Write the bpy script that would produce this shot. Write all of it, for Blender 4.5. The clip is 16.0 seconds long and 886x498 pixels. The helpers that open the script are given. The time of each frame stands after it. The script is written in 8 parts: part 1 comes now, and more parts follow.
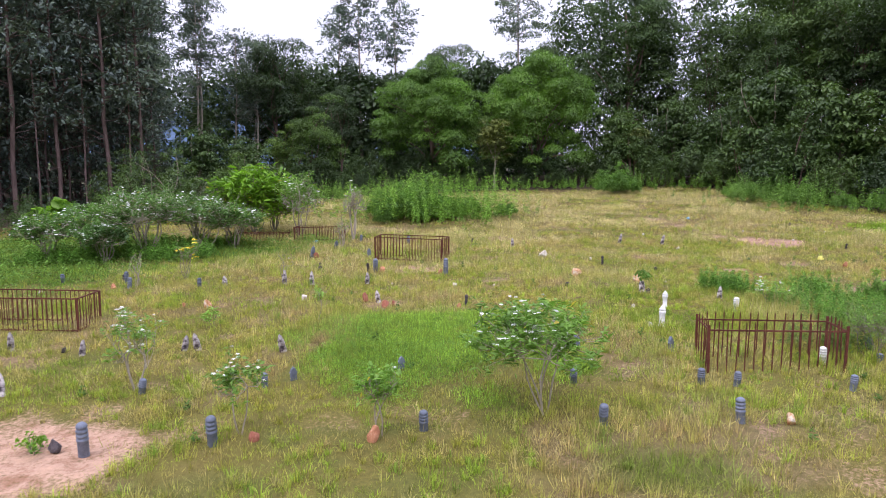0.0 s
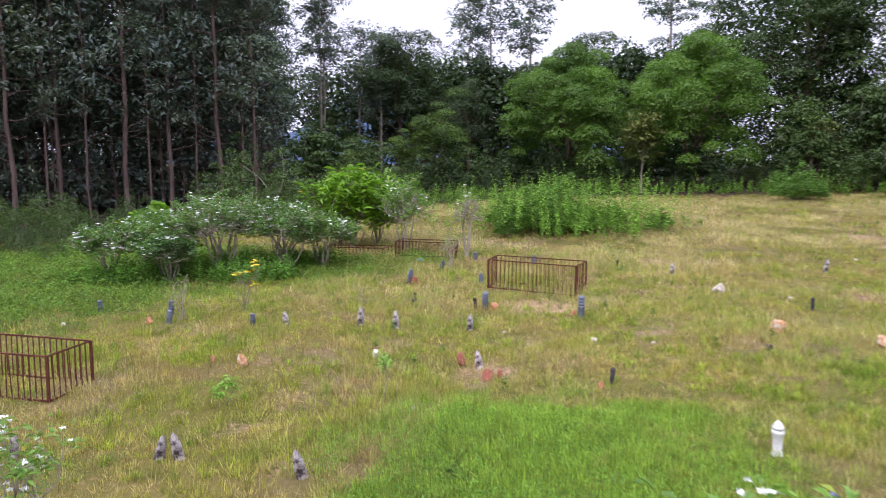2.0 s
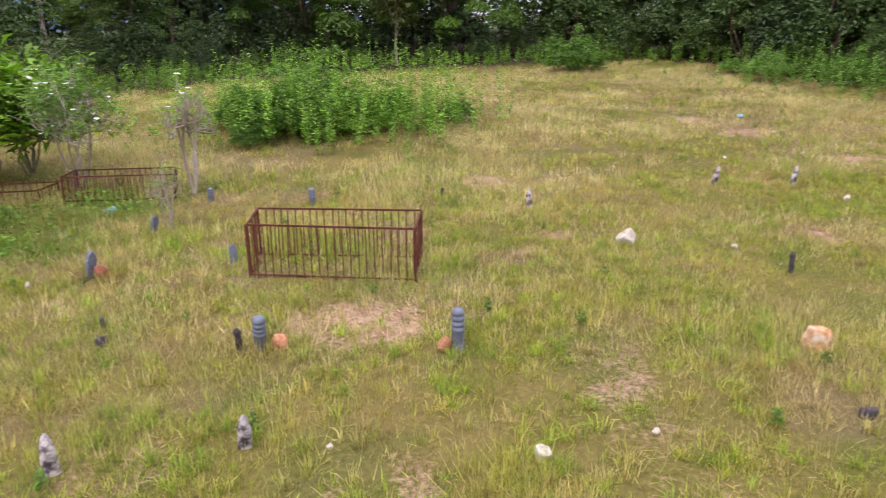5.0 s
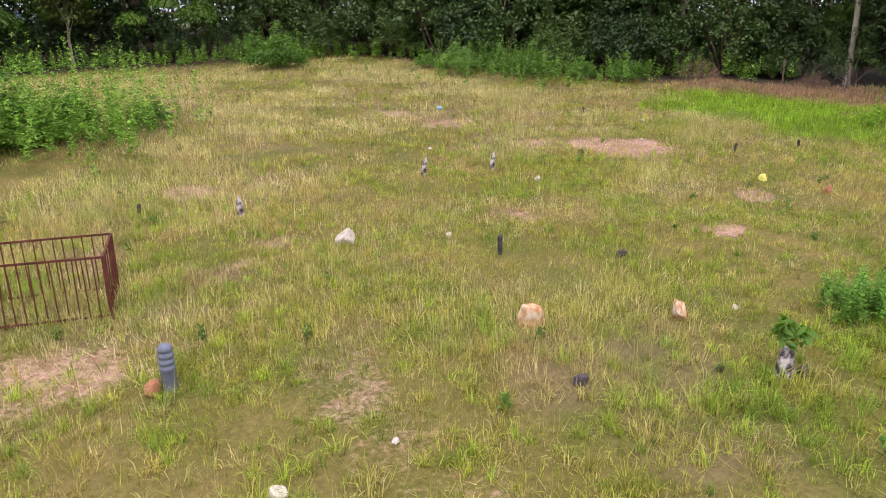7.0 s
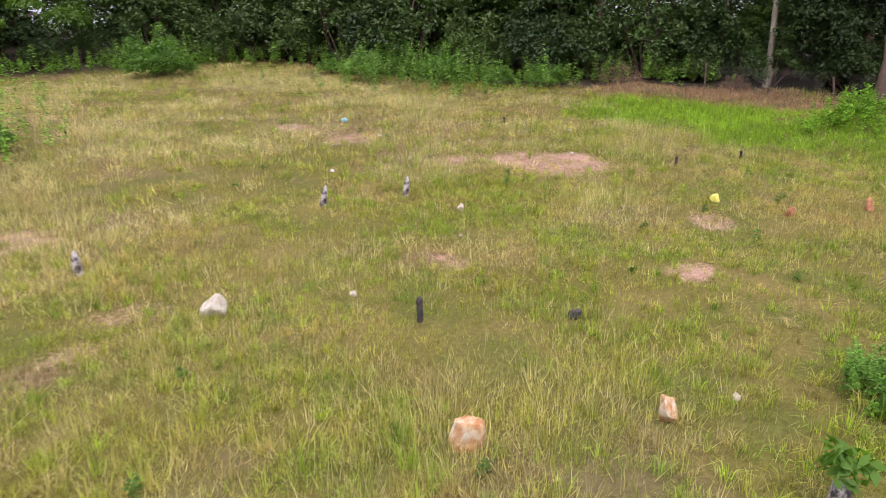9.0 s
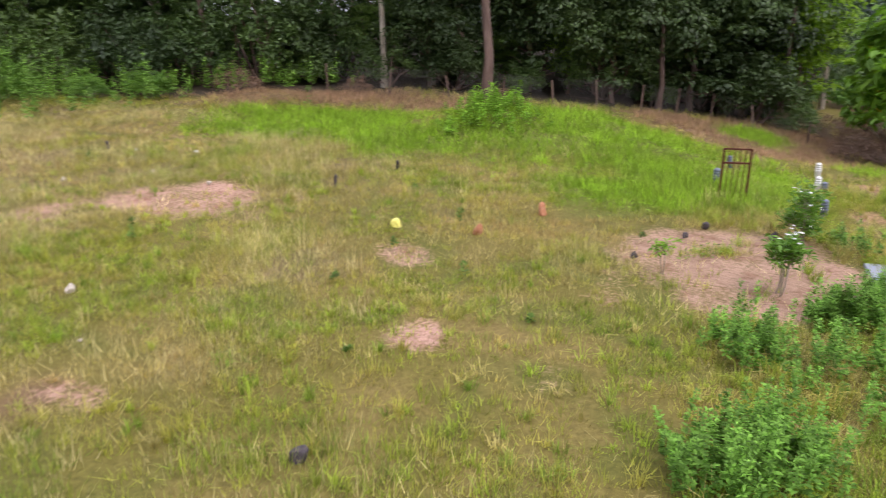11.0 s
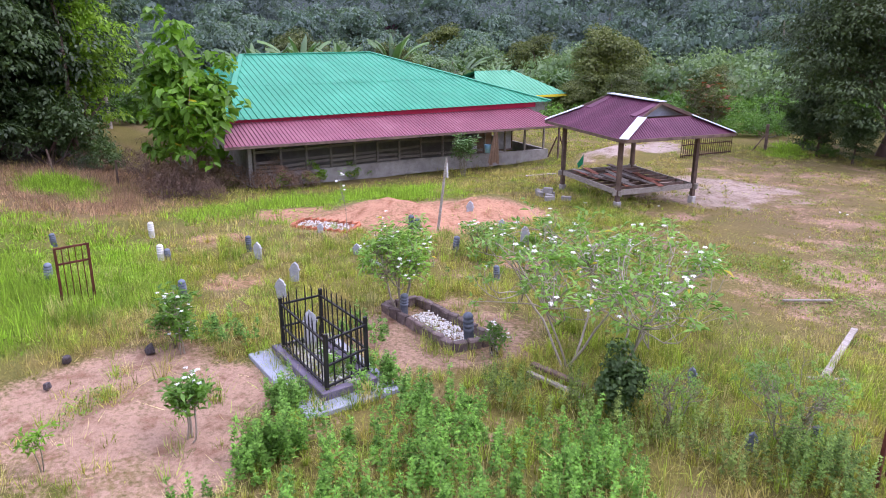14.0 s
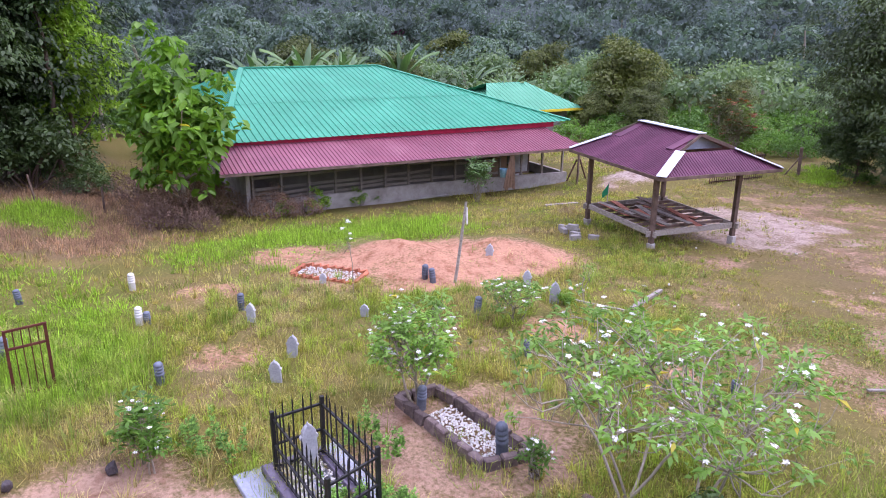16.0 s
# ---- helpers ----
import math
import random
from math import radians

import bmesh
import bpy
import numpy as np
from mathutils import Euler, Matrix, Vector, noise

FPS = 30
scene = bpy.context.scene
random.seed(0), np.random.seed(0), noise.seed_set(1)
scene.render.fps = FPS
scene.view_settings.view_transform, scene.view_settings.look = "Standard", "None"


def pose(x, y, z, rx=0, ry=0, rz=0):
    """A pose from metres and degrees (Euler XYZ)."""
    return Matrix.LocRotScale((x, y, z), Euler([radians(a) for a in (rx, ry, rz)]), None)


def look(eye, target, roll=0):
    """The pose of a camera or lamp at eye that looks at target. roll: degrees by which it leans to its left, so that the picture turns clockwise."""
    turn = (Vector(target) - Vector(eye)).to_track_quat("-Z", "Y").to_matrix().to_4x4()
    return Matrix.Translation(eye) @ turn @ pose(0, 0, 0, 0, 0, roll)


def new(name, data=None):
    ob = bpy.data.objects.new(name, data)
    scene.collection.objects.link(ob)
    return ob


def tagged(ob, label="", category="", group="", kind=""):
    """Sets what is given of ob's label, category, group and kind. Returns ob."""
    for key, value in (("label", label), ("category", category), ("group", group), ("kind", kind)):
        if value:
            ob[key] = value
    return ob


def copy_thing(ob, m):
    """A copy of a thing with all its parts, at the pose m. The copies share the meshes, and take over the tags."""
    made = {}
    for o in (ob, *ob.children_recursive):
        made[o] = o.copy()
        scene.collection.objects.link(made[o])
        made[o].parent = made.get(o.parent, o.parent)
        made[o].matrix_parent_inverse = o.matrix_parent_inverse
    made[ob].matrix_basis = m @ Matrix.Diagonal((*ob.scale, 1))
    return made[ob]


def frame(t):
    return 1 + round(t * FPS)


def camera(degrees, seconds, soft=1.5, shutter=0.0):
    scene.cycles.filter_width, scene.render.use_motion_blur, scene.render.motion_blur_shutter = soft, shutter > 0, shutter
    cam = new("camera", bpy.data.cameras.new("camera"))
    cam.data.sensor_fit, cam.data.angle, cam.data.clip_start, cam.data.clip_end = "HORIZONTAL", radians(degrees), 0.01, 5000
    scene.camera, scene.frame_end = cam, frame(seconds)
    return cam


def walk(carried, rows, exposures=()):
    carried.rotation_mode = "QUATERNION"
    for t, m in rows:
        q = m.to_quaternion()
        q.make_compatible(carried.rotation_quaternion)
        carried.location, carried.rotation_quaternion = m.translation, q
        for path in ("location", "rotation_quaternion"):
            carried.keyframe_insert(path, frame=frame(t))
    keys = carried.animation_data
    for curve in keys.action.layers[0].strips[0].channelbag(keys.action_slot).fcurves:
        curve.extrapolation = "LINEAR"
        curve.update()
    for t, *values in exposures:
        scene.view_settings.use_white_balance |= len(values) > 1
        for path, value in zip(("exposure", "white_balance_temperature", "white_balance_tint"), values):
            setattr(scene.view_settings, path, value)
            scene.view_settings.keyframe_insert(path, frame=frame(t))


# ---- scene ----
cam = camera(64.3, 16.0, soft=0.95, shutter=0.25)
PATH = [
    (0, (-0.018, -0.051, 3.991), (-0.013, 1.933, 3.746), 0.34),
    (0.5, (0.050, 1.449, 3.991), (0.053, 3.434, 3.746), 0.28),
    (1, (0.121, 3.169, 3.997), (-0.024, 5.148, 3.747), 0.27),
    (1.5, (0.112, 5.007, 3.993), (-0.096, 6.981, 3.742), 0.29),
    (2, (0.000, 6.871, 3.984), (-0.374, 8.821, 3.737), 0.26),
    (2.5, (-0.231, 8.753, 4.029), (-0.768, 10.663, 3.783), 0.41),
    (3, (-0.590, 10.727, 4.059), (-1.060, 12.655, 3.810), 0.36),
    (3.5, (-1.024, 12.716, 4.062), (-1.480, 14.606, 3.597), 0.54),
    (4, (-1.444, 14.777, 4.041), (-1.594, 16.678, 3.439), 0.32),
    (4.5, (-1.745, 16.701, 4.070), (-1.502, 18.592, 3.465), 0.03),
    (4.6, (-1.790, 16.864, 4.072), (-1.540, 18.752, 3.463), -0.05),
    (5, (-1.774, 16.969, 4.082), (-1.395, 18.837, 3.478), -0.27),
    (5.2, (-1.766, 16.981, 4.084), (-1.264, 18.819, 3.475), -0.08),
    (7.3, (-1.161, 17.782, 3.995), (-0.076, 19.347, 3.384), -0.29),
    (7.5, (-0.988, 18.002, 3.976), (0.095, 19.568, 3.365), -0.26),
    (8, (-0.558, 18.586, 3.951), (0.580, 20.114, 3.345), -0.12),
    (8.2, (-0.350, 18.818, 3.935), (0.785, 20.350, 3.330), -0.25),
    (10.3, (2.124, 21.754, 3.943), (3.760, 22.730, 3.334), -0.27),
    (10.5, (2.361, 21.987, 3.928), (4.043, 22.882, 3.319), -0.20),
    (11, (2.910, 22.488, 3.895), (4.728, 23.061, 3.287), -0.28),
    (11.5, (3.277, 22.842, 3.928), (5.175, 23.001, 3.316), -0.19),
    (12, (3.639, 23.068, 4.154), (5.531, 22.848, 3.543), -0.24),
    (12.5, (4.032, 23.161, 4.423), (5.780, 22.407, 3.808), 0.09),
    (13, (4.478, 23.153, 4.829), (6.085, 22.132, 4.216), 0.08),
    (13.5, (4.904, 23.009, 4.986), (6.431, 21.875, 4.370), 0.09),
    (14, (5.368, 22.785, 5.252), (6.897, 21.653, 4.636), 0.20),
    (14.5, (5.822, 22.543, 5.406), (7.353, 21.412, 4.791), 0.33),
    (15, (6.345, 22.273, 5.527), (7.877, 21.144, 4.912), 0.44),
    (15.5, (6.950, 21.969, 5.665), (8.483, 20.842, 5.051), 0.55),
    (16, (7.580, 21.627, 5.842), (9.114, 20.501, 5.226), 0.72),
]
walk(cam, [(t, look(eye, target, roll)) for t, eye, target, roll in PATH], exposures=((0.0, 0.4, 6000, 28), (2.5, 0.42, 6000, 29), (3.4, 0.58, 6100, 29), (4.5, 0.44, 6350, 29), (7.5, 0.34, 6500, 25), (11.0, 0.36, 6450, 24), (13.0, 0.57, 5850, 31), (16.0, 0.62, 5700, 40)))

# ---------------------------------------------------------------- world, sun
def build_world():
    w = bpy.data.worlds.new("overcast_sky")
    scene.world = w
    w.use_nodes = True
    nt = w.node_tree
    nt.nodes.clear()
    out = nt.nodes.new("ShaderNodeOutputWorld")
    bg = nt.nodes.new("ShaderNodeBackground")
    sky = nt.nodes.new("ShaderNodeTexSky")
    sky.sky_type = "NISHITA"
    sky.sun_disc = False
    sky.sun_elevation = radians(58)
    sky.sun_rotation = radians(SUN_AZ)
    sky.air_density, sky.dust_density, sky.ozone_density = 1.0, 4.0, 1.0
    hsv = nt.nodes.new("ShaderNodeHueSaturation")
    hsv.inputs["Saturation"].default_value = 0.35
    mix = nt.nodes.new("ShaderNodeMixRGB")
    mix.inputs[0].default_value = 0.85
    # a closed cloud cover, brighter overhead than at the horizon
    tc = nt.nodes.new("ShaderNodeTexCoord")
    xyz = nt.nodes.new("ShaderNodeSeparateXYZ")
    nt.links.new(tc.outputs["Generated"], xyz.inputs[0])
    up = nt.nodes.new("ShaderNodeMapRange")
    up.inputs["From Min"].default_value, up.inputs["From Max"].default_value = 0.0, 1.0
    up.inputs["To Min"].default_value, up.inputs["To Max"].default_value = 0.72, 1.8
    nt.links.new(xyz.outputs[2], up.inputs["Value"])
    cloud = nt.nodes.new("ShaderNodeVectorMath")
    cloud.operation = "SCALE"
    cloud.inputs[0].default_value = (8.4, 8.9, 9.8)
    nt.links.new(up.outputs[0], cloud.inputs["Scale"])
    nt.links.new(cloud.outputs[0], mix.inputs[2])
    bg.inputs["Strength"].default_value = 0.12
    nt.links.new(sky.outputs[0], hsv.inputs["Color"])
    nt.links.new(hsv.outputs[0], mix.inputs[1])
    nt.links.new(mix.outputs[0], bg.inputs["Color"])
    nt.links.new(bg.outputs[0], out.inputs["Surface"])


SUN_AZ = 200.0
build_world()
sun_data = bpy.data.lights.new("sun", "SUN")
sun_data.energy, sun_data.angle, sun_data.color = 1.2, radians(20), (1.0, 0.96, 0.9)
sun = new("sun", sun_data)
sun.matrix_basis = look((-40, -60, 148), (10, 20, 0))



# ---------------------------------------------------------------- materials
def material(name):
    m = bpy.data.materials.new(name)
    m.use_nodes = True
    nt = m.node_tree
    b = nt.nodes["Principled BSDF"]
    return m, nt, b


def ramp(nt, fac, stops):
    r = nt.nodes.new("ShaderNodeValToRGB")
    while len(r.color_ramp.elements) < len(stops):
        r.color_ramp.elements.new(0.5)
    for e, (p, c) in zip(r.color_ramp.elements, stops):
        e.position, e.color = p, (*c, 1)
    nt.links.new(fac, r.inputs[0])
    return r.outputs[0]


def noise_fac(nt, scale, detail=4, rough=0.55, coord="Object", stretch=None):
    tc = nt.nodes.new("ShaderNodeTexCoord")
    n = nt.nodes.new("ShaderNodeTexNoise")
    n.inputs["Scale"].default_value, n.inputs["Detail"].default_value, n.inputs["Roughness"].default_value = scale, detail, rough
    src = nt.nodes.new("ShaderNodeNewGeometry").outputs["Position"] if coord == "World" else tc.outputs[coord]
    if stretch:
        mp = nt.nodes.new("ShaderNodeMapping")
        mp.inputs["Scale"].default_value = stretch
        nt.links.new(src, mp.inputs[0])
        src = mp.outputs[0]
    nt.links.new(src, n.inputs["Vector"])
    return n.outputs["Fac"]


def mix_rgb(nt, fac, a, b, mode="MIX"):
    m = nt.nodes.new("ShaderNodeMixRGB")
    m.blend_type = mode
    for i, v in ((0, fac), (1, a), (2, b)):
        if isinstance(v, (int, float)):
            m.inputs[i].default_value = v
        elif isinstance(v, tuple):
            m.inputs[i].default_value = (*v, 1) if len(v) == 3 else v
        else:
            nt.links.new(v, m.inputs[i])
    return m.outputs[0]


def bump(nt, b, height, strength=0.3, dist=0.02):
    n = nt.nodes.new("ShaderNodeBump")
    n.inputs["Strength"].default_value, n.inputs["Distance"].default_value = strength, dist
    nt.links.new(height, n.inputs["Height"])
    nt.links.new(n.outputs[0], b.inputs["Normal"])


def rough_mat(name, stops, scale=6, rough=0.8, bump_s=0.4, bump_d=0.01, fine=40, metal=0.0, stretch=None, per_object=0.0):
    """A surface with colour in two scales of noise and a fine relief."""
    m, nt, b = material(name)
    col = ramp(nt, noise_fac(nt, scale, 5, 0.6, stretch=stretch), stops)
    fine_f = noise_fac(nt, fine, 4, 0.7, stretch=stretch)
    col = mix_rgb(nt, 0.35, col, ramp(nt, fine_f, [(0.3, (0.45, 0.45, 0.45)), (0.7, (1.4, 1.4, 1.4))]), "MULTIPLY")
    if per_object:
        oi = nt.nodes.new("ShaderNodeObjectInfo")
        v = ramp(nt, oi.outputs["Random"], [(0.0, (1 - per_object,) * 3), (1.0, (1 + per_object,) * 3)])
        col = mix_rgb(nt, 1.0, col, v, "MULTIPLY")
    nt.links.new(col, b.inputs["Base Color"])
    b.inputs["Roughness"].default_value, b.inputs["Metallic"].default_value = rough, metal
    b.inputs["Specular IOR Level"].default_value = 0.3
    if bump_s:
        bump(nt, b, fine_f, bump_s, bump_d)
    return m


def leaf_mat(name, dark, mid, light, rough=0.5, trans=0.25, big=0.35, yellow=None):
    """Leaves: colour by leaf and by branch, some light through the blade."""
    m, nt, b = material(name)
    geo = nt.nodes.new("ShaderNodeNewGeometry")
    dark, light = (tuple(0.45 * m_ + 0.55 * c_ for m_, c_ in zip(mid, c)) for c in (dark, light))
    stops = [(0.0, dark), (0.55, mid), (1.0, light)]
    if yellow:
        stops = [(0.0, dark), (0.5, mid), (0.985, light), (0.993, yellow)]
    c1 = ramp(nt, geo.outputs["Random Per Island"], stops)
    c2 = ramp(nt, noise_fac(nt, big, 3, 0.6, coord="World"), [(0.3, (0.6, 0.62, 0.66)), (0.7, (1.3, 1.28, 1.15))])
    col = mix_rgb(nt, 1.0, c1, c2, "MULTIPLY")
    oi = nt.nodes.new("ShaderNodeObjectInfo")
    col = mix_rgb(nt, 1.0, col, ramp(nt, oi.outputs["Random"], [(0.0, (0.78, 0.82, 0.85)), (1.0, (1.18, 1.15, 1.05))]), "MULTIPLY")
    nt.links.new(col, b.inputs["Base Color"])
    b.inputs["Roughness"].default_value = rough
    b.inputs["Specular IOR Level"].default_value = 0.35
    tr = nt.nodes.new("ShaderNodeBsdfTranslucent")
    nt.links.new(mix_rgb(nt, 1.0, col, (1.1, 1.25, 0.6), "MULTIPLY"), tr.inputs["Color"])
    ms = nt.nodes.new("ShaderNodeMixShader")
    ms.inputs[0].default_value = trans
    nt.links.new(b.outputs[0], ms.inputs[1])
    nt.links.new(tr.outputs[0], ms.inputs[2])
    nt.links.new(ms.outputs[0], nt.nodes["Material Output"].inputs["Surface"])
    return m


def tint_mat(name, trans=0.3, rough=0.65, spread=0.45):
    """Blades and herbs that carry their species' colour as an attribute."""
    m, nt, b = material(name)
    at = nt.nodes.new("ShaderNodeAttribute")
    at.attribute_name = "tint"
    geo = nt.nodes.new("ShaderNodeNewGeometry")
    col = mix_rgb(nt, 1.0, at.outputs["Color"], ramp(nt, geo.outputs["Random Per Island"], [(0.0, (1 - spread,) * 3), (1.0, (1 + spread, 1 + spread * 0.95, 1 + spread * 0.7))]), "MULTIPLY")
    nt.links.new(col, b.inputs["Base Color"])
    b.inputs["Roughness"].default_value = rough
    b.inputs["Specular IOR Level"].default_value = 0.25
    tr = nt.nodes.new("ShaderNodeBsdfTranslucent")
    nt.links.new(col, tr.inputs["Color"])
    ms = nt.nodes.new("ShaderNodeMixShader")
    ms.inputs[0].default_value = trans
    nt.links.new(b.outputs[0], ms.inputs[1])
    nt.links.new(tr.outputs[0], ms.inputs[2])
    nt.links.new(ms.outputs[0], nt.nodes["Material Output"].inputs["Surface"])
    return m


def ground_mat():
    m, nt, b = material("earth_and_thatch")
    at = nt.nodes.new("ShaderNodeAttribute")
    at.attribute_name = "tint"
    so = nt.nodes.new("ShaderNodeAttribute")
    so.attribute_name = "soil"
    sc = nt.nodes.new("ShaderNodeAttribute")
    sc.attribute_name = "soil_tint"
    n1 = noise_fac(nt, 1.1, 5, 0.65, coord="World")
    n2 = noise_fac(nt, 14, 4, 0.7, coord="World")
    n3 = noise_fac(nt, 60, 3, 0.7, coord="World")
    turf = mix_rgb(nt, 1.0, at.outputs["Color"], ramp(nt, n2, [(0.3, (0.6, 0.6, 0.57)), (0.7, (1.25, 1.22, 1.15))]), "MULTIPLY")
    soil = mix_rgb(nt, 1.0, sc.outputs["Color"], ramp(nt, n2, [(0.25, (0.82, 0.79, 0.77)), (0.7, (1.1, 1.1, 1.1))]), "MULTIPLY")
    blotch = noise_fac(nt, 2.6, 6, 0.72, coord="World")
    soil = mix_rgb(nt, 1.0, soil, ramp(nt, blotch, [(0.36, (0.66, 0.56, 0.5)), (0.5, (1, 1, 1)), (0.66, (1.12, 1.1, 1.06))]), "MULTIPLY")
    soil = mix_rgb(nt, 0.5, soil, mix_rgb(nt, 1.0, soil, ramp(nt, n3, [(0.35, (0.78, 0.74, 0.7)), (0.6, (1.12, 1.12, 1.12))]), "MULTIPLY"))
    add = nt.nodes.new("ShaderNodeMath")
    add.operation = "MULTIPLY_ADD"
    nt.links.new(n2, add.inputs[0])
    add.inputs[1].default_value = 1.1
    nt.links.new(so.outputs["Fac"], add.inputs[2])
    add2 = nt.nodes.new("ShaderNodeMath")
    add2.operation = "MULTIPLY_ADD"
    nt.links.new(n1, add2.inputs[0])
    add2.inputs[1].default_value = 0.7
    nt.links.new(add.outputs[0], add2.inputs[2])
    rr = nt.nodes.new("ShaderNodeMapRange")
    rr.inputs["From Min"].default_value, rr.inputs["From Max"].default_value = 1.15, 1.5
    nt.links.new(add2.outputs[0], rr.inputs["Value"])
    col = mix_rgb(nt, rr.outputs[0], turf, soil)
    nt.links.new(col, b.inputs["Base Color"])
    b.inputs["Roughness"].default_value = 0.95
    b.inputs["Specular IOR Level"].default_value = 0.1
    bump(nt, b, n2, 0.6, 0.05)
    return m


M_GROUND = ground_mat()
M_BLADE = tint_mat("grass_blades", 0.4, spread=0.42)
M_HERB = tint_mat("herb_leaves", 0.3)
M_LEAF_DARK = leaf_mat("dark_plantation_leaves", (0.095, 0.13, 0.118), (0.142, 0.185, 0.162), (0.2, 0.25, 0.21), trans=0.3)
M_LEAF_MID = leaf_mat("forest_leaves", (0.05, 0.092, 0.028), (0.078, 0.135, 0.036), (0.12, 0.19, 0.05))
# Lighter copy of the forest leaves; light on the edge is put into the colour.
M_LEAF_EDGE = leaf_mat("edge_leaves_painted_light", (0.07, 0.13, 0.025), (0.11, 0.19, 0.034), (0.16, 0.255, 0.05), trans=0.3)
# Deep green leaves; also used to paint the shaded gaps of the forest.
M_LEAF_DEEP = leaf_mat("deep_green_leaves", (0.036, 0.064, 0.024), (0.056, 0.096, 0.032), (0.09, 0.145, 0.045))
M_LEAF_ROUND = leaf_mat("fruit_tree_leaves", (0.078, 0.164, 0.0256), (0.113, 0.221, 0.0336), (0.152, 0.271, 0.0464), trans=0.35)
M_LEAF_OLIVE = leaf_mat("olive_leaves", (0.07, 0.095, 0.025), (0.12, 0.15, 0.035), (0.19, 0.215, 0.055))
M_LEAF_BRIGHT = leaf_mat("bright_broad_leaves", (0.1, 0.21, 0.02), (0.16, 0.32, 0.03), (0.25, 0.43, 0.045), trans=0.4, yellow=(0.5, 0.38, 0.02))
M_LEAF_SHRUB = leaf_mat("shrub_leaves", (0.138, 0.264, 0.05), (0.213, 0.384, 0.07), (0.3, 0.492, 0.1), trans=0.35, yellow=(0.562, 0.432, 0.03))
M_LEAF_GREY = leaf_mat("grey_green_leaves", (0.085, 0.175, 0.045), (0.13, 0.25, 0.065), (0.19, 0.33, 0.095), trans=0.3, yellow=(0.42, 0.36, 0.05))
M_LEAF_THICKET = leaf_mat("thicket_leaves", (0.075, 0.17, 0.03), (0.125, 0.255, 0.04), (0.2, 0.36, 0.06), trans=0.35, big=0.6)
M_LEAF_RED = leaf_mat("red_young_leaves", (0.16, 0.04, 0.02), (0.3, 0.08, 0.04), (0.2, 0.16, 0.04))
# Far leaves: the distance haze is painted in as extra blue.
M_LEAF_FAR_HAZE = leaf_mat("far_hill_leaves_hazed", (0.07, 0.1, 0.112), (0.1, 0.136, 0.148), (0.135, 0.18, 0.186), rough=0.9, trans=0.4, big=0.08)
M_LEAF_PALM = leaf_mat("palm_leaves", (0.08, 0.15, 0.065), (0.12, 0.21, 0.085), (0.18, 0.28, 0.115))
M_PETAL = rough_mat("white_petals", [(0.2, (0.75, 0.76, 0.7)), (0.8, (0.85, 0.85, 0.82))], 8, 0.6, 0, 0)
M_PETAL_Y = rough_mat("yellow_petals", [(0.2, (0.75, 0.55, 0.02)), (0.8, (0.85, 0.7, 0.05))], 8, 0.6, 0, 0)
M_BARK_BROWN = rough_mat("brown_bark", [(0.3, (0.10, 0.065, 0.05)), (0.7, (0.22, 0.15, 0.12))], 3, 0.9, 0.6, 0.02, 18, stretch=(1, 1, 0.25))
M_BARK_PALE = rough_mat("pale_bark", [(0.3, (0.25, 0.21, 0.16)), (0.7, (0.48, 0.42, 0.33))], 3, 0.85, 0.5, 0.015, 18, stretch=(1, 1, 0.3))
M_STEM = rough_mat("grey_green_stems", [(0.3, (0.16, 0.14, 0.09)), (0.7, (0.33, 0.3, 0.22))], 8, 0.8, 0.3, 0.006, 30)
M_RUST = rough_mat("rusty_iron", [(0.25, (0.06, 0.02, 0.012)), (0.5, (0.12, 0.035, 0.022)), (0.75, (0.2, 0.075, 0.04))], 5, 0.8, 0.4, 0.004, 60, metal=0.15)
M_RUST_DARK = rough_mat("dark_rusty_iron", [(0.25, (0.035, 0.018, 0.014)), (0.75, (0.11, 0.05, 0.032))], 5, 0.8, 0.4, 0.004, 60, metal=0.15)
M_BLACK_IRON = rough_mat("black_painted_iron", [(0.3, (0.012, 0.012, 0.013)), (0.8, (0.03, 0.028, 0.028))], 6, 0.45, 0.2, 0.002, 60)
M_STONE_BLUE = rough_mat("blue_grey_cast_stone", [(0.25, (0.10, 0.115, 0.15)), (0.75, (0.2, 0.225, 0.28))], 7, 0.75, 0.4, 0.006, 50, per_object=0.2)
M_STONE_PALE = rough_mat("pale_grey_stone", [(0.2, (0.27, 0.28, 0.31)), (0.5, (0.42, 0.43, 0.45)), (0.8, (0.55, 0.55, 0.55))], 6, 0.8, 0.4, 0.006, 40, per_object=0.15)
M_STONE_WORN = rough_mat("weathered_marker_stone", [(0.4, (0.05, 0.04, 0.042)), (0.48, (0.24, 0.2, 0.2)), (0.58, (0.54, 0.5, 0.47))], 9, 0.9, 0.6, 0.012, 40, per_object=0.3)
M_STONE_DARK = rough_mat("dark_stone", [(0.3, (0.035, 0.03, 0.035)), (0.7, (0.12, 0.1, 0.1))], 8, 0.85, 0.5, 0.01, 40, per_object=0.2)
M_WHITE = rough_mat("white_painted_stone", [(0.2, (0.5, 0.49, 0.46)), (0.45, (0.74, 0.73, 0.7)), (0.8, (0.8, 0.8, 0.78))], 7, 0.6, 0.3, 0.004, 40)
M_ROCK_PALE = rough_mat("pale_field_rock", [(0.25, (0.42, 0.33, 0.24)), (0.5, (0.62, 0.55, 0.45)), (0.75, (0.72, 0.69, 0.62))], 5, 0.9, 0.6, 0.02, 25, per_object=0.12)
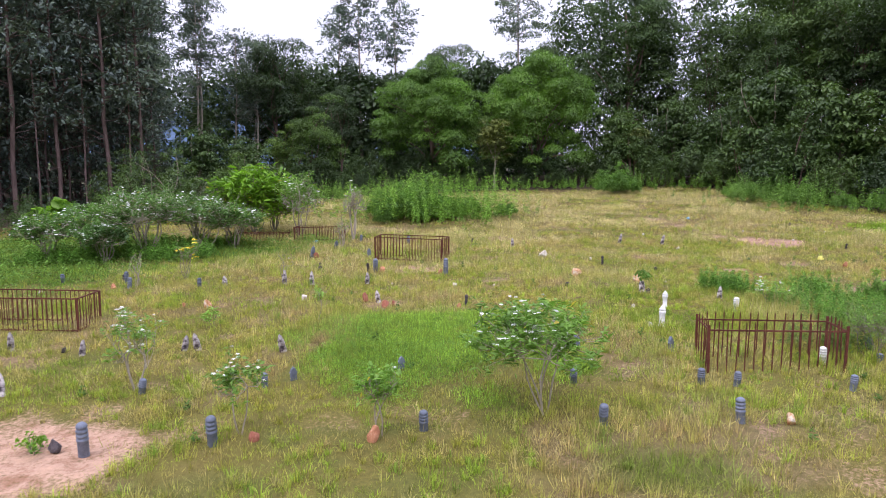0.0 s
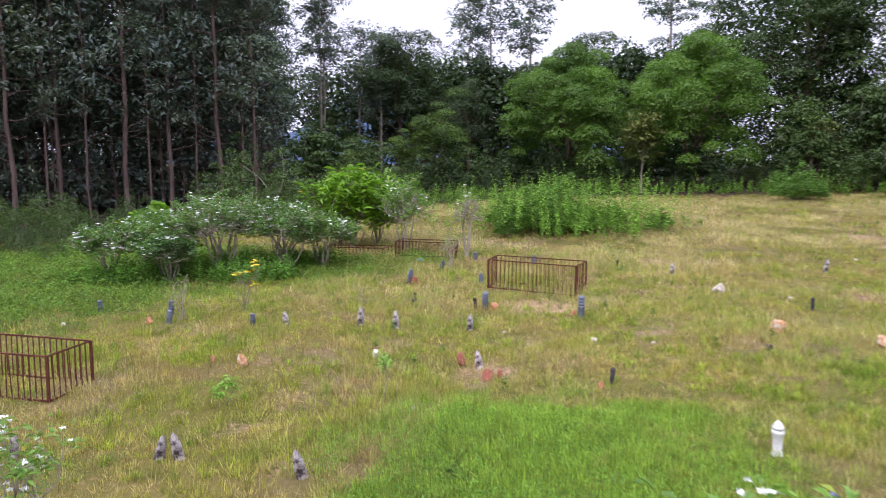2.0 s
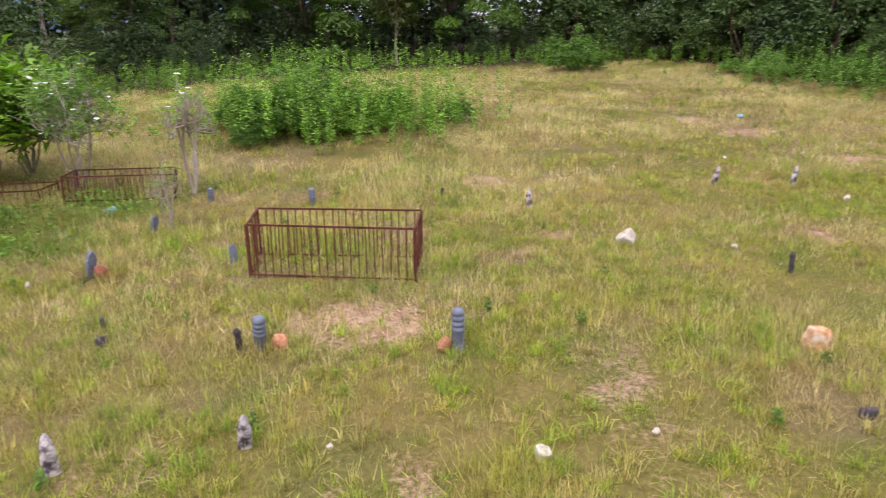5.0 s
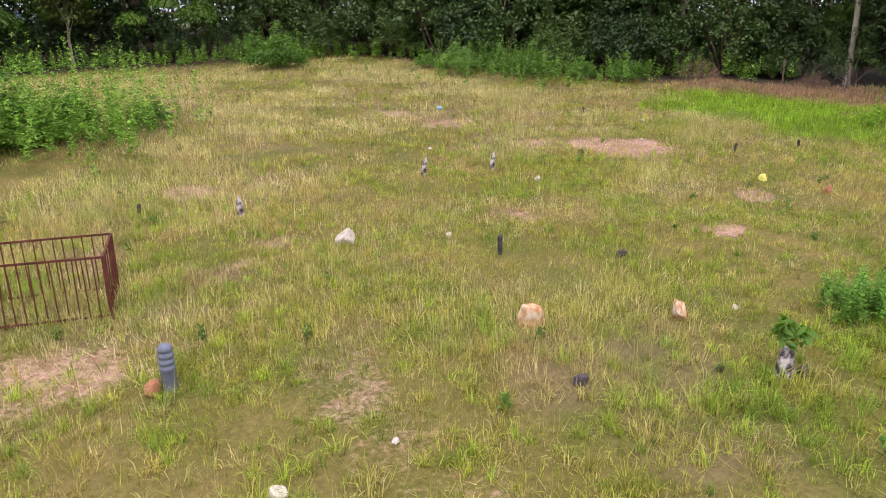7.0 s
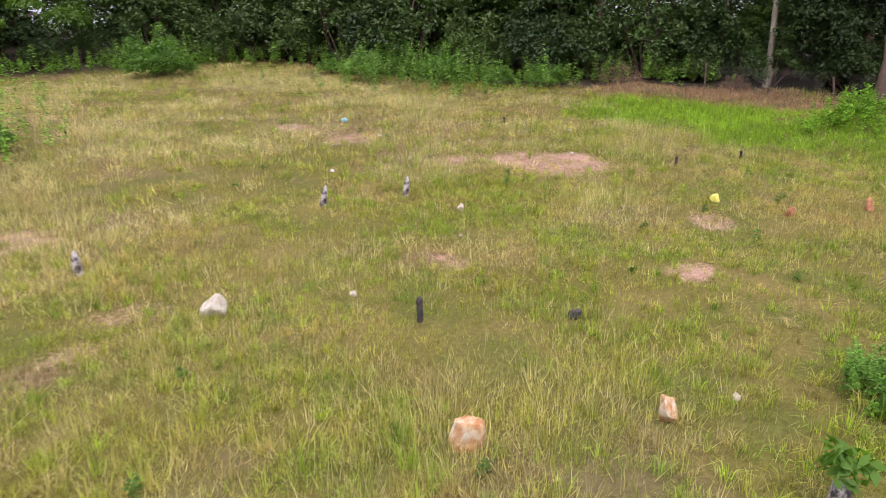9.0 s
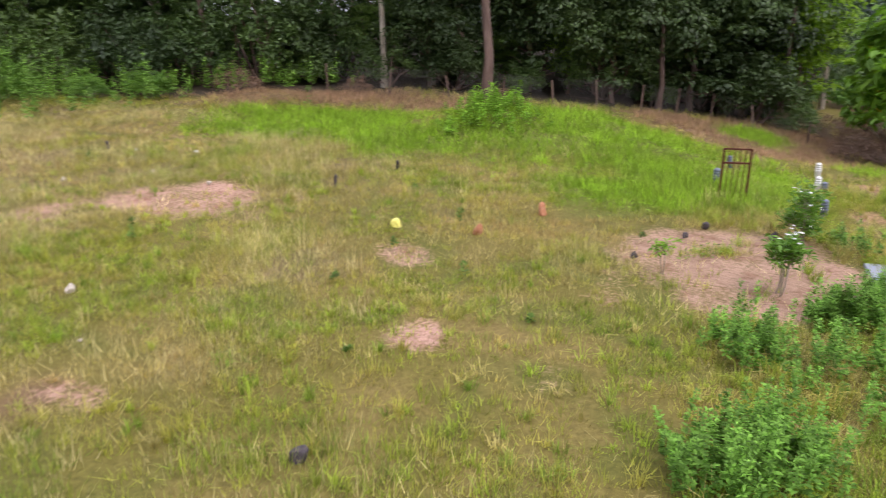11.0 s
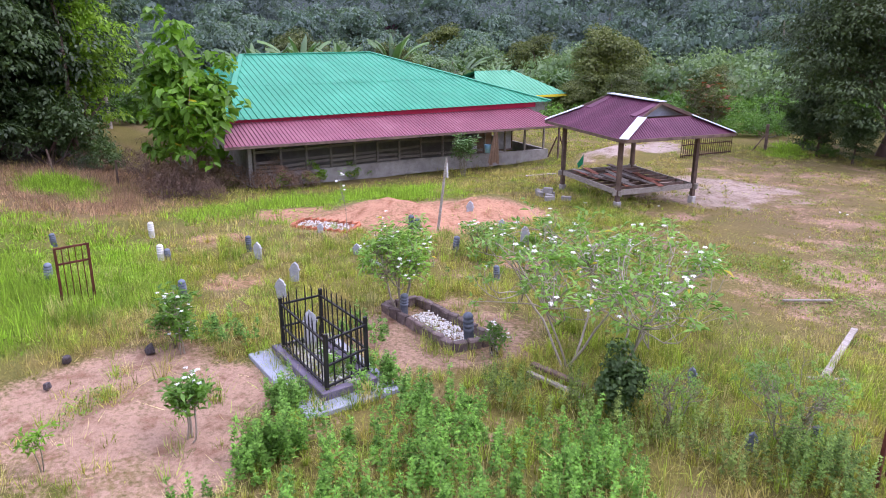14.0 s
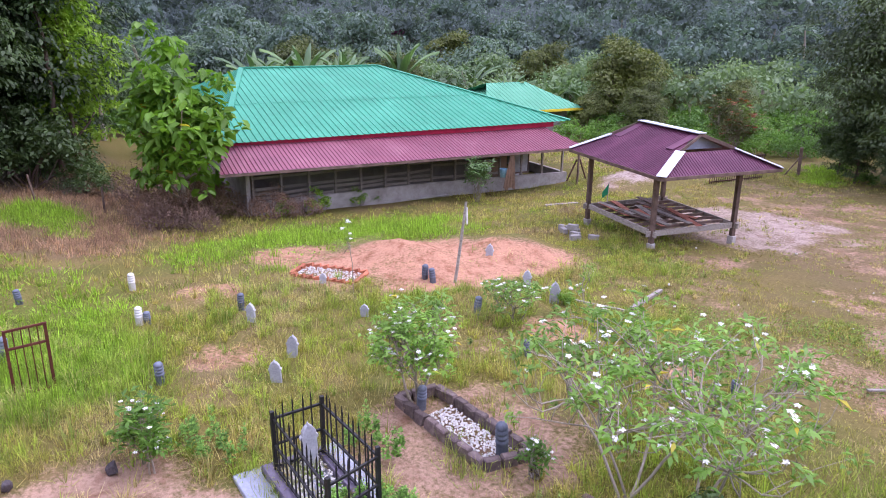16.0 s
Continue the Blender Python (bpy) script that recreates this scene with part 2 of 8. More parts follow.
M_ROCK_ORANGE = rough_mat("orange_laterite_rock", [(0.25, (0.38, 0.14, 0.07)), (0.55, (0.55, 0.25, 0.13)), (0.8, (0.66, 0.48, 0.34))], 5, 0.9, 0.6, 0.02, 25, per_object=0.15)
M_ROCK_MIX = rough_mat("cream_and_orange_rock", [(0.4, (0.5, 0.23, 0.09)), (0.52, (0.64, 0.42, 0.24)), (0.66, (0.74, 0.66, 0.54))], 3, 0.9, 0.6, 0.02, 25, per_object=0.08)
M_ROCK_RED = rough_mat("red_laterite_rock", [(0.25, (0.25, 0.08, 0.05)), (0.55, (0.42, 0.16, 0.1)), (0.8, (0.5, 0.27, 0.2))], 5, 0.9, 0.6, 0.02, 25, per_object=0.15)
M_WOOD_GREY = rough_mat("weathered_grey_wood", [(0.3, (0.2, 0.17, 0.14)), (0.7, (0.42, 0.38, 0.33))], 4, 0.85, 0.5, 0.006, 40, stretch=(1, 6, 6), per_object=0.2)
M_WOOD_BROWN = rough_mat("brown_timber", [(0.3, (0.09, 0.06, 0.048)), (0.7, (0.22, 0.15, 0.115))], 4, 0.8, 0.4, 0.006, 40, per_object=0.2)
M_CONCRETE = rough_mat("stained_concrete", [(0.25, (0.2, 0.18, 0.16)), (0.55, (0.38, 0.36, 0.33)), (0.8, (0.48, 0.46, 0.43))], 2, 0.9, 0.4, 0.01, 30)
M_SLAB = rough_mat("smooth_grey_cement", [(0.2, (0.24, 0.26, 0.32)), (0.8, (0.42, 0.45, 0.52))], 2, 0.55, 0.2, 0.004, 30)
M_PLINTH = rough_mat("purple_grey_tile", [(0.2, (0.10, 0.085, 0.12)), (0.8, (0.2, 0.17, 0.22))], 5, 0.4, 0.1, 0.003, 40)
M_GREEN_ROOF = rough_mat("green_roof_sheet", [(0.2, (0.024, 0.23, 0.126)), (0.55, (0.036, 0.29, 0.165)), (0.8, (0.055, 0.34, 0.2))], 0.6, 0.55, 0.05, 0.003, 20, metal=0.0)
M_PALE_ROOF = rough_mat("pale_green_roof_sheet", [(0.2, (0.06, 0.28, 0.15)), (0.55, (0.085, 0.33, 0.185)), (0.8, (0.13, 0.38, 0.23))], 0.6, 0.55, 0.05, 0.003, 20)
M_PINK_ROOF = rough_mat("faded_red_roof_sheet", [(0.2, (0.19, 0.055, 0.08)), (0.55, (0.25, 0.08, 0.11)), (0.8, (0.33, 0.14, 0.165))], 0.7, 0.5, 0.05, 0.003, 20)
M_RED_TRIM = rough_mat("red_fascia", [(0.2, (0.42, 0.015, 0.05)), (0.8, (0.55, 0.03, 0.08))], 2, 0.45, 0.1, 0.003, 20)
M_MAROON = rough_mat("maroon_roof_sheet", [(0.2, (0.075, 0.02, 0.042)), (0.5, (0.11, 0.03, 0.062)), (0.8, (0.16, 0.055, 0.09))], 1.2, 0.62, 0.1, 0.004, 20, per_object=0.12)
M_ZINC = rough_mat("zinc_flashing", [(0.2, (0.5, 0.53, 0.58)), (0.8, (0.72, 0.75, 0.8))], 3, 0.4, 0.1, 0.003, 20, metal=0.3)
# Board colour darkened to hold the shade inside the pen.
M_DARK_IN = rough_mat("interior_boards_painted_shade", [(0.2, (0.09, 0.08, 0.075)), (0.8, (0.2, 0.185, 0.17))], 3, 0.9, 0.2, 0.005, 20)
M_WIRE = rough_mat("galvanised_wire", [(0.2, (0.08, 0.075, 0.07)), (0.8, (0.2, 0.19, 0.18))], 4, 0.6, 0, 0, 20, metal=0.3)
M_PEBBLE = rough_mat("white_pebbles", [(0.2, (0.5, 0.47, 0.42)), (0.7, (0.8, 0.78, 0.74))], 12, 0.7, 0.2, 0.003, 40)
M_BRICK = rough_mat("orange_brick", [(0.2, (0.36, 0.11, 0.05)), (0.8, (0.52, 0.2, 0.11))], 6, 0.85, 0.4, 0.005, 50, per_object=0.25)
M_KERB = rough_mat("mossy_kerb_stone", [(0.2, (0.07, 0.05, 0.05)), (0.5, (0.16, 0.12, 0.11)), (0.8, (0.3, 0.24, 0.2))], 6, 0.9, 0.5, 0.01, 40, per_object=0.25)
M_DRY = leaf_mat("dry_brush", (0.131, 0.081, 0.0585), (0.246, 0.149, 0.104), (0.406, 0.257, 0.169), trans=0.1)
M_BAG_Y = rough_mat("yellow_plastic", [(0.2, (0.75, 0.7, 0.1)), (0.8, (0.85, 0.8, 0.25))], 6, 0.4, 0.2, 0.01, 20)
M_BAG_B = rough_mat("blue_plastic", [(0.2, (0.15, 0.4, 0.62)), (0.8, (0.35, 0.6, 0.78))], 6, 0.4, 0.2, 0.01, 20)
M_CLOTH = rough_mat("green_cloth", [(0.2, (0.0, 0.16, 0.07)), (0.8, (0.01, 0.24, 0.1))], 6, 0.8, 0.2, 0.01, 20)
M_SACK = rough_mat("brown_sacking", [(0.2, (0.2, 0.13, 0.09)), (0.8, (0.34, 0.23, 0.16))], 6, 0.9, 0.4, 0.01, 30)
M_HILL = rough_mat("hill_canopy", [(0.3, (0.03, 0.045, 0.042)), (0.5, (0.05, 0.07, 0.06)), (0.7, (0.07, 0.095, 0.08))], 0.35, 1.0, 0.8, 0.8, 1.3)
# The mountain's blue is aerial haze put into its base colour.
M_MOUNTAIN = rough_mat("distant_mountain_haze_blue", [(0.2, (0.07, 0.115, 0.19)), (0.8, (0.095, 0.145, 0.225))], 0.01, 1.0, 0, 0, 0.05)


# ---------------------------------------------------------------- mesh helpers
def part(name, bm, mat, parent=None, label=""):
    me = bpy.data.meshes.new(name)
    bm.to_mesh(me)
    bm.free()
    return mesh_part(name, me, mat, parent, label)


def mesh_part(name, me, mat, parent=None, label=""):
    if mat and not me.materials:
        me.materials.append(mat)
    ob = new(name, me)
    if parent:
        ob.parent = parent
    if label:
        ob["label"] = label
    return ob


def np_mesh(name, verts, faces, mat=None, tint=None, smooth=False):
    """A mesh of n-sided faces (all the same n) from arrays."""
    verts, faces = np.asarray(verts, np.float32), np.asarray(faces, np.int32)
    me = bpy.data.meshes.new(name)
    k = faces.shape[1]
    me.vertices.add(len(verts))
    me.vertices.foreach_set("co", verts.ravel())
    me.loops.add(faces.size)
    me.loops.foreach_set("vertex_index", faces.ravel())
    me.polygons.add(len(faces))
    me.polygons.foreach_set("loop_start", np.arange(0, faces.size, k, dtype=np.int32))
    me.polygons.foreach_set("loop_total", np.full(len(faces), k, np.int32))
    if smooth:
        me.polygons.foreach_set("use_smooth", np.ones(len(faces), bool))
    me.update(calc_edges=True)
    if tint is not None:
        a = me.attributes.new("tint", "FLOAT_COLOR", "POINT")
        a.data.foreach_set("color", np.c_[tint, np.ones(len(tint))].astype(np.float32).ravel())
    if mat:
        me.materials.append(mat)
    return me


def thing(name, label, category, at=(0, 0, 0), group="", kind="", rz=0.0):
    ob = new(name)
    ob.matrix_basis = pose(*at, 0, 0, rz)
    return tagged(ob, label, category, group, kind)


def box(bm, size, m=None, bevel=0.0):
    r = bmesh.ops.create_cube(bm, size=1.0)
    vs = r["verts"]
    bmesh.ops.scale(bm, vec=size, verts=vs)
    if bevel:
        es = list({e for v in vs for e in v.link_edges})
        r2 = bmesh.ops.bevel(bm, geom=es, offset=bevel, segments=1, affect="EDGES")
        vs = list({v for f in r2["faces"] for v in f.verts} | {v for v in vs if v.is_valid})
    if m is not None:
        bmesh.ops.transform(bm, matrix=m, verts=vs)
    return vs


def beam(bm, a, b, w, h=None, bevel=0.0, up=(0, 0, 1)):
    """A squared bar from a to b."""
    a, b = Vector(a), Vector(b)
    d = b - a
    q = d.to_track_quat("Y", "Z")
    m = Matrix.Translation((a + b) / 2) @ q.to_matrix().to_4x4()
    return box(bm, (w, d.length, h or w), m, bevel)


def tube_arrays(points, radii, n=6):
    P = np.asarray(points, float)
    T = np.gradient(P, axis=0)
    T /= np.linalg.norm(T, axis=1)[:, None] + 1e-9
    ref = np.array([1.0, 0.0, 0.0]) if abs(T[0, 0]) < 0.9 else np.array([0.0, 1.0, 0.0])
    U = np.cross(T, ref)
    U /= np.linalg.norm(U, axis=1)[:, None] + 1e-9
    V = np.cross(T, U)
    ang = np.arange(n) * 2 * math.pi / n
    R = np.asarray(radii, float)[:, None, None]
    ring = P[:, None, :] + R * (U[:, None, :] * np.cos(ang)[None, :, None] + V[:, None, :] * np.sin(ang)[None, :, None])
    verts = ring.reshape(-1, 3)
    F = []
    for i in range(len(P) - 1):
        for j in range(n):
            F.append((i * n + j, i * n + (j + 1) % n, (i + 1) * n + (j + 1) % n, (i + 1) * n + j))
    return verts, np.array(F)


class Tubes:
    def __init__(self):
        self.v, self.f, self.n = [], [], 0

    def add(self, points, radii, n=6):
        v, f = tube_arrays(points, radii, n)
        self.v.append(v)
        self.f.append(f + self.n)
        self.n += len(v)

    def mesh(self, name, mat):
        return np_mesh(name, np.concatenate(self.v), np.concatenate(self.f), mat, smooth=True)


def unit(a):
    return a / (np.linalg.norm(a, axis=-1, keepdims=True) + 1e-9)


def leaf_arrays(C, N, A, L, W, fold=0.12, droop=0.15, full=False):
    """Leaves as folded, drooping four-cornered blades: centres, normals, axes, lengths, widths."""
    N, A = unit(N), unit(A - N * np.sum(A * N, -1, keepdims=True))
    S = np.cross(N, A)
    L, W = np.broadcast_to(L, len(C))[:, None], np.broadcast_to(W, len(C))[:, None]
    base, tip = C - A * L * 0.5, C + A * L * 0.5 - N * L * droop
    left, right = C + S * W * 0.5 + N * W * fold, C - S * W * 0.5 + N * W * fold
    if full:
        r1, r2 = C - A * L * 0.24 - S * W * 0.46 + N * W * fold, C + A * L * 0.26 - S * W * 0.4 + N * (W * fold - L * droop * 0.35)
        l1, l2 = C - A * L * 0.24 + S * W * 0.46 + N * W * fold, C + A * L * 0.26 + S * W * 0.4 + N * (W * fold - L * droop * 0.35)
        v = np.stack([base, r1, r2, tip, l2, l1], 1).reshape(-1, 3)
        k = np.arange(len(C))[:, None] * 6
        return v, np.concatenate([k + np.array([[0, 1, 2, 3]]), k + np.array([[0, 3, 4, 5]])])
    v = np.stack([base, right, tip, left], 1).reshape(-1, 3)
    f = np.arange(len(v)).reshape(-1, 4)
    return v, f


def rand_dirs(rng, n):
    return unit(rng.normal(size=(n, 3)))


def clump_leaves(rng, centres, radius, per, size, up=0.45, aspect=0.5, full=False):
    """Leaves on the outsides of small round clumps."""
    n = len(centres) * per
    D = rand_dirs(rng, n)
    D[:, 2] = np.where(D[:, 2] < -0.35, -D[:, 2], D[:, 2])
    rad = np.repeat(np.broadcast_to(radius, len(centres)), per)
    C = np.repeat(centres, per, 0) + D * (rad * rng.uniform(0.55, 1.05, n))[:, None]
    N = D * (1 - up) + np.array([0, 0, up]) + rng.normal(size=(n, 3)) * 0.35
    A = D * 0.5 + rng.normal(size=(n, 3)) * 0.6 + np.array([0, 0, -0.35])
    L = size * rng.uniform(0.6, 1.35, n)
    return leaf_arrays(C, N, A, L, L * aspect, 0.16 if full else 0.12, 0.25 if full else 0.15, full)


def bough_leaves(rng, centres, radius, per, size, flat=0.62, aspect=0.45, under=0.14):
    """Leaves over the tops and flanks of flattened domes, tips hanging outwards, few beneath."""
    n = len(centres) * per
    D = rand_dirs(rng, n)
    D[:, 2] = np.where((D[:, 2] < -0.1) & (rng.random(n) > under), -D[:, 2], D[:, 2])
    rad = np.repeat(np.broadcast_to(radius, len(centres)), per)
    squash = np.array([1, 1, flat])
    C = np.repeat(centres, per, 0) + D * squash * (rad * rng.uniform(0.72, 1.04, n) * (1 + 0.16 * np.sin(D[:, 0] * 7 + rad * 9) * np.sin(D[:, 1] * 6 + rad * 5)))[:, None]
    N = D / squash * 0.55 + np.array([0, 0, 0.5]) + rng.normal(size=(n, 3)) * 0.26
    A = D * np.array([1, 1, 0.2]) + rng.normal(size=(n, 3)) * 0.4 + np.array([0, 0, -0.45])
    L = size * rng.uniform(0.55, 1.35, n)
    return leaf_arrays(C, N, A, L, L * aspect, 0.12, 0.2)


def lattice(shape_seed):
    return np.random.default_rng(shape_seed).random((64, 64))


_LAT = [lattice(s) for s in range(5)]


def vnoise(x, y, scale, s=0):
    """Smooth value noise, 0 to 1, on arrays."""
    u, v = np.asarray(x, float) / scale + 1000, np.asarray(y, float) / scale + 1000
    iu, iv = np.floor(u).astype(int), np.floor(v).astype(int)
    fu, fv = u - iu, v - iv
    fu, fv = fu * fu * (3 - 2 * fu), fv * fv * (3 - 2 * fv)
    g = _LAT[s % 5]
    a, b, c, d = g[iu % 64, iv % 64], g[(iu + 1) % 64, iv % 64], g[iu % 64, (iv + 1) % 64], g[(iu + 1) % 64, (iv + 1) % 64]
    return (a * (1 - fu) + b * fu) * (1 - fv) + (c * (1 - fu) + d * fu) * fv


def fnoise(x, y, scale, s=0):
    return 0.55 * vnoise(x, y, scale, s) + 0.3 * vnoise(x, y, scale / 2.3, s + 1) + 0.15 * vnoise(x, y, scale / 5.1, s + 2)


# ---------------------------------------------------------------- the lie of the land
BULGES = ((30, 10, -0.257), (20, 2, -0.161), (-13, 25, -0.046), (-4, 15, -0.068), (5, 15, 0.146), (17, 25, 0.101), (-2, 46, 0.346),
          (-26, 43, -0.292), (9, 31, 0.006), (22, 11, 0.142), (1, 26, -0.025), (18, 19, -0.098), (45, 0, 0.297), (12, 60, -0.095))


def soft(v, k):
    return k * np.log1p(np.exp(np.clip(v / k, -40, 40)))


def height(x, y):
    """The ground's height, on numbers or arrays."""
    x, y = np.clip(np.asarray(x, float), -60, 60), np.clip(np.asarray(y, float), -50, 90)
    z = -0.12051 + 0.01326 * (soft(x + 15, 4) - 15) - 0.02293 * soft(20 - y, 4) + 0.03651 * soft(y - 28, 4) - 0.01602 * soft(x - 18, 3) \
        + 0.01623 * soft(y - 30, 5) * np.tanh((x + 5) / 15) + 0.03321 * soft(x - 14, 3) * np.tanh((y - 22) / 8)
    for a, b, c in BULGES:
        z = z + c * np.exp(-((x - a) ** 2 + (y - b) ** 2) / 98.0)
    # a grassy bank by the far fence and the weedy mound among the graves
    z = z + 0.75 * np.exp(-(((x - 25.5) / 3.2) ** 2 + ((y - 26.5) / 3.0) ** 2)) + 0.45 * np.exp(-(((x - 27.0) / 2.0) ** 2 + ((y - 37.5) / 1.6) ** 2))
    # the yard falls towards the house
    u, v, w = (np.clip(q, 0, 1) for q in ((x - 25) / 5, (24 - y) / 9, (y + 5) / 5))
    z = z - 0.42 * (u * u * (3 - 2 * u)) * (v * v * (3 - 2 * v)) * (w * w * (3 - 2 * w))
    for a, b, c, r in ((24.1, 27.5, 0.4, 1.2), (22.9, 24.6, 0.28, 1.0), (26.0, 24.2, 0.3, 1.3), (25.4, 29.6, 0.25, 1.2), (24.6, 22.6, 0.22, 0.9), (21.8, 26.4, 0.2, 0.9)):
        z = z + c * np.exp(-((x - a) ** 2 + (y - b) ** 2) / (r * r))
    z = z + 0.28 * np.exp(-(((x + 0.4) / 2.6) ** 4 + ((y - 15.6) / 2.9) ** 4))
    return z


def gz(x, y):
    return float(height(x, y))


# bare patches: x, y, half length, half width, turn, strength
PALE_SOIL = ((-6.3, 10.0, 1.7, 1.9, 0, 1.0), (-6.1, 12.0, 0.5, 0.5, 0, 0.7), (-4.1, 11.0, 0.45, 0.6, 0, 0.55), (-1.9, 11.2, 0.6, 0.45, 0, 0.4),
             (-3.0, 26.9, 0.8, 0.85, 0, 0.5), (-1.3, 26.65, 1.2, 0.8, -10, 0.75), (2.9, 34.0, 0.75, 0.65, 0, 0.7), (1.7, 23.9, 0.45, 0.35, 0, 0.55))
FIELD_SOIL = ((3.4, 29.8, 0.7, 0.6, -10, 0.5), (12.5, 40.8, 0.6, 0.9, 0, 0.7), (13.1, 38.1, 1.3, 1.1, 0, 0.65), (-0.9, 22.8, 0.35, 0.7, 0, 0.65),
              (15.0, 32.1, 1.8, 1.3, -69, 0.85), (13.5, 26.6, 0.6, 0.7, -69, 0.75), (10.6, 25.3, 0.42, 0.42, 0, 0.85), (8.1, 28.3, 0.35, 0.6, 0, 0.7),
              (13.1, 33.9, 0.7, 0.6, 0, 0.6), (-1.8, 20.3, 0.7, 1.0, 0, 0.6), (-5.5, 17.0, 0.9, 0.5, 20, 0.5), (-6.2, 15.0, 0.8, 0.5, 0, 0.45))
TALL = ((10.6, 14.2, 3.6, 2.6, 20), (9.2, 17.5, 2.0, 2.2, 0), (13.5, 13.2, 2.2, 1.4, 0))
GRAVE_SOIL = ((15.4, 21.3, 2.3, 1.75, -68, 1.0), (15.2, 19.9, 0.8, 1.3, -68, 0.9), (14.6, 16.0, 1.7, 1.9, -56, 0.85), (13.6, 21.2, 1.2, 1.0, 0, 0.9),
              (20.5, -0.2, 3.3, 3.3, 0, 0.85), (12.2, 6.4, 1.3, 0.9, -30, 0.75), (28.6, -6.6, 4.8, 1.6, 97, 1.0), (8.0, 9.0, 1.0, 0.6, 0, 0.4))
RED_SOIL = ((25.4, 14.0, 1.2, 1.5, 0, 0.9), (22.4, 10.8, 3.7, 2.4, -123, 1.0), (19.4, 17.8, 0.7, 0.9, 0, 0.7), (23.1, 16.8, 0.6, 0.8, 0, 0.7),
            (14.3, 11.4, 0.5, 0.6, 0, 0.7), (17.0, 11.8, 0.8, 0.6, 0, 0.8), (22.4, 14.3, 1.0, 1.0, 0, 0.7))
# sorts of growth: x, y, half length, half width, turn
BRIGHT = ((20.3, 21.4, 1.8, 2.2, 0), (18.6, 23.4, 1.6, 1.4, 0), (24.6, 24.8, 4.6, 3.6, -56), (24.5, 33.5, 4.2, 2.6, -61), (22.6, 22.3, 2.0, 2.8, 0), (27.0, 11.5, 2.6, 5.2, 8), (33.5, 19.0, 2.6, 1.2, 0), (22.5, 29.5, 2.0, 3.0, 0), (23.6, -12.4, 3.4, 0.9, -62))
LUSH = ((-0.4, 15.6, 2.8, 3.0, 0), (-16.5, 26.5, 4.5, 4.5, 15), (-21.0, 32.0, 8.0, 5.0, 15), (2.9, 9.3, 1.0, 0.7, 0), (-12.0, 31.5, 7.0, 2.6, 20))
REDDISH = ((37.0, 17.6, 4.5, 2.8, 0), (34.0, 21.5, 2.2, 2.0, 0), (29.8, 36.2, 4.5, 2.4, -58), (30.8, 18.8, 2.8, 2.6, 0), (29.5, 28.5, 2.4, 4.0, 0), (27.0, 37.5, 1.6, 1.4, 0), (7.85, 28.6, 0.5, 0.4, 0), (1.6, 28.6, 0.5, 0.35, 0))
BROWN = ((15.2, 1.2, 3.4, 1.6, -40), (11.5, 3.4, 2.2, 0.9, -40), (18.5, -3.0, 3.5, 2.0, -40))
SWARD_WHOLE = ((8.8, 21.0, 2.4, 2.6, 0),)
SPARSE = ((14.5, 2.0, 5.5, 6.0, 0), (11.5, 7.5, 3.0, 3.5, 0), (20.0, -6.0, 6.0, 5.0, 0))


def inside(x, y, e, edge=0.25, rag=None):
    """1 inside an ellipse, falling to 0 over its ragged edge."""
    cx, cy, a, b, turn = e[:5]
    c, s = math.cos(radians(turn)), math.sin(radians(turn))
    dx, dy = x - cx, y - cy
    r = np.sqrt(((dx * c + dy * s) / a) ** 2 + ((-dx * s + dy * c) / b) ** 2)
    r = r + ((fnoise(x, y, 1.3, 2) if rag is None else rag) - 0.5) * 0.9
    return np.clip((1 + edge - r) / (2 * edge), 0, 1)


def most(x, y, zones, edge=0.25):
    """The strongest of several ellipses at each place."""
    v = np.zeros(np.shape(x))
    rag = fnoise(x, y, 1.3, 2)
    for e in zones:
        far = max(e[2], e[3]) * (1.5 + edge)
        k = np.nonzero((np.abs(x - e[0]) < far) & (np.abs(y - e[1]) < far))[0]
        if len(k):
            v[k] = np.maximum(v[k], inside(x[k], y[k], e, edge, rag[k]) * (e[5] if len(e) > 5 else 1.0))
    return v


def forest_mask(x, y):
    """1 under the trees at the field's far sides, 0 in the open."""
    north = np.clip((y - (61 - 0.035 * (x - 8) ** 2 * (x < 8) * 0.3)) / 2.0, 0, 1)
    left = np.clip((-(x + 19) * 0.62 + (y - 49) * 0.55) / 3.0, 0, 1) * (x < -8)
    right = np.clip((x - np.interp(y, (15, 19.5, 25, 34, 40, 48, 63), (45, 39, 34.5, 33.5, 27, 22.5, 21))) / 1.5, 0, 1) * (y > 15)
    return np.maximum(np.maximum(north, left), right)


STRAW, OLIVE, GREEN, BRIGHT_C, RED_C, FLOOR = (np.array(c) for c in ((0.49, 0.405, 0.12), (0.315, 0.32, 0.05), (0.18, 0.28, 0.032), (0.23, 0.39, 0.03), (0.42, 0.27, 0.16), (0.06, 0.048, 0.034)))


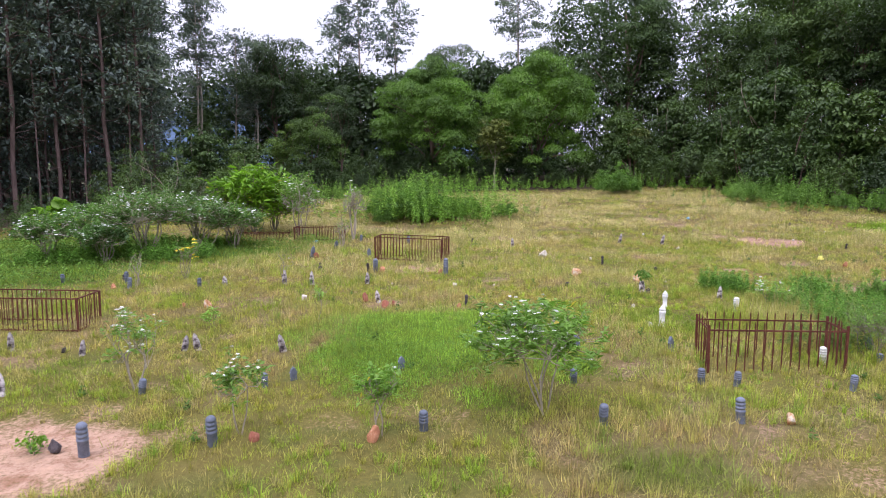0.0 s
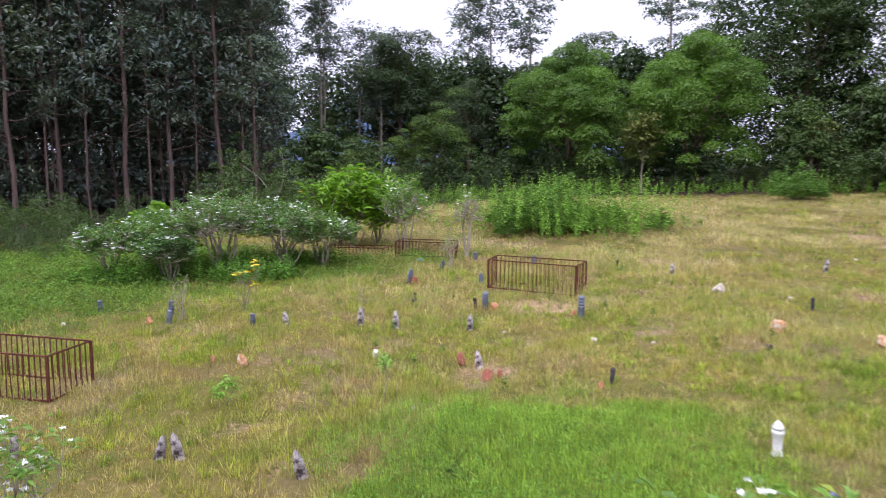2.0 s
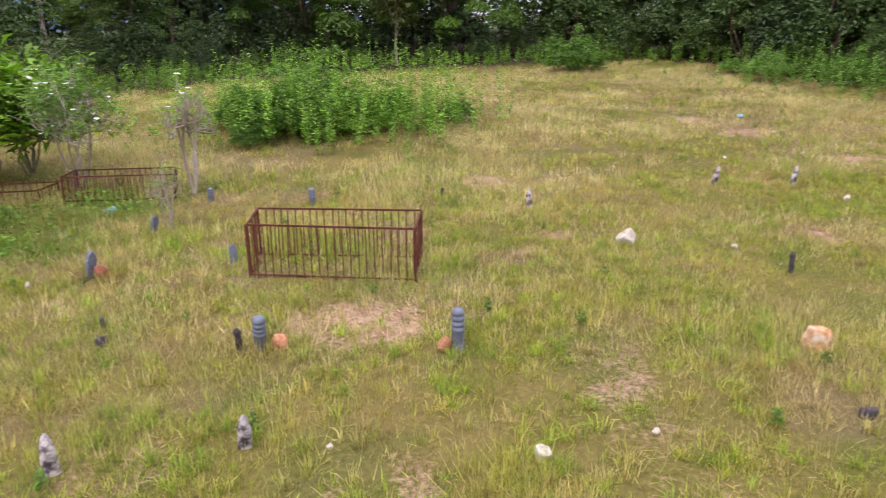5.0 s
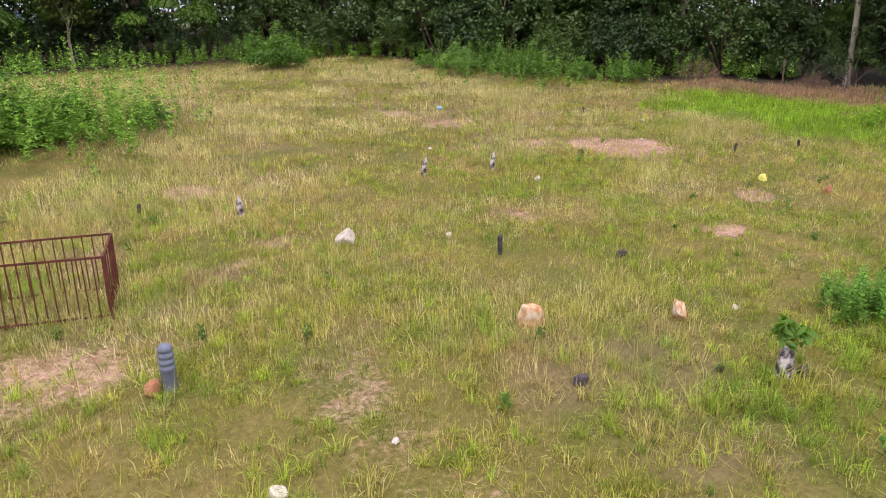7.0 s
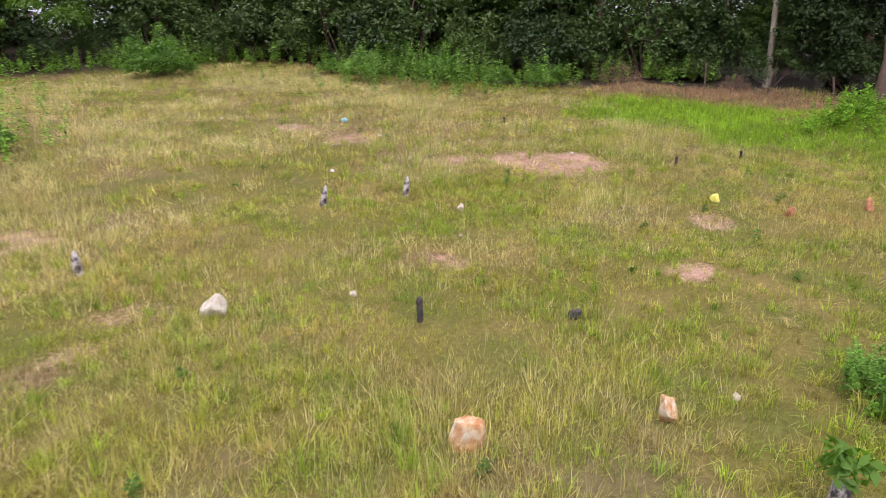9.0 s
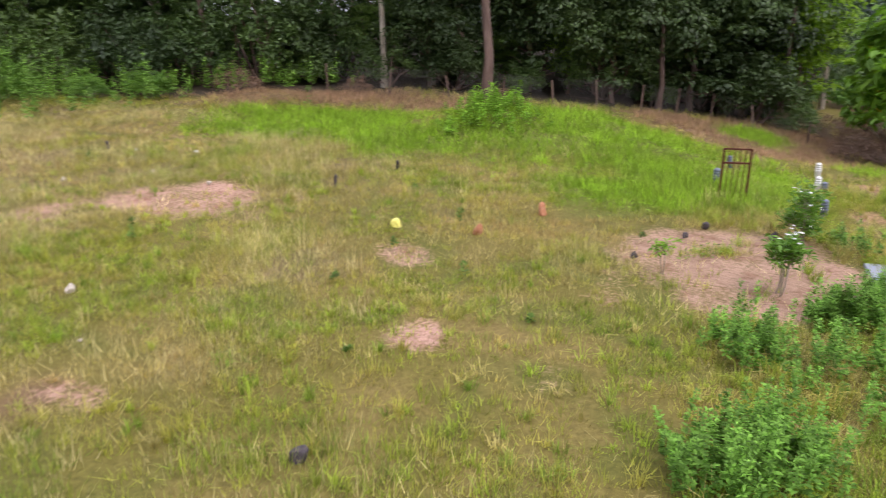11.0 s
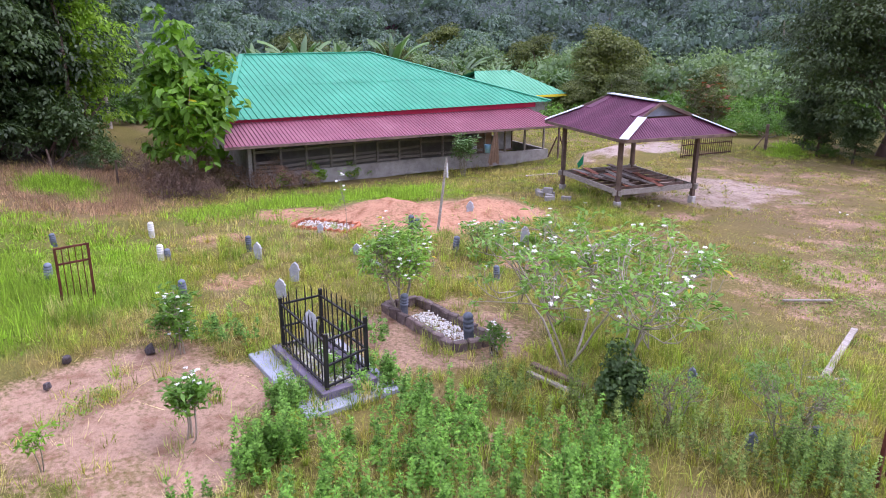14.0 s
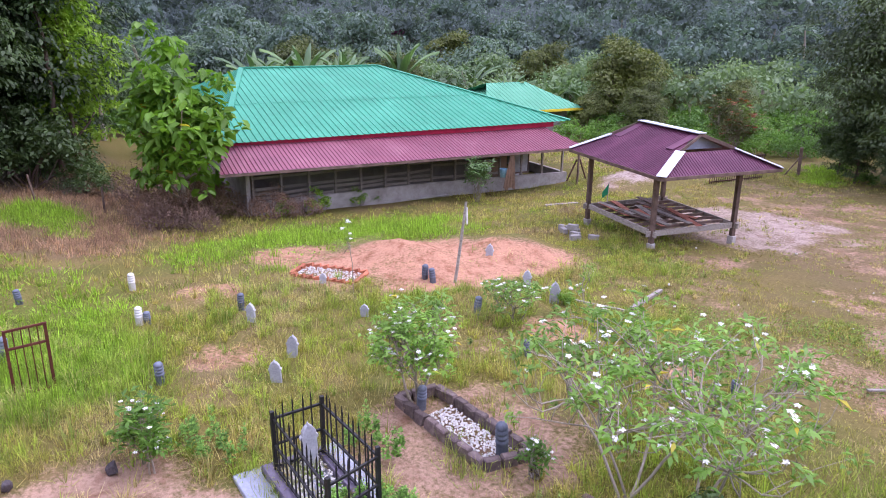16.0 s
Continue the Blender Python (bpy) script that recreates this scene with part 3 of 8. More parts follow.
def turf_tint(x, y):
    big, fine = fnoise(x, y, 5.0, 0), fnoise(x, y, 0.9, 3)
    w = np.clip((big - 0.42) * 1.5 + (fine - 0.5) * 2.4 + 0.22 * np.clip((y - 22) / 12, -1, 1), 0, 1)[:, None]
    col = OLIVE * (1 - w) + STRAW * w
    g = np.clip((fnoise(x, y, 0.9, 1) - 0.53) * 5, 0, 0.65)[:, None]
    col = col * (1 - g) + GREEN * g
    p = np.clip((fnoise(x, y, 2.1, 4) - 0.56) * 5, 0, 0.6)[:, None]
    col = col * (1 - p) + np.array((0.45, 0.33, 0.19)) * p
    for zones, c, k in ((SPARSE, np.array((0.36, 0.295, 0.125)), 0.55), (BROWN, np.array((0.4, 0.285, 0.17)), 0.6), (REDDISH, RED_C, 0.85), (BRIGHT, BRIGHT_C, 0.9), (LUSH, GREEN * 0.95, 0.9)):
        m = most(x, y, zones, 0.35)[:, None] * k
        if zones is SPARSE:
            m = m * np.clip(0.2 + 1.7 * fnoise(x, y, 1.7, 4), 0, 1.4)[:, None]
        col = col * (1 - m) + c * m
    return col


def axis(lo, hi, step, far):
    inner = np.arange(lo, hi + step / 2, step)
    out, s, v = [], step, hi
    while v < far:
        s *= 1.3
        v += s
        out.append(v)
    out2, s, v = [], step, lo
    while v > -far:
        s *= 1.3
        v -= s
        out2.append(v)
    return np.array(out2[::-1] + inner.tolist() + out)


def worn(x, y):
    """Small thin places in the turf where pinkish earth shows."""
    v = np.clip((fnoise(x, y, 1.9, 2) - 0.6) * 5, 0, 0.42) * (1 - most(x, y, SWARD_WHOLE, 0.3)) * (np.abs(x) < 40) * (y > -14) * (y < 50)
    v = np.maximum(v, most(x, y, SPARSE) * np.clip((fnoise(x, y, 1.2, 4) - 0.44) * 4, 0, 0.6))
    return v * (1 - most(x, y, LUSH + BRIGHT, 0.3))


def build_ground():
    X, Y = axis(-20, 36, 0.25, 900), axis(-8, 50, 0.25, 900)
    gx, gy = [a.ravel() for a in np.meshgrid(X, Y, indexing="ij")]
    z = height(gx, gy) + (fnoise(gx, gy, 1.1, 1) - 0.5) * 0.1 * (np.abs(gx) < 80)
    soil = np.maximum(most(gx, gy, PALE_SOIL + FIELD_SOIL + GRAVE_SOIL + RED_SOIL), worn(gx, gy))
    z = z - 0.03 * soil
    z = z + 0.42 * np.exp(-(((gx - 22.9) / 1.9) ** 2 + ((gy - 11.6) / 1.1) ** 2)) + 0.38 * np.exp(-(((gx - 22.4) / 1.1) ** 2 + ((gy - 8.3) / 1.2) ** 2))
    z = z + 0.5 * np.exp(-(((gx - 27.9) / 1.1) ** 2 + ((gy + 4.4) / 1.7) ** 2))
    heap = np.clip(inside(gx, gy, (22.5, 10.6, 3.4, 1.7, -118), 0.4), 0, 1)
    z = z + heap * 0.5 * np.clip(fnoise(gx, gy, 1.3, 2) - 0.35, 0, 1) + heap * 0.16 * (vnoise(gx, gy, 0.45, 3) - 0.5)
    ny = len(Y)
    i = np.arange((len(X) - 1) * ny).reshape(len(X) - 1, ny)[:, :-1].ravel()
    faces = np.stack([i, i + ny, i + ny + 1, i + 1], 1)
    tint = turf_tint(gx, gy) * 0.3 + np.array((0.055, 0.036, 0.02))
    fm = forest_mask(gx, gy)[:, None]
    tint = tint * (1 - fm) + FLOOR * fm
    far = np.clip((np.hypot(gx - 5, gy - 20) - 75) / 30, 0, 1)[:, None]
    tint = tint * (1 - far) + np.array((0.1, 0.14, 0.06)) * far
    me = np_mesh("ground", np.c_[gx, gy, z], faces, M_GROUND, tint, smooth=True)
    a = me.attributes.new("soil", "FLOAT", "POINT")
    a.data.foreach_set("value", (soil * 0.62).astype(np.float32))
    red = most(gx, gy, RED_SOIL)[:, None]
    sand = np.clip(most(gx, gy, GRAVE_SOIL) + most(gx, gy, PALE_SOIL), 0, 1)[:, None]
    sc = np.array((0.42, 0.265, 0.2)) * (1 - sand) + np.array((0.335, 0.225, 0.158)) * sand
    pale = most(gx, gy, PALE_SOIL)[:, None]
    sc = sc * (1 - pale) + np.array((0.44, 0.29, 0.2)) * pale
    yard = most(gx, gy, GRAVE_SOIL[4:7:2])[:, None]
    sc = sc * (1 - yard) + np.array((0.37, 0.305, 0.26)) * yard
    sc = sc * (1 - red) + np.array((0.42, 0.232, 0.145)) * red
    a = me.attributes.new("soil_tint", "FLOAT_COLOR", "POINT")
    a.data.foreach_set("color", np.c_[sc, np.ones(len(sc))].astype(np.float32).ravel())
    ob = new("ground", me)
    return tagged(ob, "rough burial field of dry grass with bare sandy patches", "ground", kind="structure")


build_ground()


# ---------------------------------------------------------------- grass
def blade_mesh(name, rng, B, th, L, W, bow, tint, arch=False):
    """Fine grass blades: feet, headings, lengths, widths and how far they lean over; arching ones have a bent upper half."""
    n = len(B)
    out = np.stack([np.cos(th), np.sin(th), np.zeros(n)], 1)
    tw = th + rng.uniform(0.6, 2.5, n)
    S = np.stack([np.cos(tw), np.sin(tw), np.zeros(n)], 1) * W[:, None]
    up = np.array([0, 0, 1.0])
    bow, L = bow[:, None], L[:, None]
    tip = B + (up * (1.0 - 0.45 * bow) + out * bow * 0.85) * L
    if not arch:
        v = np.stack([B - S * 0.5, B + S * 0.5, tip], 1).reshape(-1, 3)
        return np_mesh(name, v, np.arange(n * 3).reshape(-1, 3), M_BLADE, np.repeat(tint, 3, 0))
    mid = B + (up * (0.64 - 0.1 * bow) + out * bow * 0.22) * L
    v = np.stack([B - S * 0.5, B + S * 0.5, mid + S * 0.4, tip, mid - S * 0.4], 1).reshape(-1, 3)
    k = np.arange(n)[:, None] * 5
    tri = np.concatenate([k + np.array([[0, 1, 2]]), k + np.array([[0, 2, 4]]), k + np.array([[4, 2, 3]])])
    return np_mesh(name, v, tri, M_BLADE, np.repeat(tint, 5, 0))


SWARD = np.array(((0.14, 0.28, 0.035), (0.32, 0.47, 0.05), (0.42, 0.45, 0.07), (0.6, 0.5, 0.19), (0.42, 0.28, 0.16)))


def blades(name, label, n, x0, x1, y0, y1, length, width, keep, seed, per=20, wide=0.1, category="grass", colour=None, mixed=0.62):
    """Grass as fine bent blades in tufts that each have a size and a hue; keep(x, y) gives the share that stands and the share of full length."""
    rng = np.random.default_rng(seed)
    m = n // per
    x, y = rng.uniform(x0, x1, m), rng.uniform(y0, y1, m)
    share, tall = keep(x, y)
    ok = rng.random(m) < share
    x, y, tall = x[ok], y[ok], tall[ok]
    m = len(x)
    size = tall * rng.uniform(0.55, 1.4, m)
    col = turf_tint(x, y) if colour is None else np.array(colour)[None] * (0.72 + 0.62 * fnoise(x, y, 1.1, 3))[:, None]
    if colour is None:
        hue = np.clip(0.5 * rng.random(m) + 1.25 * (fnoise(x, y, 1.3, 2) - 0.3), 0, 1) * 4
        own = np.stack([np.interp(hue, np.arange(5), SWARD[:, c]) for c in range(3)], 1)
        w = mixed * (1 - 0.8 * most(x, y, LUSH + BRIGHT + REDDISH))[:, None]
        col = col * (1 - w) + own * w
    col = col * rng.uniform(0.6, 1.38, m)[:, None]
    k = m * per
    th, r = rng.uniform(0, 2 * math.pi, k), np.abs(rng.normal(size=k)) * wide
    bx, by = np.repeat(x, per) + np.cos(th) * r, np.repeat(y, per) + np.sin(th) * r
    L = length * np.repeat(size, per) * rng.uniform(0.4, 1.2, k)
    B = np.stack([bx, by, height(bx, by) - 0.02], 1)
    bow = np.clip(0.12 + 0.45 * r / wide + rng.normal(size=k) * 0.22, 0.05, 1.15)
    return tagged(new(name, blade_mesh(name, rng, B, th + rng.normal(size=k) * 0.6, L, width * rng.uniform(0.6, 1.4, k), bow, np.repeat(col, per, 0))), label, category, kind="stuff")


ISLANDS = ((15.35, 21.5, 0.75, 0.2, -62), (13.9, 22.0, 0.15, 0.12, 0), (14.6, 20.1, 0.14, 0.1, 0), (16.0, 20.9, 0.16, 0.1, 0), (13.5, 21.0, 0.12, 0.12, 0), (14.2, 16.4, 0.3, 0.2, 0), (15.2, 15.0, 0.3, 0.25, 0))
ALL_SOIL = PALE_SOIL + FIELD_SOIL + GRAVE_SOIL + RED_SOIL
KEEP_OUT = ((40.2, 4.8, 9.2, 8.6, 8),)


def keep_field(x, y):
    soil = np.maximum(most(x, y, ALL_SOIL, 0.2) * (1 - most(x, y, ISLANDS, 0.3)), worn(x, y))
    d = fnoise(x, y, 1.6, 1)
    share = np.clip(0.45 + 1.5 * (d - 0.3), 0.3, 1) * np.clip(1 - 1.1 * soil, 0.03, 1)
    share = share * (1 - forest_mask(x, y)) * (1 - 0.1 * most(x, y, SPARSE)) * (1 - most(x, y, KEEP_OUT, 0.1))
    share = np.where((x > 31.75 + (y - 6.7) * 0.13) & (y > -4) & (y < 13.8) & (x < 50), 0, share)
    tall = np.clip(0.55 + 1.1 * (fnoise(x, y, 2.2, 4) - 0.3), 0.4, 1.4) * (1 - 0.5 * most(x, y, SPARSE)) * (1 + 0.25 * most(x, y, BRIGHT) + 0.7 * most(x, y, TALL))
    return share, tall


NEAR = (-12, 22, 4.0, 34)
blades("field_grass", "dry yellow-green field grass in tufts", 1150000, *NEAR, 0.26, 0.0105, keep_field, 11)


def keep_far(x, y):
    s, t = keep_field(x, y)
    near = (x > NEAR[0]) & (x < NEAR[1]) & (y > NEAR[2]) & (y < NEAR[3])
    return np.where(near, 0, s), t


blades("outer_field_grass", "dry yellow-green grass of the outer field", 760000, -26, 46, -12, 62, 0.3, 0.022, keep_far, 12, per=14, wide=0.16)


def keep_yard(x, y):
    s, t = keep_field(x, y)
    return s * (1 - 0.5 * (fnoise(x, y, 0.7, 2) > 0.55)), t


blades("yard_grass", "short yellowed grass of the open yard", 330000, 8, 30, -13, 9, 0.17, 0.018, keep_yard, 63, per=12, wide=0.12)


def keep_bright(x, y):
    s, t = keep_field(x, y)
    return s * most(x, y, BRIGHT, 0.3), np.clip(t, 0.8, 1.4)


def keep_mound(x, y):
    return most(x, y, LUSH[:1], 0.2) * 0.95, 0.7 + 0.6 * fnoise(x, y, 0.8, 1)


def keep_red(x, y):
    s, t = keep_field(x, y)
    return np.clip(s * 1.5, 0, 1) * most(x, y, REDDISH, 0.35) * (1 - most(x, y, BRIGHT, 0.2)), np.clip(t, 0.7, 1.4)


blades("bank_grass", "lush bright green grass on the bank", 500000, 18, 36, -15, 38, 0.3, 0.02, keep_bright, 61, wide=0.16, colour=(0.29, 0.48, 0.035))
blades("mound_grass", "fine dense bright green grass on a low mound", 150000, -4, 3.2, 11.5, 19.6, 0.17, 0.012, keep_mound, 64, per=12, wide=0.09, colour=(0.32, 0.49, 0.06))
def keep_lush(x, y):
    return most(x, y, LUSH[1:3] + LUSH[4:], 0.3) * (1 - forest_mask(x, y)), 0.7 + 0.6 * fnoise(x, y, 0.8, 1)


blades("lush_grass", "fresh green grass round the flowering bushes", 240000, -30, -4, 20, 38, 0.2, 0.017, keep_lush, 65, per=12, wide=0.12, colour=(0.2, 0.34, 0.05))
blades("red_grass", "dry reddish grass along the wire fence", 170000, 24, 38, 14, 42, 0.36, 0.018, keep_red, 62, wide=0.15, colour=(0.42, 0.28, 0.17))


def keep_straw(x, y):
    s, t = keep_field(x, y)
    return s * np.clip((fnoise(x, y, 3.4, 2) - 0.44) * 3.5, 0.04, 1) * (1 - most(x, y, LUSH + BRIGHT) * 0.95) * np.clip((y - 4) / 22, 0.2, 1), t


blades("grass_seed_heads", "pale straw seed heads over the grass", 800000, -14, 24, 9, 58, 0.36, 0.0075, keep_straw, 13, per=12, wide=0.22, colour=(0.58, 0.52, 0.23))


def keep_pale(x, y):
    s, t = keep_field(x, y)
    return s * np.clip((fnoise(x, y, 2.6, 1) - 0.43) * 4.5, 0.03, 1) * (1 - most(x, y, LUSH + BRIGHT + REDDISH) * 0.97) * np.clip((y - 24) / 9, 0, 1), np.clip(t, 0.7, 1.3)


blades("pale_seed_heads", "feathery pale seed heads in drifts over the far field", 640000, -14, 24, 24, 60, 0.4, 0.0085, keep_pale, 14, per=16, wide=0.26, colour=(0.68, 0.6, 0.29))


def tussocks(n, seed, x0, x1, y0, y1, per=40, tall=0.32, width=0.007):
    """Looser, taller clumps of arching grass standing out of the turf."""
    rng = np.random.default_rng(seed)
    tx, ty = rng.uniform(x0, x1, n), rng.uniform(y0, y1, n)
    s, t = keep_field(tx, ty)
    ok = rng.random(n) < s * np.clip((fnoise(tx, ty, 3.1, 3) - 0.36) * 3.5, 0.05, 1) * (1 - 0.7 * most(tx, ty, LUSH))
    tx, ty, t = tx[ok], ty[ok], t[ok]
    m = len(tx)
    k = m * per
    size = rng.uniform(0.6, 1.3, m) * t
    th = rng.uniform(0, 2 * math.pi, k)
    r = np.abs(rng.normal(size=k)) * 0.075 * np.repeat(rng.uniform(0.4, 1.4, m), per)
    L = tall * np.repeat(size, per) * rng.uniform(0.35, 1.15, k)
    x, y = np.repeat(tx, per) + np.cos(th) * r, np.repeat(ty, per) + np.sin(th) * r
    B = np.stack([x, y, height(x, y) - 0.02], 1)
    w = rng.random(m)[:, None]
    base = turf_tint(tx, ty)
    col = np.where(w < 0.3, base * 1.15, np.where(w < 0.45, 0.4 * base + 0.6 * np.array((0.6, 0.5, 0.22)), np.where(w < 0.8, 0.3 * base + 0.7 * np.array((0.36, 0.52, 0.05)), 0.3 * base + 0.7 * np.array((0.2, 0.37, 0.04))))) * rng.uniform(0.8, 1.25, (m, 1))
    me = blade_mesh("grass_tussocks", rng, B, th + rng.normal(size=k) * 0.5, L, np.full(k, width), rng.uniform(0.15, 1.25, k), np.repeat(col, per, 0), True)
    return tagged(new("grass_tussocks", me), "arching tussocks of yellow-green grass", "grass", kind="stuff")


tussocks(13500, 14, -12, 20, 8, 36, 34, 0.31, 0.0095)
tussocks(4600, 16, 5, 23, 3, 22, 34, 0.42, 0.01)
tussocks(5200, 17, 6, 22, -8, 9, 22, 0.2, 0.011)
tussocks(7000, 15, -24, 32, -8, 60, 12, 0.34, 0.014)


# small green patches in the yard and on the bare sand
YARD_TUFTS = ((15.5, 21.45, 0.75, 0.22, -40, 1), (13.6, 7.1, 1.3, 0.9, 20, 1), (11.8, 9.1, 0.7, 0.45, 0, 1), (10.9, 7.9, 0.8, 0.5, 30, 1), (15.6, 8.6, 0.9, 0.6, 0, 1), (12.2, 3.2, 1.4, 0.8, 40, 1), (18.6, 5.9, 0.9, 0.5, 10, 1))


def herb_patch(name, label, zones, n, size, top, colour, seed, edge=0.3):
    """Low broad-leaved ground cover inside ragged ellipses."""
    rng = np.random.default_rng(seed)
    xs, ys = [], []
    for e in zones:
        k = int(n * e[2] * e[3] / sum(z[2] * z[3] for z in zones))
        r, a = np.sqrt(rng.random(k)) * 1.35, rng.uniform(0, 2 * math.pi, k)
        c, s = math.cos(radians(e[4])), math.sin(radians(e[4]))
        u, v = e[2] * r * np.cos(a), e[3] * r * np.sin(a)
        x, y = e[0] + u * c - v * s, e[1] + u * s + v * c
        ok = rng.random(k) < inside(x, y, e, edge)
        xs.append(x[ok])
        ys.append(y[ok])
    x, y = np.concatenate(xs), np.concatenate(ys)
    k = len(x)
    hump = top * (0.35 + 1.1 * fnoise(x, y, 0.9, 3)) * rng.uniform(0.15, 1.0, k)
    C = np.stack([x, y, height(x, y) + hump], 1)
    N = np.array([0, 0, 1.0]) + rng.normal(size=(k, 3)) * 0.34
    A = rng.normal(size=(k, 3))
    L = size * rng.uniform(0.6, 1.4, k)
    v, f = leaf_arrays(C, N, A, L, L * 0.6)
    w = fnoise(x, y, 1.5, 2)[:, None]
    tint = np.repeat(np.array(colour) * (0.65 + 0.7 * w), 4, 0)
    return tagged(new(name, np_mesh(name, v, f, M_HERB, tint)), label, "ground cover", kind="stuff")


herb_patch("ground_cover", "dense bright green creeping weeds on a low mound", LUSH[:1], 60000, 0.034, 0.13, (0.16, 0.33, 0.042), 21, 0.2)
herb_patch("ground_cover", "green creeping weeds round the flowering bushes", LUSH[1:3] + LUSH[4:], 46000, 0.09, 0.34, (0.13, 0.26, 0.035), 22)
herb_patch("ground_cover", "fresh green creeping grass on the bank", BRIGHT[1:], 12000, 0.08, 0.14, (0.22, 0.38, 0.03), 23)
herb_patch("ground_cover", "fresh green grass tufts in the trodden yard", YARD_TUFTS, 9000, 0.045, 0.09, (0.2, 0.34, 0.05), 24, 0.5)


# ---------------------------------------------------------------- trees
def limb_curve(rng, a, b, bend, n=6):
    a, b = np.asarray(a, float), np.asarray(b, float)
    t = np.linspace(0, 1, n)[:, None]
    p = a * (1 - t) + b * t
    w = rng.normal(size=3) * bend
    return p + np.sin(t * math.pi) * w + rng.normal(size=(n, 3)) * bend * 0.12 * np.sin(t * math.pi)


def crown_of_big_leaves(rng, ob, name, cs, cr, leaf, leaves):
    """Rosettes of broad oval leaves that hang from the ends of the twigs."""
    C, N, A, L = [], [], [], []
    for c, r in zip(cs, cr):
        k = rng.integers(7, 12)
        a = 2 * math.pi * (np.arange(k) / k) + rng.normal(size=k) * 0.3
        el = rng.uniform(-0.7, 0.6, k)
        d = np.stack([np.cos(a) * np.cos(el), np.sin(a) * np.cos(el), np.sin(el)], 1)
        ln = leaf * rng.uniform(0.65, 1.25, k)
        C.append(c + d * (ln * 0.62)[:, None] + rng.normal(size=(k, 3)) * r * 0.12)
        A.append(d + np.array([0, 0, -0.25]))
        N.append(np.array([0, 0, 1.0]) + d * 0.25 + rng.normal(size=(k, 3)) * 0.35)
        L.append(ln)
    C, N, A, L = (np.concatenate(q) for q in (C, N, A, L))
    v, f = leaf_arrays(C, N, A, L, L * 0.56, 0.14, 0.22, True)
    mesh_part("crown", np_mesh(name + "_crown", v, f, leaves), leaves, ob)
    return ob


def tree(name, label, tall, spread, lowest, clumps, per, leaf, bark, leaves, seed, trunk_r=0.2, clump_r=0.9, limbs=9, shell=0.62, lean=0.0, flat=1.0, aspect=0.5, category="tree", lumpy=0.3, skirt=False, dome=0.62):
    """A trunk with limbs and a crown of leaf clumps with gaps between. Stands at the origin."""
    rng = np.random.default_rng(seed)
    ob = thing(name, label, category)
    tb = Tubes()
    topz = lowest + (tall - lowest) * 0.72
    ln = rng.normal(size=2) * lean
    spine = np.array([[ln[0] * s * s, ln[1] * s * s, topz * s] for s in np.linspace(0, 1, 8)])
    spine[1:-1, :2] += rng.normal(size=(6, 2)) * 0.03 * trunk_r * 10
    tb.add(spine - np.array([0, 0, 0.15]), np.linspace(1.0, 0.35, 8) * trunk_r * np.r_[1.35, np.ones(7)], 8)
    mid = (tall + lowest) / 2
    cs = []
    while len(cs) < clumps:
        d = rand_dirs(rng, 1)[0]
        if d[2] < -0.75:
            continue
        if skirt and d[2] < 0:
            d[:2] *= 0.97 / max(math.hypot(d[0], d[1]), 0.2)
        r = rng.uniform(shell, 1.0)
        lump = 0.82 + 0.4 * (0.3 - lumpy) + lumpy * math.sin(d[0] * 4.1 + seed) * math.sin(d[1] * 3.7 + 2 * seed) + 0.33 * lumpy * rng.normal()
        c = np.array([d[0] * spread * r * lump, d[1] * spread * r * lump, mid + d[2] * (tall - lowest) / 2 * r * (lump if d[2] > 0 else 1) * flat])
        c[:2] += ln * 0.8
        cs.append(c)
    cs = np.array(cs)
    pick = rng.choice(len(cs), min(limbs, len(cs)), replace=False)
    for i in pick:
        t = np.clip((cs[i][2] - lowest * 0.6) / max(tall - lowest, 0.5) * 0.8, 0.25, 0.95)
        k = min(int(t * 7), 6)
        c = limb_curve(rng, spine[k], cs[i] * np.array([0.95, 0.95, 1.0]), 0.12 * spread)
        tb.add(c, np.linspace(0.45, 0.1, len(c)) * trunk_r, 5)
    mesh_part("trunk", tb.mesh(name + "_trunk", bark), bark, ob)
    big = leaf >= 0.35 and leaves is M_LEAF_BRIGHT
    cr = clump_r * rng.uniform(0.65, 1.3, len(cs))
    v, f = clump_leaves(rng, cs, cr, per, leaf, aspect=aspect, full=True) if big else bough_leaves(rng, cs, cr, per, leaf, dome, aspect)
    core = (cs - np.array([0, 0, mid])) * rng.uniform(0.35, 0.75, (len(cs), 1)) + np.array([0, 0, mid])
    v2, f2 = clump_leaves(rng, core, clump_r * 0.9, max(6, min(per // 4, 60)), leaf * 1.25, aspect=0.6)
    if big:
        return crown_of_big_leaves(rng, ob, name, cs, cr, leaf, leaves)
    v, f = np.concatenate([v, v2]), np.concatenate([f, f2 + len(v)])
    mesh_part("crown", np_mesh(name + "_crown", v, f, leaves), leaves, ob)
    return ob


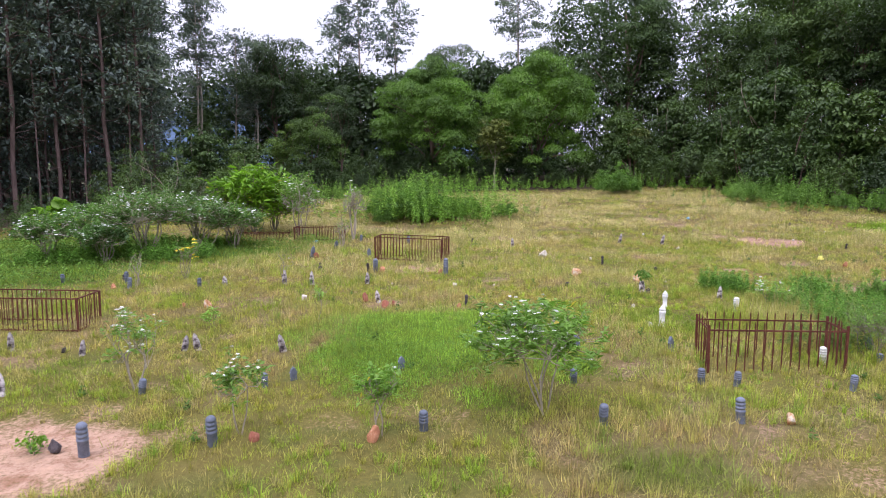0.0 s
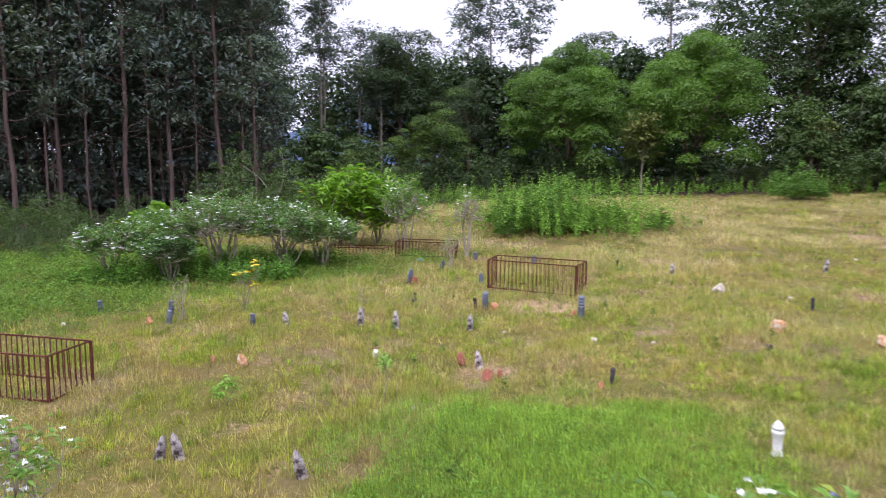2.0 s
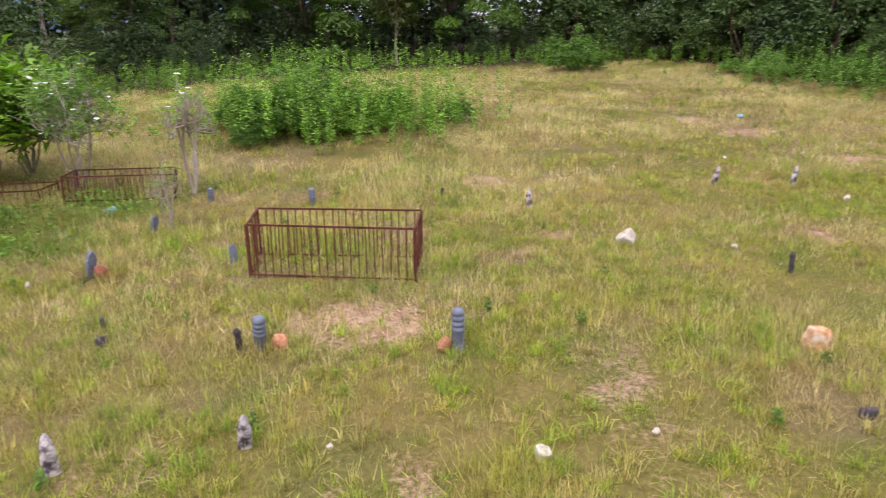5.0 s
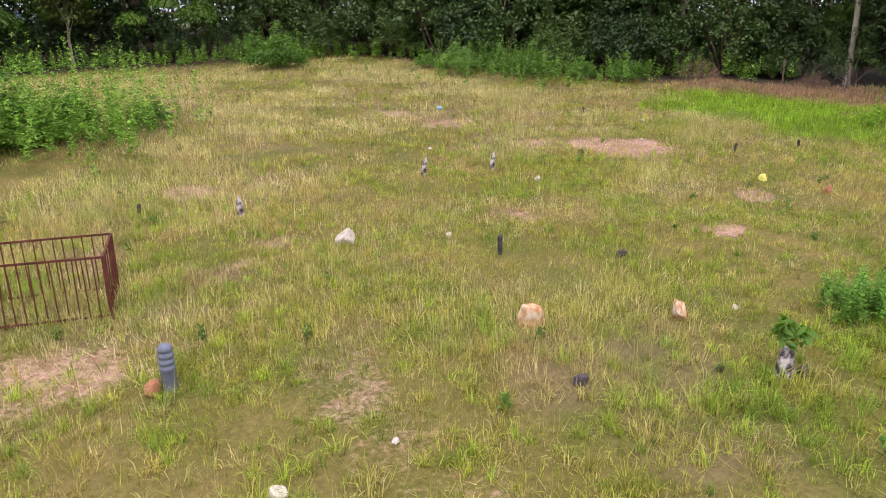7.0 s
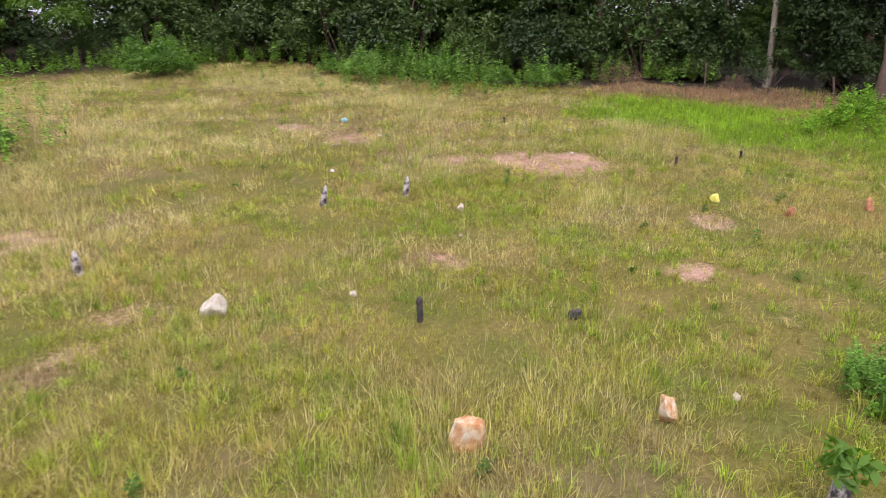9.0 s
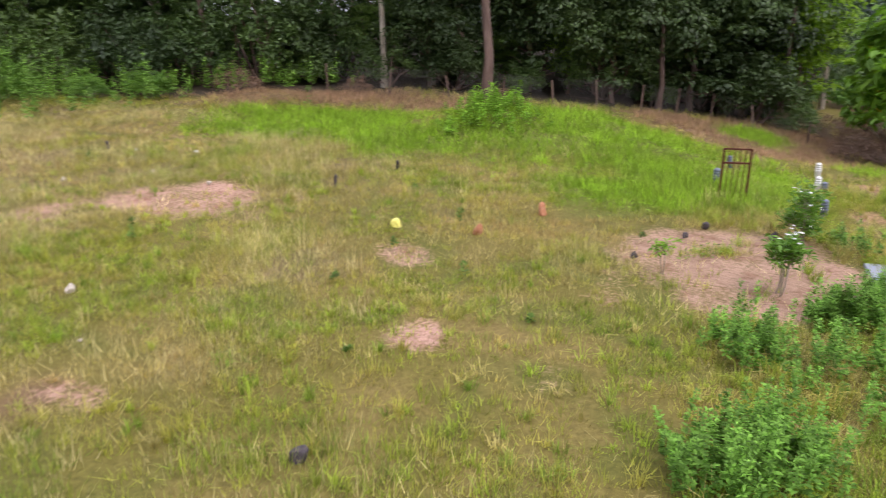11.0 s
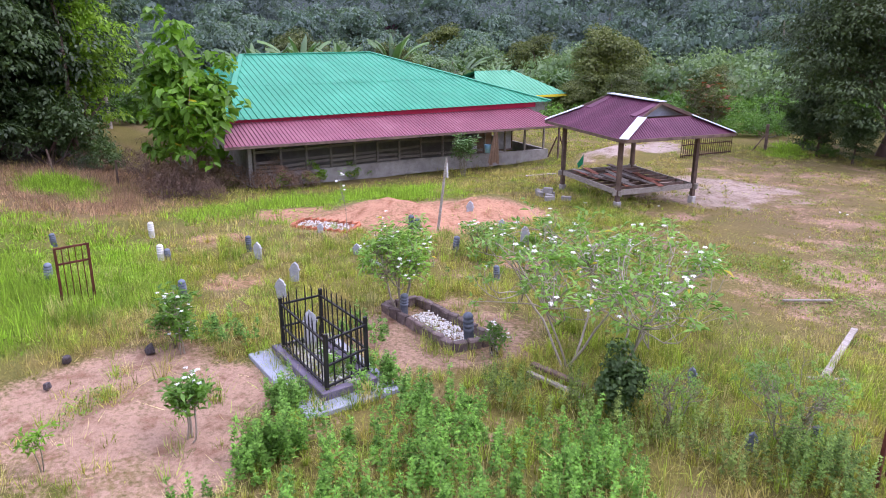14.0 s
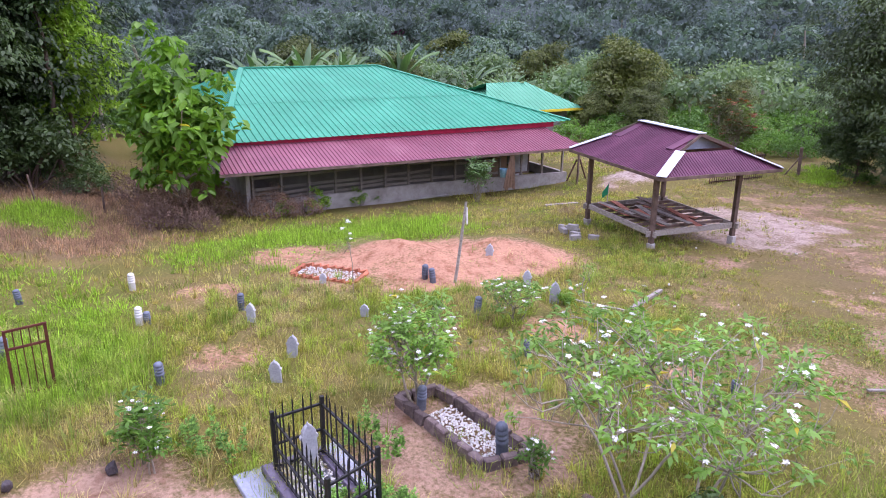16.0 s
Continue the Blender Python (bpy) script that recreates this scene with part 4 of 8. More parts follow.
def plantation_tree(name, label, tall, lowest, spread, tiers, per, leaf, bark, leaves, seed, trunk_r=0.14):
    """A slender straight trunk with thin side branches and open dark foliage in tiers."""
    rng = np.random.default_rng(seed)
    ob = thing(name, label, "tree", group="plantation trees")
    tb = Tubes()
    sway = rng.normal(size=2) * 0.5
    spine = np.array([[sway[0] * s ** 2, sway[1] * s ** 2, tall * 0.95 * s] for s in np.linspace(0, 1, 9)])
    spine[1:, :2] += rng.normal(size=(8, 2)) * 0.06
    tb.add(spine - np.array([0, 0, 0.2]), np.linspace(1.15, 0.2, 9) * trunk_r, 7)
    cs = []
    for i in range(tiers):
        s = rng.uniform(0, 1) ** 0.8
        z = lowest + (tall - lowest) * s
        a = rng.uniform(0, 2 * math.pi)
        r = spread * rng.uniform(0.35, 1.0) * (1.05 - 0.55 * s)
        base = np.array([np.interp(z - 0.9, spine[:, 2], spine[:, 0]), np.interp(z - 0.9, spine[:, 2], spine[:, 1]), z - 0.9])
        tip = base + np.array([math.cos(a) * r, math.sin(a) * r, rng.uniform(0.2, 1.2)])
        tb.add(limb_curve(rng, base, tip, 0.2, 5), np.linspace(0.035, 0.012, 5), 4)
        for _ in range(3):
            cs.append(tip + rng.normal(size=3) * np.array([0.55, 0.55, 0.28]))
    for i in range(5):
        a, z = rng.uniform(0, 2 * math.pi), rng.uniform(lowest * 0.35, lowest)
        base = np.array([0, 0, z])
        tb.add(limb_curve(rng, base, base + np.array([math.cos(a) * 1.6, math.sin(a) * 1.6, rng.uniform(-0.5, 0.8)]), 0.25, 5), np.linspace(0.022, 0.007, 5), 4)
    mesh_part("trunk", tb.mesh(name + "_trunk", bark), bark, ob)
    cs = np.array(cs)
    v, f = clump_leaves(rng, cs, 0.75 * rng.uniform(0.6, 1.2, len(cs)), per, leaf, up=0.55, aspect=0.42)
    mesh_part("crown", np_mesh(name + "_crown", v, f, leaves), leaves, ob)
    return ob


def stand(proto, spots, rng, smin=0.85, smax=1.15):
    """Puts a thing and copies of it on the ground at (x, y[, scale])."""
    first = True
    for s in spots:
        x, y = s[0], s[1]
        k = s[2] if len(s) > 2 else rng.uniform(smin, smax)
        m = pose(x, y, gz(x, y), 0, 0, rng.uniform(0, 360)) @ Matrix.Diagonal((k, k, k * rng.uniform(0.94, 1.06), 1))
        if first:
            proto.matrix_basis, first = m, False
        else:
            copy_thing(proto, m)


def bush(name, label, tall, spread, clumps, per, leaf, leaves, seed, stems=8, clump_r=0.35, aspect=0.5, bark=None, category="bush", flat=0.75):
    """Stems from one foot and leaf clumps over them, uneven in outline."""
    rng = np.random.default_rng(seed)
    ob = thing(name, label, category)
    tb = Tubes()
    cs = []
    for i in range(clumps):
        a, r = rng.uniform(0, 2 * math.pi), spread * math.sqrt(rng.uniform(0, 1))
        dome = tall * (1 - 0.55 * (r / spread) ** 2) * (0.75 + 0.4 * math.sin(3.1 * a + seed) * 0.5 + 0.12 * rng.normal())
        cs.append((math.cos(a) * r, math.sin(a) * r, max(0.12 * tall, dome * rng.uniform(0.35, 1.0) ** flat)))
    cs = np.array(cs)
    for i in rng.choice(len(cs), min(stems, len(cs)), replace=False):
        c = limb_curve(rng, (rng.normal() * 0.05 * spread, rng.normal() * 0.05 * spread, -0.1), cs[i], 0.08 * tall)
        tb.add(c, np.linspace(0.02, 0.006, len(c)) * (0.6 + 0.5 * tall), 5)
    twigs = mesh_part("branchwork", tb.mesh(name + "_stems", bark or M_STEM), bark or M_STEM, ob)
    if stems > 12:
        twigs["kind"] = "stuff"
    v, f = clump_leaves(rng, cs, clump_r * rng.uniform(0.6, 1.3, len(cs)), per, leaf, aspect=aspect, full=leaf >= 0.35)
    mesh_part("foliage", np_mesh(name + "_foliage", v, f, leaves), leaves, ob)
    return ob


rng_w = np.random.default_rng(31)
M_BARK_PINK = rough_mat("pinkish_brown_bark", [(0.3, (0.09, 0.06, 0.052)), (0.7, (0.21, 0.145, 0.125))], 3, 0.9, 0.6, 0.02, 18, stretch=(1, 1, 0.25))
# -- the dark plantation beyond the left edge
spots, thin_spots = [], []
for i in range(30):
    for j in range(6):
        s = i / 29
        ex, ey = -17 - 36 * (1 - s) * 1.0, 60 - 26 * (1 - s)
        x, y = ex - 1.8 * j * 0.75 + rng_w.normal() * 0.45, ey + 2.9 * j + rng_w.normal() * 0.5
        if x < -0.4 * y:
            (spots if (i + j) % 2 == 0 else thin_spots).append((x, y))
protos = [plantation_tree("plantation_tree", "slender plantation tree with reddish bark and dark foliage", h, lo, sp, ti, 22, 0.34, M_BARK_PINK, M_LEAF_DARK, 40 + k, tr * 0.8)
          for k, (h, lo, sp, ti, tr) in enumerate(((23, 4.2, 2.9, 76, 0.15), (21, 3.6, 2.7, 70, 0.13), (25, 5.0, 3.1, 78, 0.17), (18, 1.6, 2.4, 66, 0.1)))]
for k, p in enumerate(protos):
    stand(p, spots[k::4], rng_w, 0.9, 1.12)

SLIM = plantation_tree("plantation_tree", "pole-thin plantation tree with a small dark crown", 20, 7.0, 1.8, 22, 12, 0.44, M_BARK_PINK, M_LEAF_DARK, 47, 0.085)
stand(SLIM, thin_spots, rng_w, 0.85, 1.15)

# -- the forest beyond the field
ROUND_TREE = tree("round_tree", "dense round fruit tree with fresh green leaves", 12.2, 5.7, 0.3, 118, 470, 0.22, M_BARK_BROWN, M_LEAF_ROUND, 51, 0.28, 1.25, 12, 0.86, flat=1.0, aspect=0.45, lumpy=0.12, skirt=True, dome=0.72)
stand(ROUND_TREE, ((-1.0, 68.5, 0.93), (9.1, 68.0, 1.0)), rng_w)
FOREST = [tree("forest_tree", "tall forest tree with a dark uneven crown", h, sp, lo, cl // 5, 420, 0.28, M_BARK_BROWN, mat, 60 + k, tr, 1.75, 14, 0.62, 0.6, aspect=0.42)
          for k, (h, sp, lo, cl, tr, mat) in enumerate(((21, 4.8, 2.5, 220, 0.24, M_LEAF_MID), (18, 4.6, 5.0, 180, 0.24, M_LEAF_DEEP), (24, 6.0, 2.5, 280, 0.3, M_LEAF_MID), (15, 4.4, 1.0, 190, 0.22, M_LEAF_EDGE)))]
stand(FOREST[0], ((-16.5, 82, 0.7), (6, 88, 0.84), (30, 70), (28, 60), (36, 52), (42, 44), (48, 30), (52, 38), (24, 76, 0.72), (40, 62), (57, 24)), rng_w)
stand(FOREST[1], ((-18.0, 78, 0.9), (-15.0, 80, 0.7), (-10.5, 74, 0.6), (-6, 86, 0.82), (0.5, 92, 1.02), (33, 57), (37, 44), (40, 37), (44, 27), (46, 20, 0.8), (60, 30), (50, 50)), rng_w)
stand(FOREST[2], ((19.5, 74, 1.0), (26, 68, 0.66), (31, 62, 1.02), (34, 51, 1.0), (38, 41, 0.95), (43, 34), (48, 23, 0.8), (12.5, 86, 0.8), (36, 74)), rng_w)
stand(FOREST[3], ((-13, 69, 0.62), (-16, 71, 0.7), (5, 75, 0.9), (17, 66, 0.62), (21.5, 66, 0.6), (25, 61, 0.66), (28, 55, 0.62), (30, 49, 0.6), (33, 45, 0.55), (36.5, 36, 0.6), (38.5, 30, 0.6), (40, 24, 0.6), (43, 20, 0.6)), rng_w)
OLIVE_TREE = tree("young_tree", "young tree with yellowish olive leaves at the field's edge", 7.4, 1.7, 1.6, 90, 26, 0.3, M_BARK_PALE, M_LEAF_OLIVE, 71, 0.1, 0.5, 8, 0.4)
stand(OLIVE_TREE, ((4.8, 64.5, 1.0), (30.5, 48.5, 0.8), (17.5, 64, 0.8)), rng_w)
AIRY = plantation_tree("airy_tree", "tall open tree with a pale trunk and grey-green leaves", 21, 7.0, 2.7, 52, 26, 0.33, M_BARK_PALE, M_LEAF_DARK, 73, 0.17)
AIRY["group"] = "open trees"
stand(AIRY, ((-25.2, 75, 0.98), (-22.3, 77, 0.84), (-19.6, 76, 0.8), (-21.0, 80, 0.85)), rng_w)
GUM = plantation_tree("gum_tree", "tall thin gum tree with an airy crown", 25, 16.5, 3.0, 40, 26, 0.42, M_BARK_PALE, M_LEAF_DARK, 72, 0.2)
GUM["group"] = "gum trees"
stand(GUM, ((-9.5, 84, 1.0), (-12.5, 86, 0.9), (9.0, 84, 0.98), (-5.5, 88, 0.95), (-25.5, 75, 0.82)), rng_w)
# -- tangled wall of shrubs and creepers along the foot of the forest
WALL = [bush("forest_shrub", "dark tangle of shrubs and creepers at the forest's foot", t_, s_, 120, 44, 0.25, m_, 80 + k, 9, 0.62, bark=M_BARK_BROWN)
        for k, (t_, s_, m_) in enumerate(((6.2, 2.9, M_LEAF_MID), (4.6, 2.4, M_LEAF_DEEP), (7.6, 2.6, M_LEAF_MID), (3.4, 2.2, M_LEAF_MID)))]
edge_pts = [(-14, 65), (-10, 67), (-7, 66.5), (-4.5, 65.5), (-1.5, 64.5), (2, 64.5), (7, 64.8), (11, 64.5), (14, 64), (17, 63), (20, 62.5), (22.5, 61), (23.5, 58), (24.2, 55), (24.8, 52), (25.5, 49), (26.5, 46.5), (28, 44.5), (30, 42.5), (32.5, 41), (35, 39.5)]
wall_spots = [[], [], [], []]
for i, (x, y) in enumerate(edge_pts):
    wall_spots[(0, 3, 1, 0, 3)[i % 5] if x < 15 else (0, 2, 1, 2, 0, 1)[i % 6]].append((x + rng_w.normal() * 0.4, y + rng_w.normal() * 0.4, (0.55 if x < 15 else 0.95) * rng_w.uniform(0.85, 1.2)))
    wall_spots[(1, 0, 1)[i % 3]].append((x + 2.2, y + 2.4, rng_w.uniform(0.8, 1.2)))
# undergrowth behind the wire fence
for i, (x, y) in enumerate(((33.4, 38.5), (34.4, 35.0), (35.6, 31.8), (36.4, 28.6), (37.2, 25.6), (38.6, 23.2), (40.3, 21.3), (39.6, 18.6), (38.2, 16.8), (36.2, 37.5), (37.6, 33.6), (38.6, 30.0), (39.6, 26.6), (41.2, 24.0), (43.0, 21.5), (42.5, 17.5))):
    wall_spots[(3, 0, 1, 3, 2)[i % 5]].append((x + rng_w.normal() * 0.3, y + rng_w.normal() * 0.3, rng_w.uniform(0.7, 1.0)))
for p, s in zip(WALL, wall_spots):
    stand(p, s, rng_w)

# -- thicket in the field
THICKET = bush("thicket_bush", "leafy green thicket bush in the long grass", 2.6, 1.7, 220, 32, 0.15, M_LEAF_THICKET, 91, 10, 0.3)
stand(THICKET, ((-2.6, 41.0, 0.85), (-1.1, 42.4, 1.2), (1.6, 42.8, 0.6), (-1.2, 40.2, 0.55), (0.8, 41.2, 0.5), (-3.8, 43.0, 0.6), (14.0, 56.8, 1.15), (14.9, 57.3, 0.8), (-3.2, 39.6, 0.45), (3.9, 42.1, 0.45),
                (23.4, 45.9, 0.8), (24.8, 43.4, 0.55), (23.4, 49.8, 0.95), (26.2, 41.8, 0.6), (21.4, 52.4, 0.45)), rng_w)
CLIPPED = bush("round_bush", "round dense dark green bush at the field's edge", 1.9, 1.1, 130, 40, 0.11, M_LEAF_SHRUB, 92, 8, 0.25)
stand(CLIPPED, ((20.9, 48.6, 0.95),), rng_w)


def stalks(name, label, spots, tall, leaf, colour, seed, category="weeds"):
    """Leafy upright weed stalks, uncounted."""
    rng = np.random.default_rng(seed)
    C, N, A, L, T = [], [], [], [], []
    sv, sf = [], []
    for x, y, k in spots:
        h = tall * k * rng.uniform(0.7, 1.2)
        lean = rng.normal(size=2) * 0.12
        z0 = gz(x, y)
        m = int((34 if leaf > 0.09 else 52) * min(1.6, 0.6 + h))
        t = rng.uniform(0.12, 1, m) ** 0.8
        a = rng.uniform(0, 2 * math.pi, m)
        r = leaf * (1.05 - 0.55 * t)
        out = np.stack([np.cos(a), np.sin(a), np.full(m, 0.35)], 1)
        C.append(np.stack([x + lean[0] * t * h, y + lean[1] * t * h, z0 + t * h], 1) + out * r[:, None] * 0.6)
        N.append(np.stack([-np.cos(a) * 0.4, -np.sin(a) * 0.4, np.ones(m)], 1) + rng.normal(size=(m, 3)) * 0.25)
        A.append(out)
        L.append(r * rng.uniform(0.8, 1.3, m))
        T.append(np.full(m, rng.uniform(0.75, 1.25)))
    C, N, A, L, T = (np.concatenate(q) for q in (C, N, A, L, T))
    v, f = leaf_arrays(C, N, A, L, L * 0.5)
    tint = np.repeat(np.array(colour)[None] * T[:, None], 4, 0)
    return tagged(new(name, np_mesh(name, v, f, M_HERB, tint)), label, category, kind="stuff")


def scatter(zones, n, seed, kmin=0.6, kmax=1.1):
    rng = np.random.default_rng(seed)
    out = []
    while len(out) < n:
        e = zones[rng.integers(len(zones))]
        r, a = math.sqrt(rng.random()) * 1.25, rng.uniform(0, 2 * math.pi)
        c, s = math.cos(radians(e[4])), math.sin(radians(e[4]))
        u, w = e[2] * r * math.cos(a), e[3] * r * math.sin(a)
        x, y = e[0] + u * c - w * s, e[1] + u * s + w * c
        if rng.random() < inside(np.array([x]), np.array([y]), e, 0.35)[0]:
            out.append((x, y, rng.uniform(kmin, kmax)))
    return out


WEEDS = ((11.5, 19.7, 1.2, 1.2, -50), (10.7, 20.4, 1.1, 1.0, 0), (11.9, 18.1, 0.8, 0.6, -50), (10.6, 18.2, 1.1, 0.8, -40), (9.8, 18.9, 0.7, 0.6, 0), (9.9, 17.2, 0.9, 0.6, -40), (12.7, 20.0, 0.3, 0.4, 0), (11.3, 21.3, 0.6, 0.5, 0), (8.6, 21.7, 0.5, 0.5, 0), (9.0, 21.2, 0.5, 0.5, 0))
stalks("tall_weeds", "grey-green leafy weeds growing thick among the grass", scatter(WEEDS, 680, 5, 0.35, 1.1), 0.66, 0.086, (0.165, 0.345, 0.05), 6)
stalks("grass_weeds", "thin grey-green weeds standing in the long grass", scatter(((10.2, 15.7, 1.1, 0.5, 20), (9.4, 15.3, 0.9, 0.5, 0), (11.0, 16.3, 0.9, 0.5, 0), (8.6, 15.6, 0.7, 0.5, 0), (12.2, 16.6, 0.5, 0.4, 0)), 110, 33, 0.4, 1.1), 0.75, 0.06, (0.19, 0.27, 0.06), 34)
stalks("fence_weeds", "thin grey-green weeds hiding the end of a rusty fence", scatter(((8.1, 15.1, 0.7, 0.4, 0), (8.7, 14.6, 0.4, 0.4, 0)), 60, 35, 0.6, 1.1), 0.85, 0.07, (0.17, 0.28, 0.06), 36)
stalks("edge_weeds", "upright green weeds along the forest's edge", [(x + rng_w.normal() * 1.6, y - 1.6 + rng_w.normal() * 1.0, rng_w.uniform(0.3, 0.9) + 0.75 * math.sin(1.9 * x + y) ** 4) for x, y in edge_pts for _ in range(34)], 1.3, 0.2, (0.2, 0.37, 0.06), 8)
stalks("edge_weeds", "tall bright green weeds among the edge bushes", [(22.6 + rng_w.normal() * 1.7, 47.0 + rng_w.normal() * 3.2, rng_w.uniform(0.35, 1.5)) for _ in range(190)] + [(14.3 + rng_w.normal() * 0.8, 57.0 + rng_w.normal() * 0.6, rng_w.uniform(0.9, 1.5)) for _ in range(50)], 1.5, 0.17, (0.19, 0.36, 0.065), 19)
stalks("thicket_weeds", "tall leafy green weeds growing through the thicket", [(-0.5 + rng_w.normal() * 2.4, 41.6 + rng_w.normal() * 1.6, rng_w.uniform(0.25, 1.0) ** 1.5 * 1.8) for _ in range(560)], 1.6, 0.17, (0.22, 0.42, 0.055), 17)
stalks("wood_edge_weeds", "green weeds before the dark plantation", [(-24 + 17 * u + rng_w.normal() * 1.2, 46 + 15 * u + rng_w.normal() * 1.6, rng_w.uniform(0.3, 1.1)) for u in rng_w.random(420)], 1.1, 0.19, (0.17, 0.31, 0.05), 19)
stalks("bush_weeds", "bright green weeds crowding the feet of the white-flowered bushes", scatter(((-12.9, 30.0, 2.6, 0.9, 15), (-11.4, 29.5, 1.6, 0.8, 15), (-11.2, 32.2, 2.4, 0.9, 15), (-15.6, 28.6, 1.6, 0.6, 15)), 380, 27, 0.5, 1.1), 0.75, 0.15, (0.16, 0.34, 0.05), 28)
stalks("bank_weeds", "leafy green weeds on top of the bank", [(24.2 + rng_w.normal() * 0.8, 27.7 + rng_w.normal() * 0.7, rng_w.uniform(0.5, 1.2)) for _ in range(90)], 0.72, 0.15, (0.22, 0.42, 0.04), 18)
stalks("field_weeds", "scattered green weeds in the field", [(rng_w.uniform(-10, 18), rng_w.uniform(10, 55), rng_w.uniform(0.25, 0.5)) for _ in range(110)], 0.6, 0.1, (0.1, 0.2, 0.03), 9)
stalks("grave_weeds", "green weeds round the fenced grave", [(x, y, k) for x, y, k in scatter(((13.75, 19.35, 0.25, 0.15, 0), (12.95, 17.8, 0.45, 0.35, 0), (16.4, 19.2, 0.6, 0.4, 0), (15.2, 17.2, 0.5, 0.3, 0), (13.7, 17.8, 0.25, 0.15, 0), (13.83, 19.28, 0.3, 0.2, 0), (13.55, 18.0, 0.4, 0.25, -50), (14.2, 18.25, 0.25, 0.15, 0)), 120, 15, 0.35, 0.95)], 0.6, 0.09, (0.17, 0.34, 0.06), 16)


# ---------------------------------------------------------------- flowering shrubs
def flower_shrub(name, label, tall, spread, stems, forks, whorl, leaf, seed, flowers=0.3, bark=M_STEM, leaves=M_LEAF_SHRUB, at=(0, 0), thick=0.02, low=0.35, petal=M_PETAL, psize=0.03, lean=(0, 0)):
    """Crooked stems forking to tips that carry whorls of long leaves and loose white flowers."""
    rng = np.random.default_rng(seed)
    ob = thing(name, label, "shrub", (at[0], at[1], gz(*at)))
    tb = Tubes()
    tips = []
    for s in range(stems):
        a = 2 * math.pi * (s + rng.uniform(-0.3, 0.3)) / stems
        r1 = spread * rng.uniform(0.25, 0.5)
        k = np.array([math.cos(a) * r1 + lean[0] * 0.5, math.sin(a) * r1 + lean[1] * 0.5, tall * rng.uniform(low, low + 0.2)])
        tb.add(limb_curve(rng, (rng.normal() * 0.03, rng.normal() * 0.03, -0.08), k, 0.05 * tall), np.linspace(1.0, 0.7, 6) * thick, 6)
        for q in range(forks):
            a2 = a + rng.normal() * 0.8
            r2 = spread * rng.uniform(0.3, 1.0)
            t_ = np.array([math.cos(a2) * r2 + lean[0], math.sin(a2) * r2 + lean[1], tall * rng.uniform(low + 0.1, 1.0) * (1 - 0.18 * (r2 / spread) ** 2)])
            c = limb_curve(rng, k, t_, 0.08 * tall)
            tb.add(c, np.linspace(0.6, 0.2, 6) * thick, 5)
            tips.append(t_)
            for w in range(2):
                t2 = c[3 + w] + np.array([rng.normal() * 0.16 * spread, rng.normal() * 0.16 * spread, rng.uniform(0.05, 0.2) * tall])
                tb.add(limb_curve(rng, c[2 + w], t2, 0.03 * tall, 4), np.linspace(0.35, 0.15, 4) * thick, 4)
                tips.append(t2)
    mesh_part("branchwork", tb.mesh(name + "_stems", bark), bark, ob)
    tips = np.array(tips)
    n = len(tips) * whorl
    a = rng.uniform(0, 2 * math.pi, n)
    el = rng.uniform(-0.65, 0.6, n)
    out = np.stack([np.cos(a) * np.cos(el), np.sin(a) * np.cos(el), np.sin(el)], 1)
    L = leaf * rng.uniform(0.6, 1.25, n)
    C = np.repeat(tips, whorl, 0) + out * (L * 0.6)[:, None] + rng.normal(size=(n, 3)) * leaf * 0.35
    N = np.array([0, 0, 1.0]) - out * 0.35 + rng.normal(size=(n, 3)) * 0.3
    v, f = leaf_arrays(C, N, out, L, L * 0.36, droop=0.25)
    mesh_part("foliage", np_mesh(name + "_foliage", v, f, leaves), leaves, ob)
    if flowers > 0:
        sel = tips[rng.random(len(tips)) < flowers]
        P, Q = [], []
        for t_ in sel:
            for _ in range(rng.integers(1, 5)):
                c = t_ + rng.normal(size=3) * leaf * 0.4 + np.array([0, 0, leaf * 0.55])
                tilt = rng.normal(size=3) * 0.4 + np.array([0, 0, 1])
                for k in range(5):
                    b_ = 2 * math.pi * k / 5
                    P.append((c, tilt, np.array([math.cos(b_), math.sin(b_), 0.15])))
        if P:
            C, N, A = (np.array([q[i] for q in P]) for i in range(3))
            v, f = leaf_arrays(C + A * psize * 0.6, N, A, psize * 1.3, psize * 0.8, 0.05, 0.1)
            mesh_part("blossom", np_mesh(name + "_flowers", v, f, petal), petal, ob)["kind"] = "stuff"
    return ob


# near shrubs on the graves
flower_shrub("white_flowered_shrub", "spreading white-flowered shrub with glossy leaves on a grave", 1.72, 1.08, 5, 10, 13, 0.165, 101, 0.24, at=(1.75, 11.45), low=0.52, thick=0.018, psize=0.038, lean=(-0.15, 0.1), bark=M_BARK_PALE)
flower_shrub("white_flowered_shrub", "young white-flowered shrub with thin bare stems", 1.35, 0.36, 2, 5, 12, 0.13, 102, 0.4, at=(-3.19, 10.83), thick=0.014, low=0.45, psize=0.035, bark=M_BARK_PALE)
flower_shrub("white_flowered_shrub", "small leafy shrub with pale bare stem behind an orange rock", 1.1, 0.3, 3, 4, 12, 0.13, 103, 0.1, at=(-0.97, 10.62), thick=0.014, low=0.55, bark=M_BARK_PALE)
flower_shrub("white_flowered_shrub", "slim white-flowered shrub with a pale trunk", 1.5, 0.48, 3, 5, 9, 0.12, 104, 0.4, at=(-5.92, 13.13), thick=0.02, low=0.4, psize=0.036, bark=M_BARK_PALE)
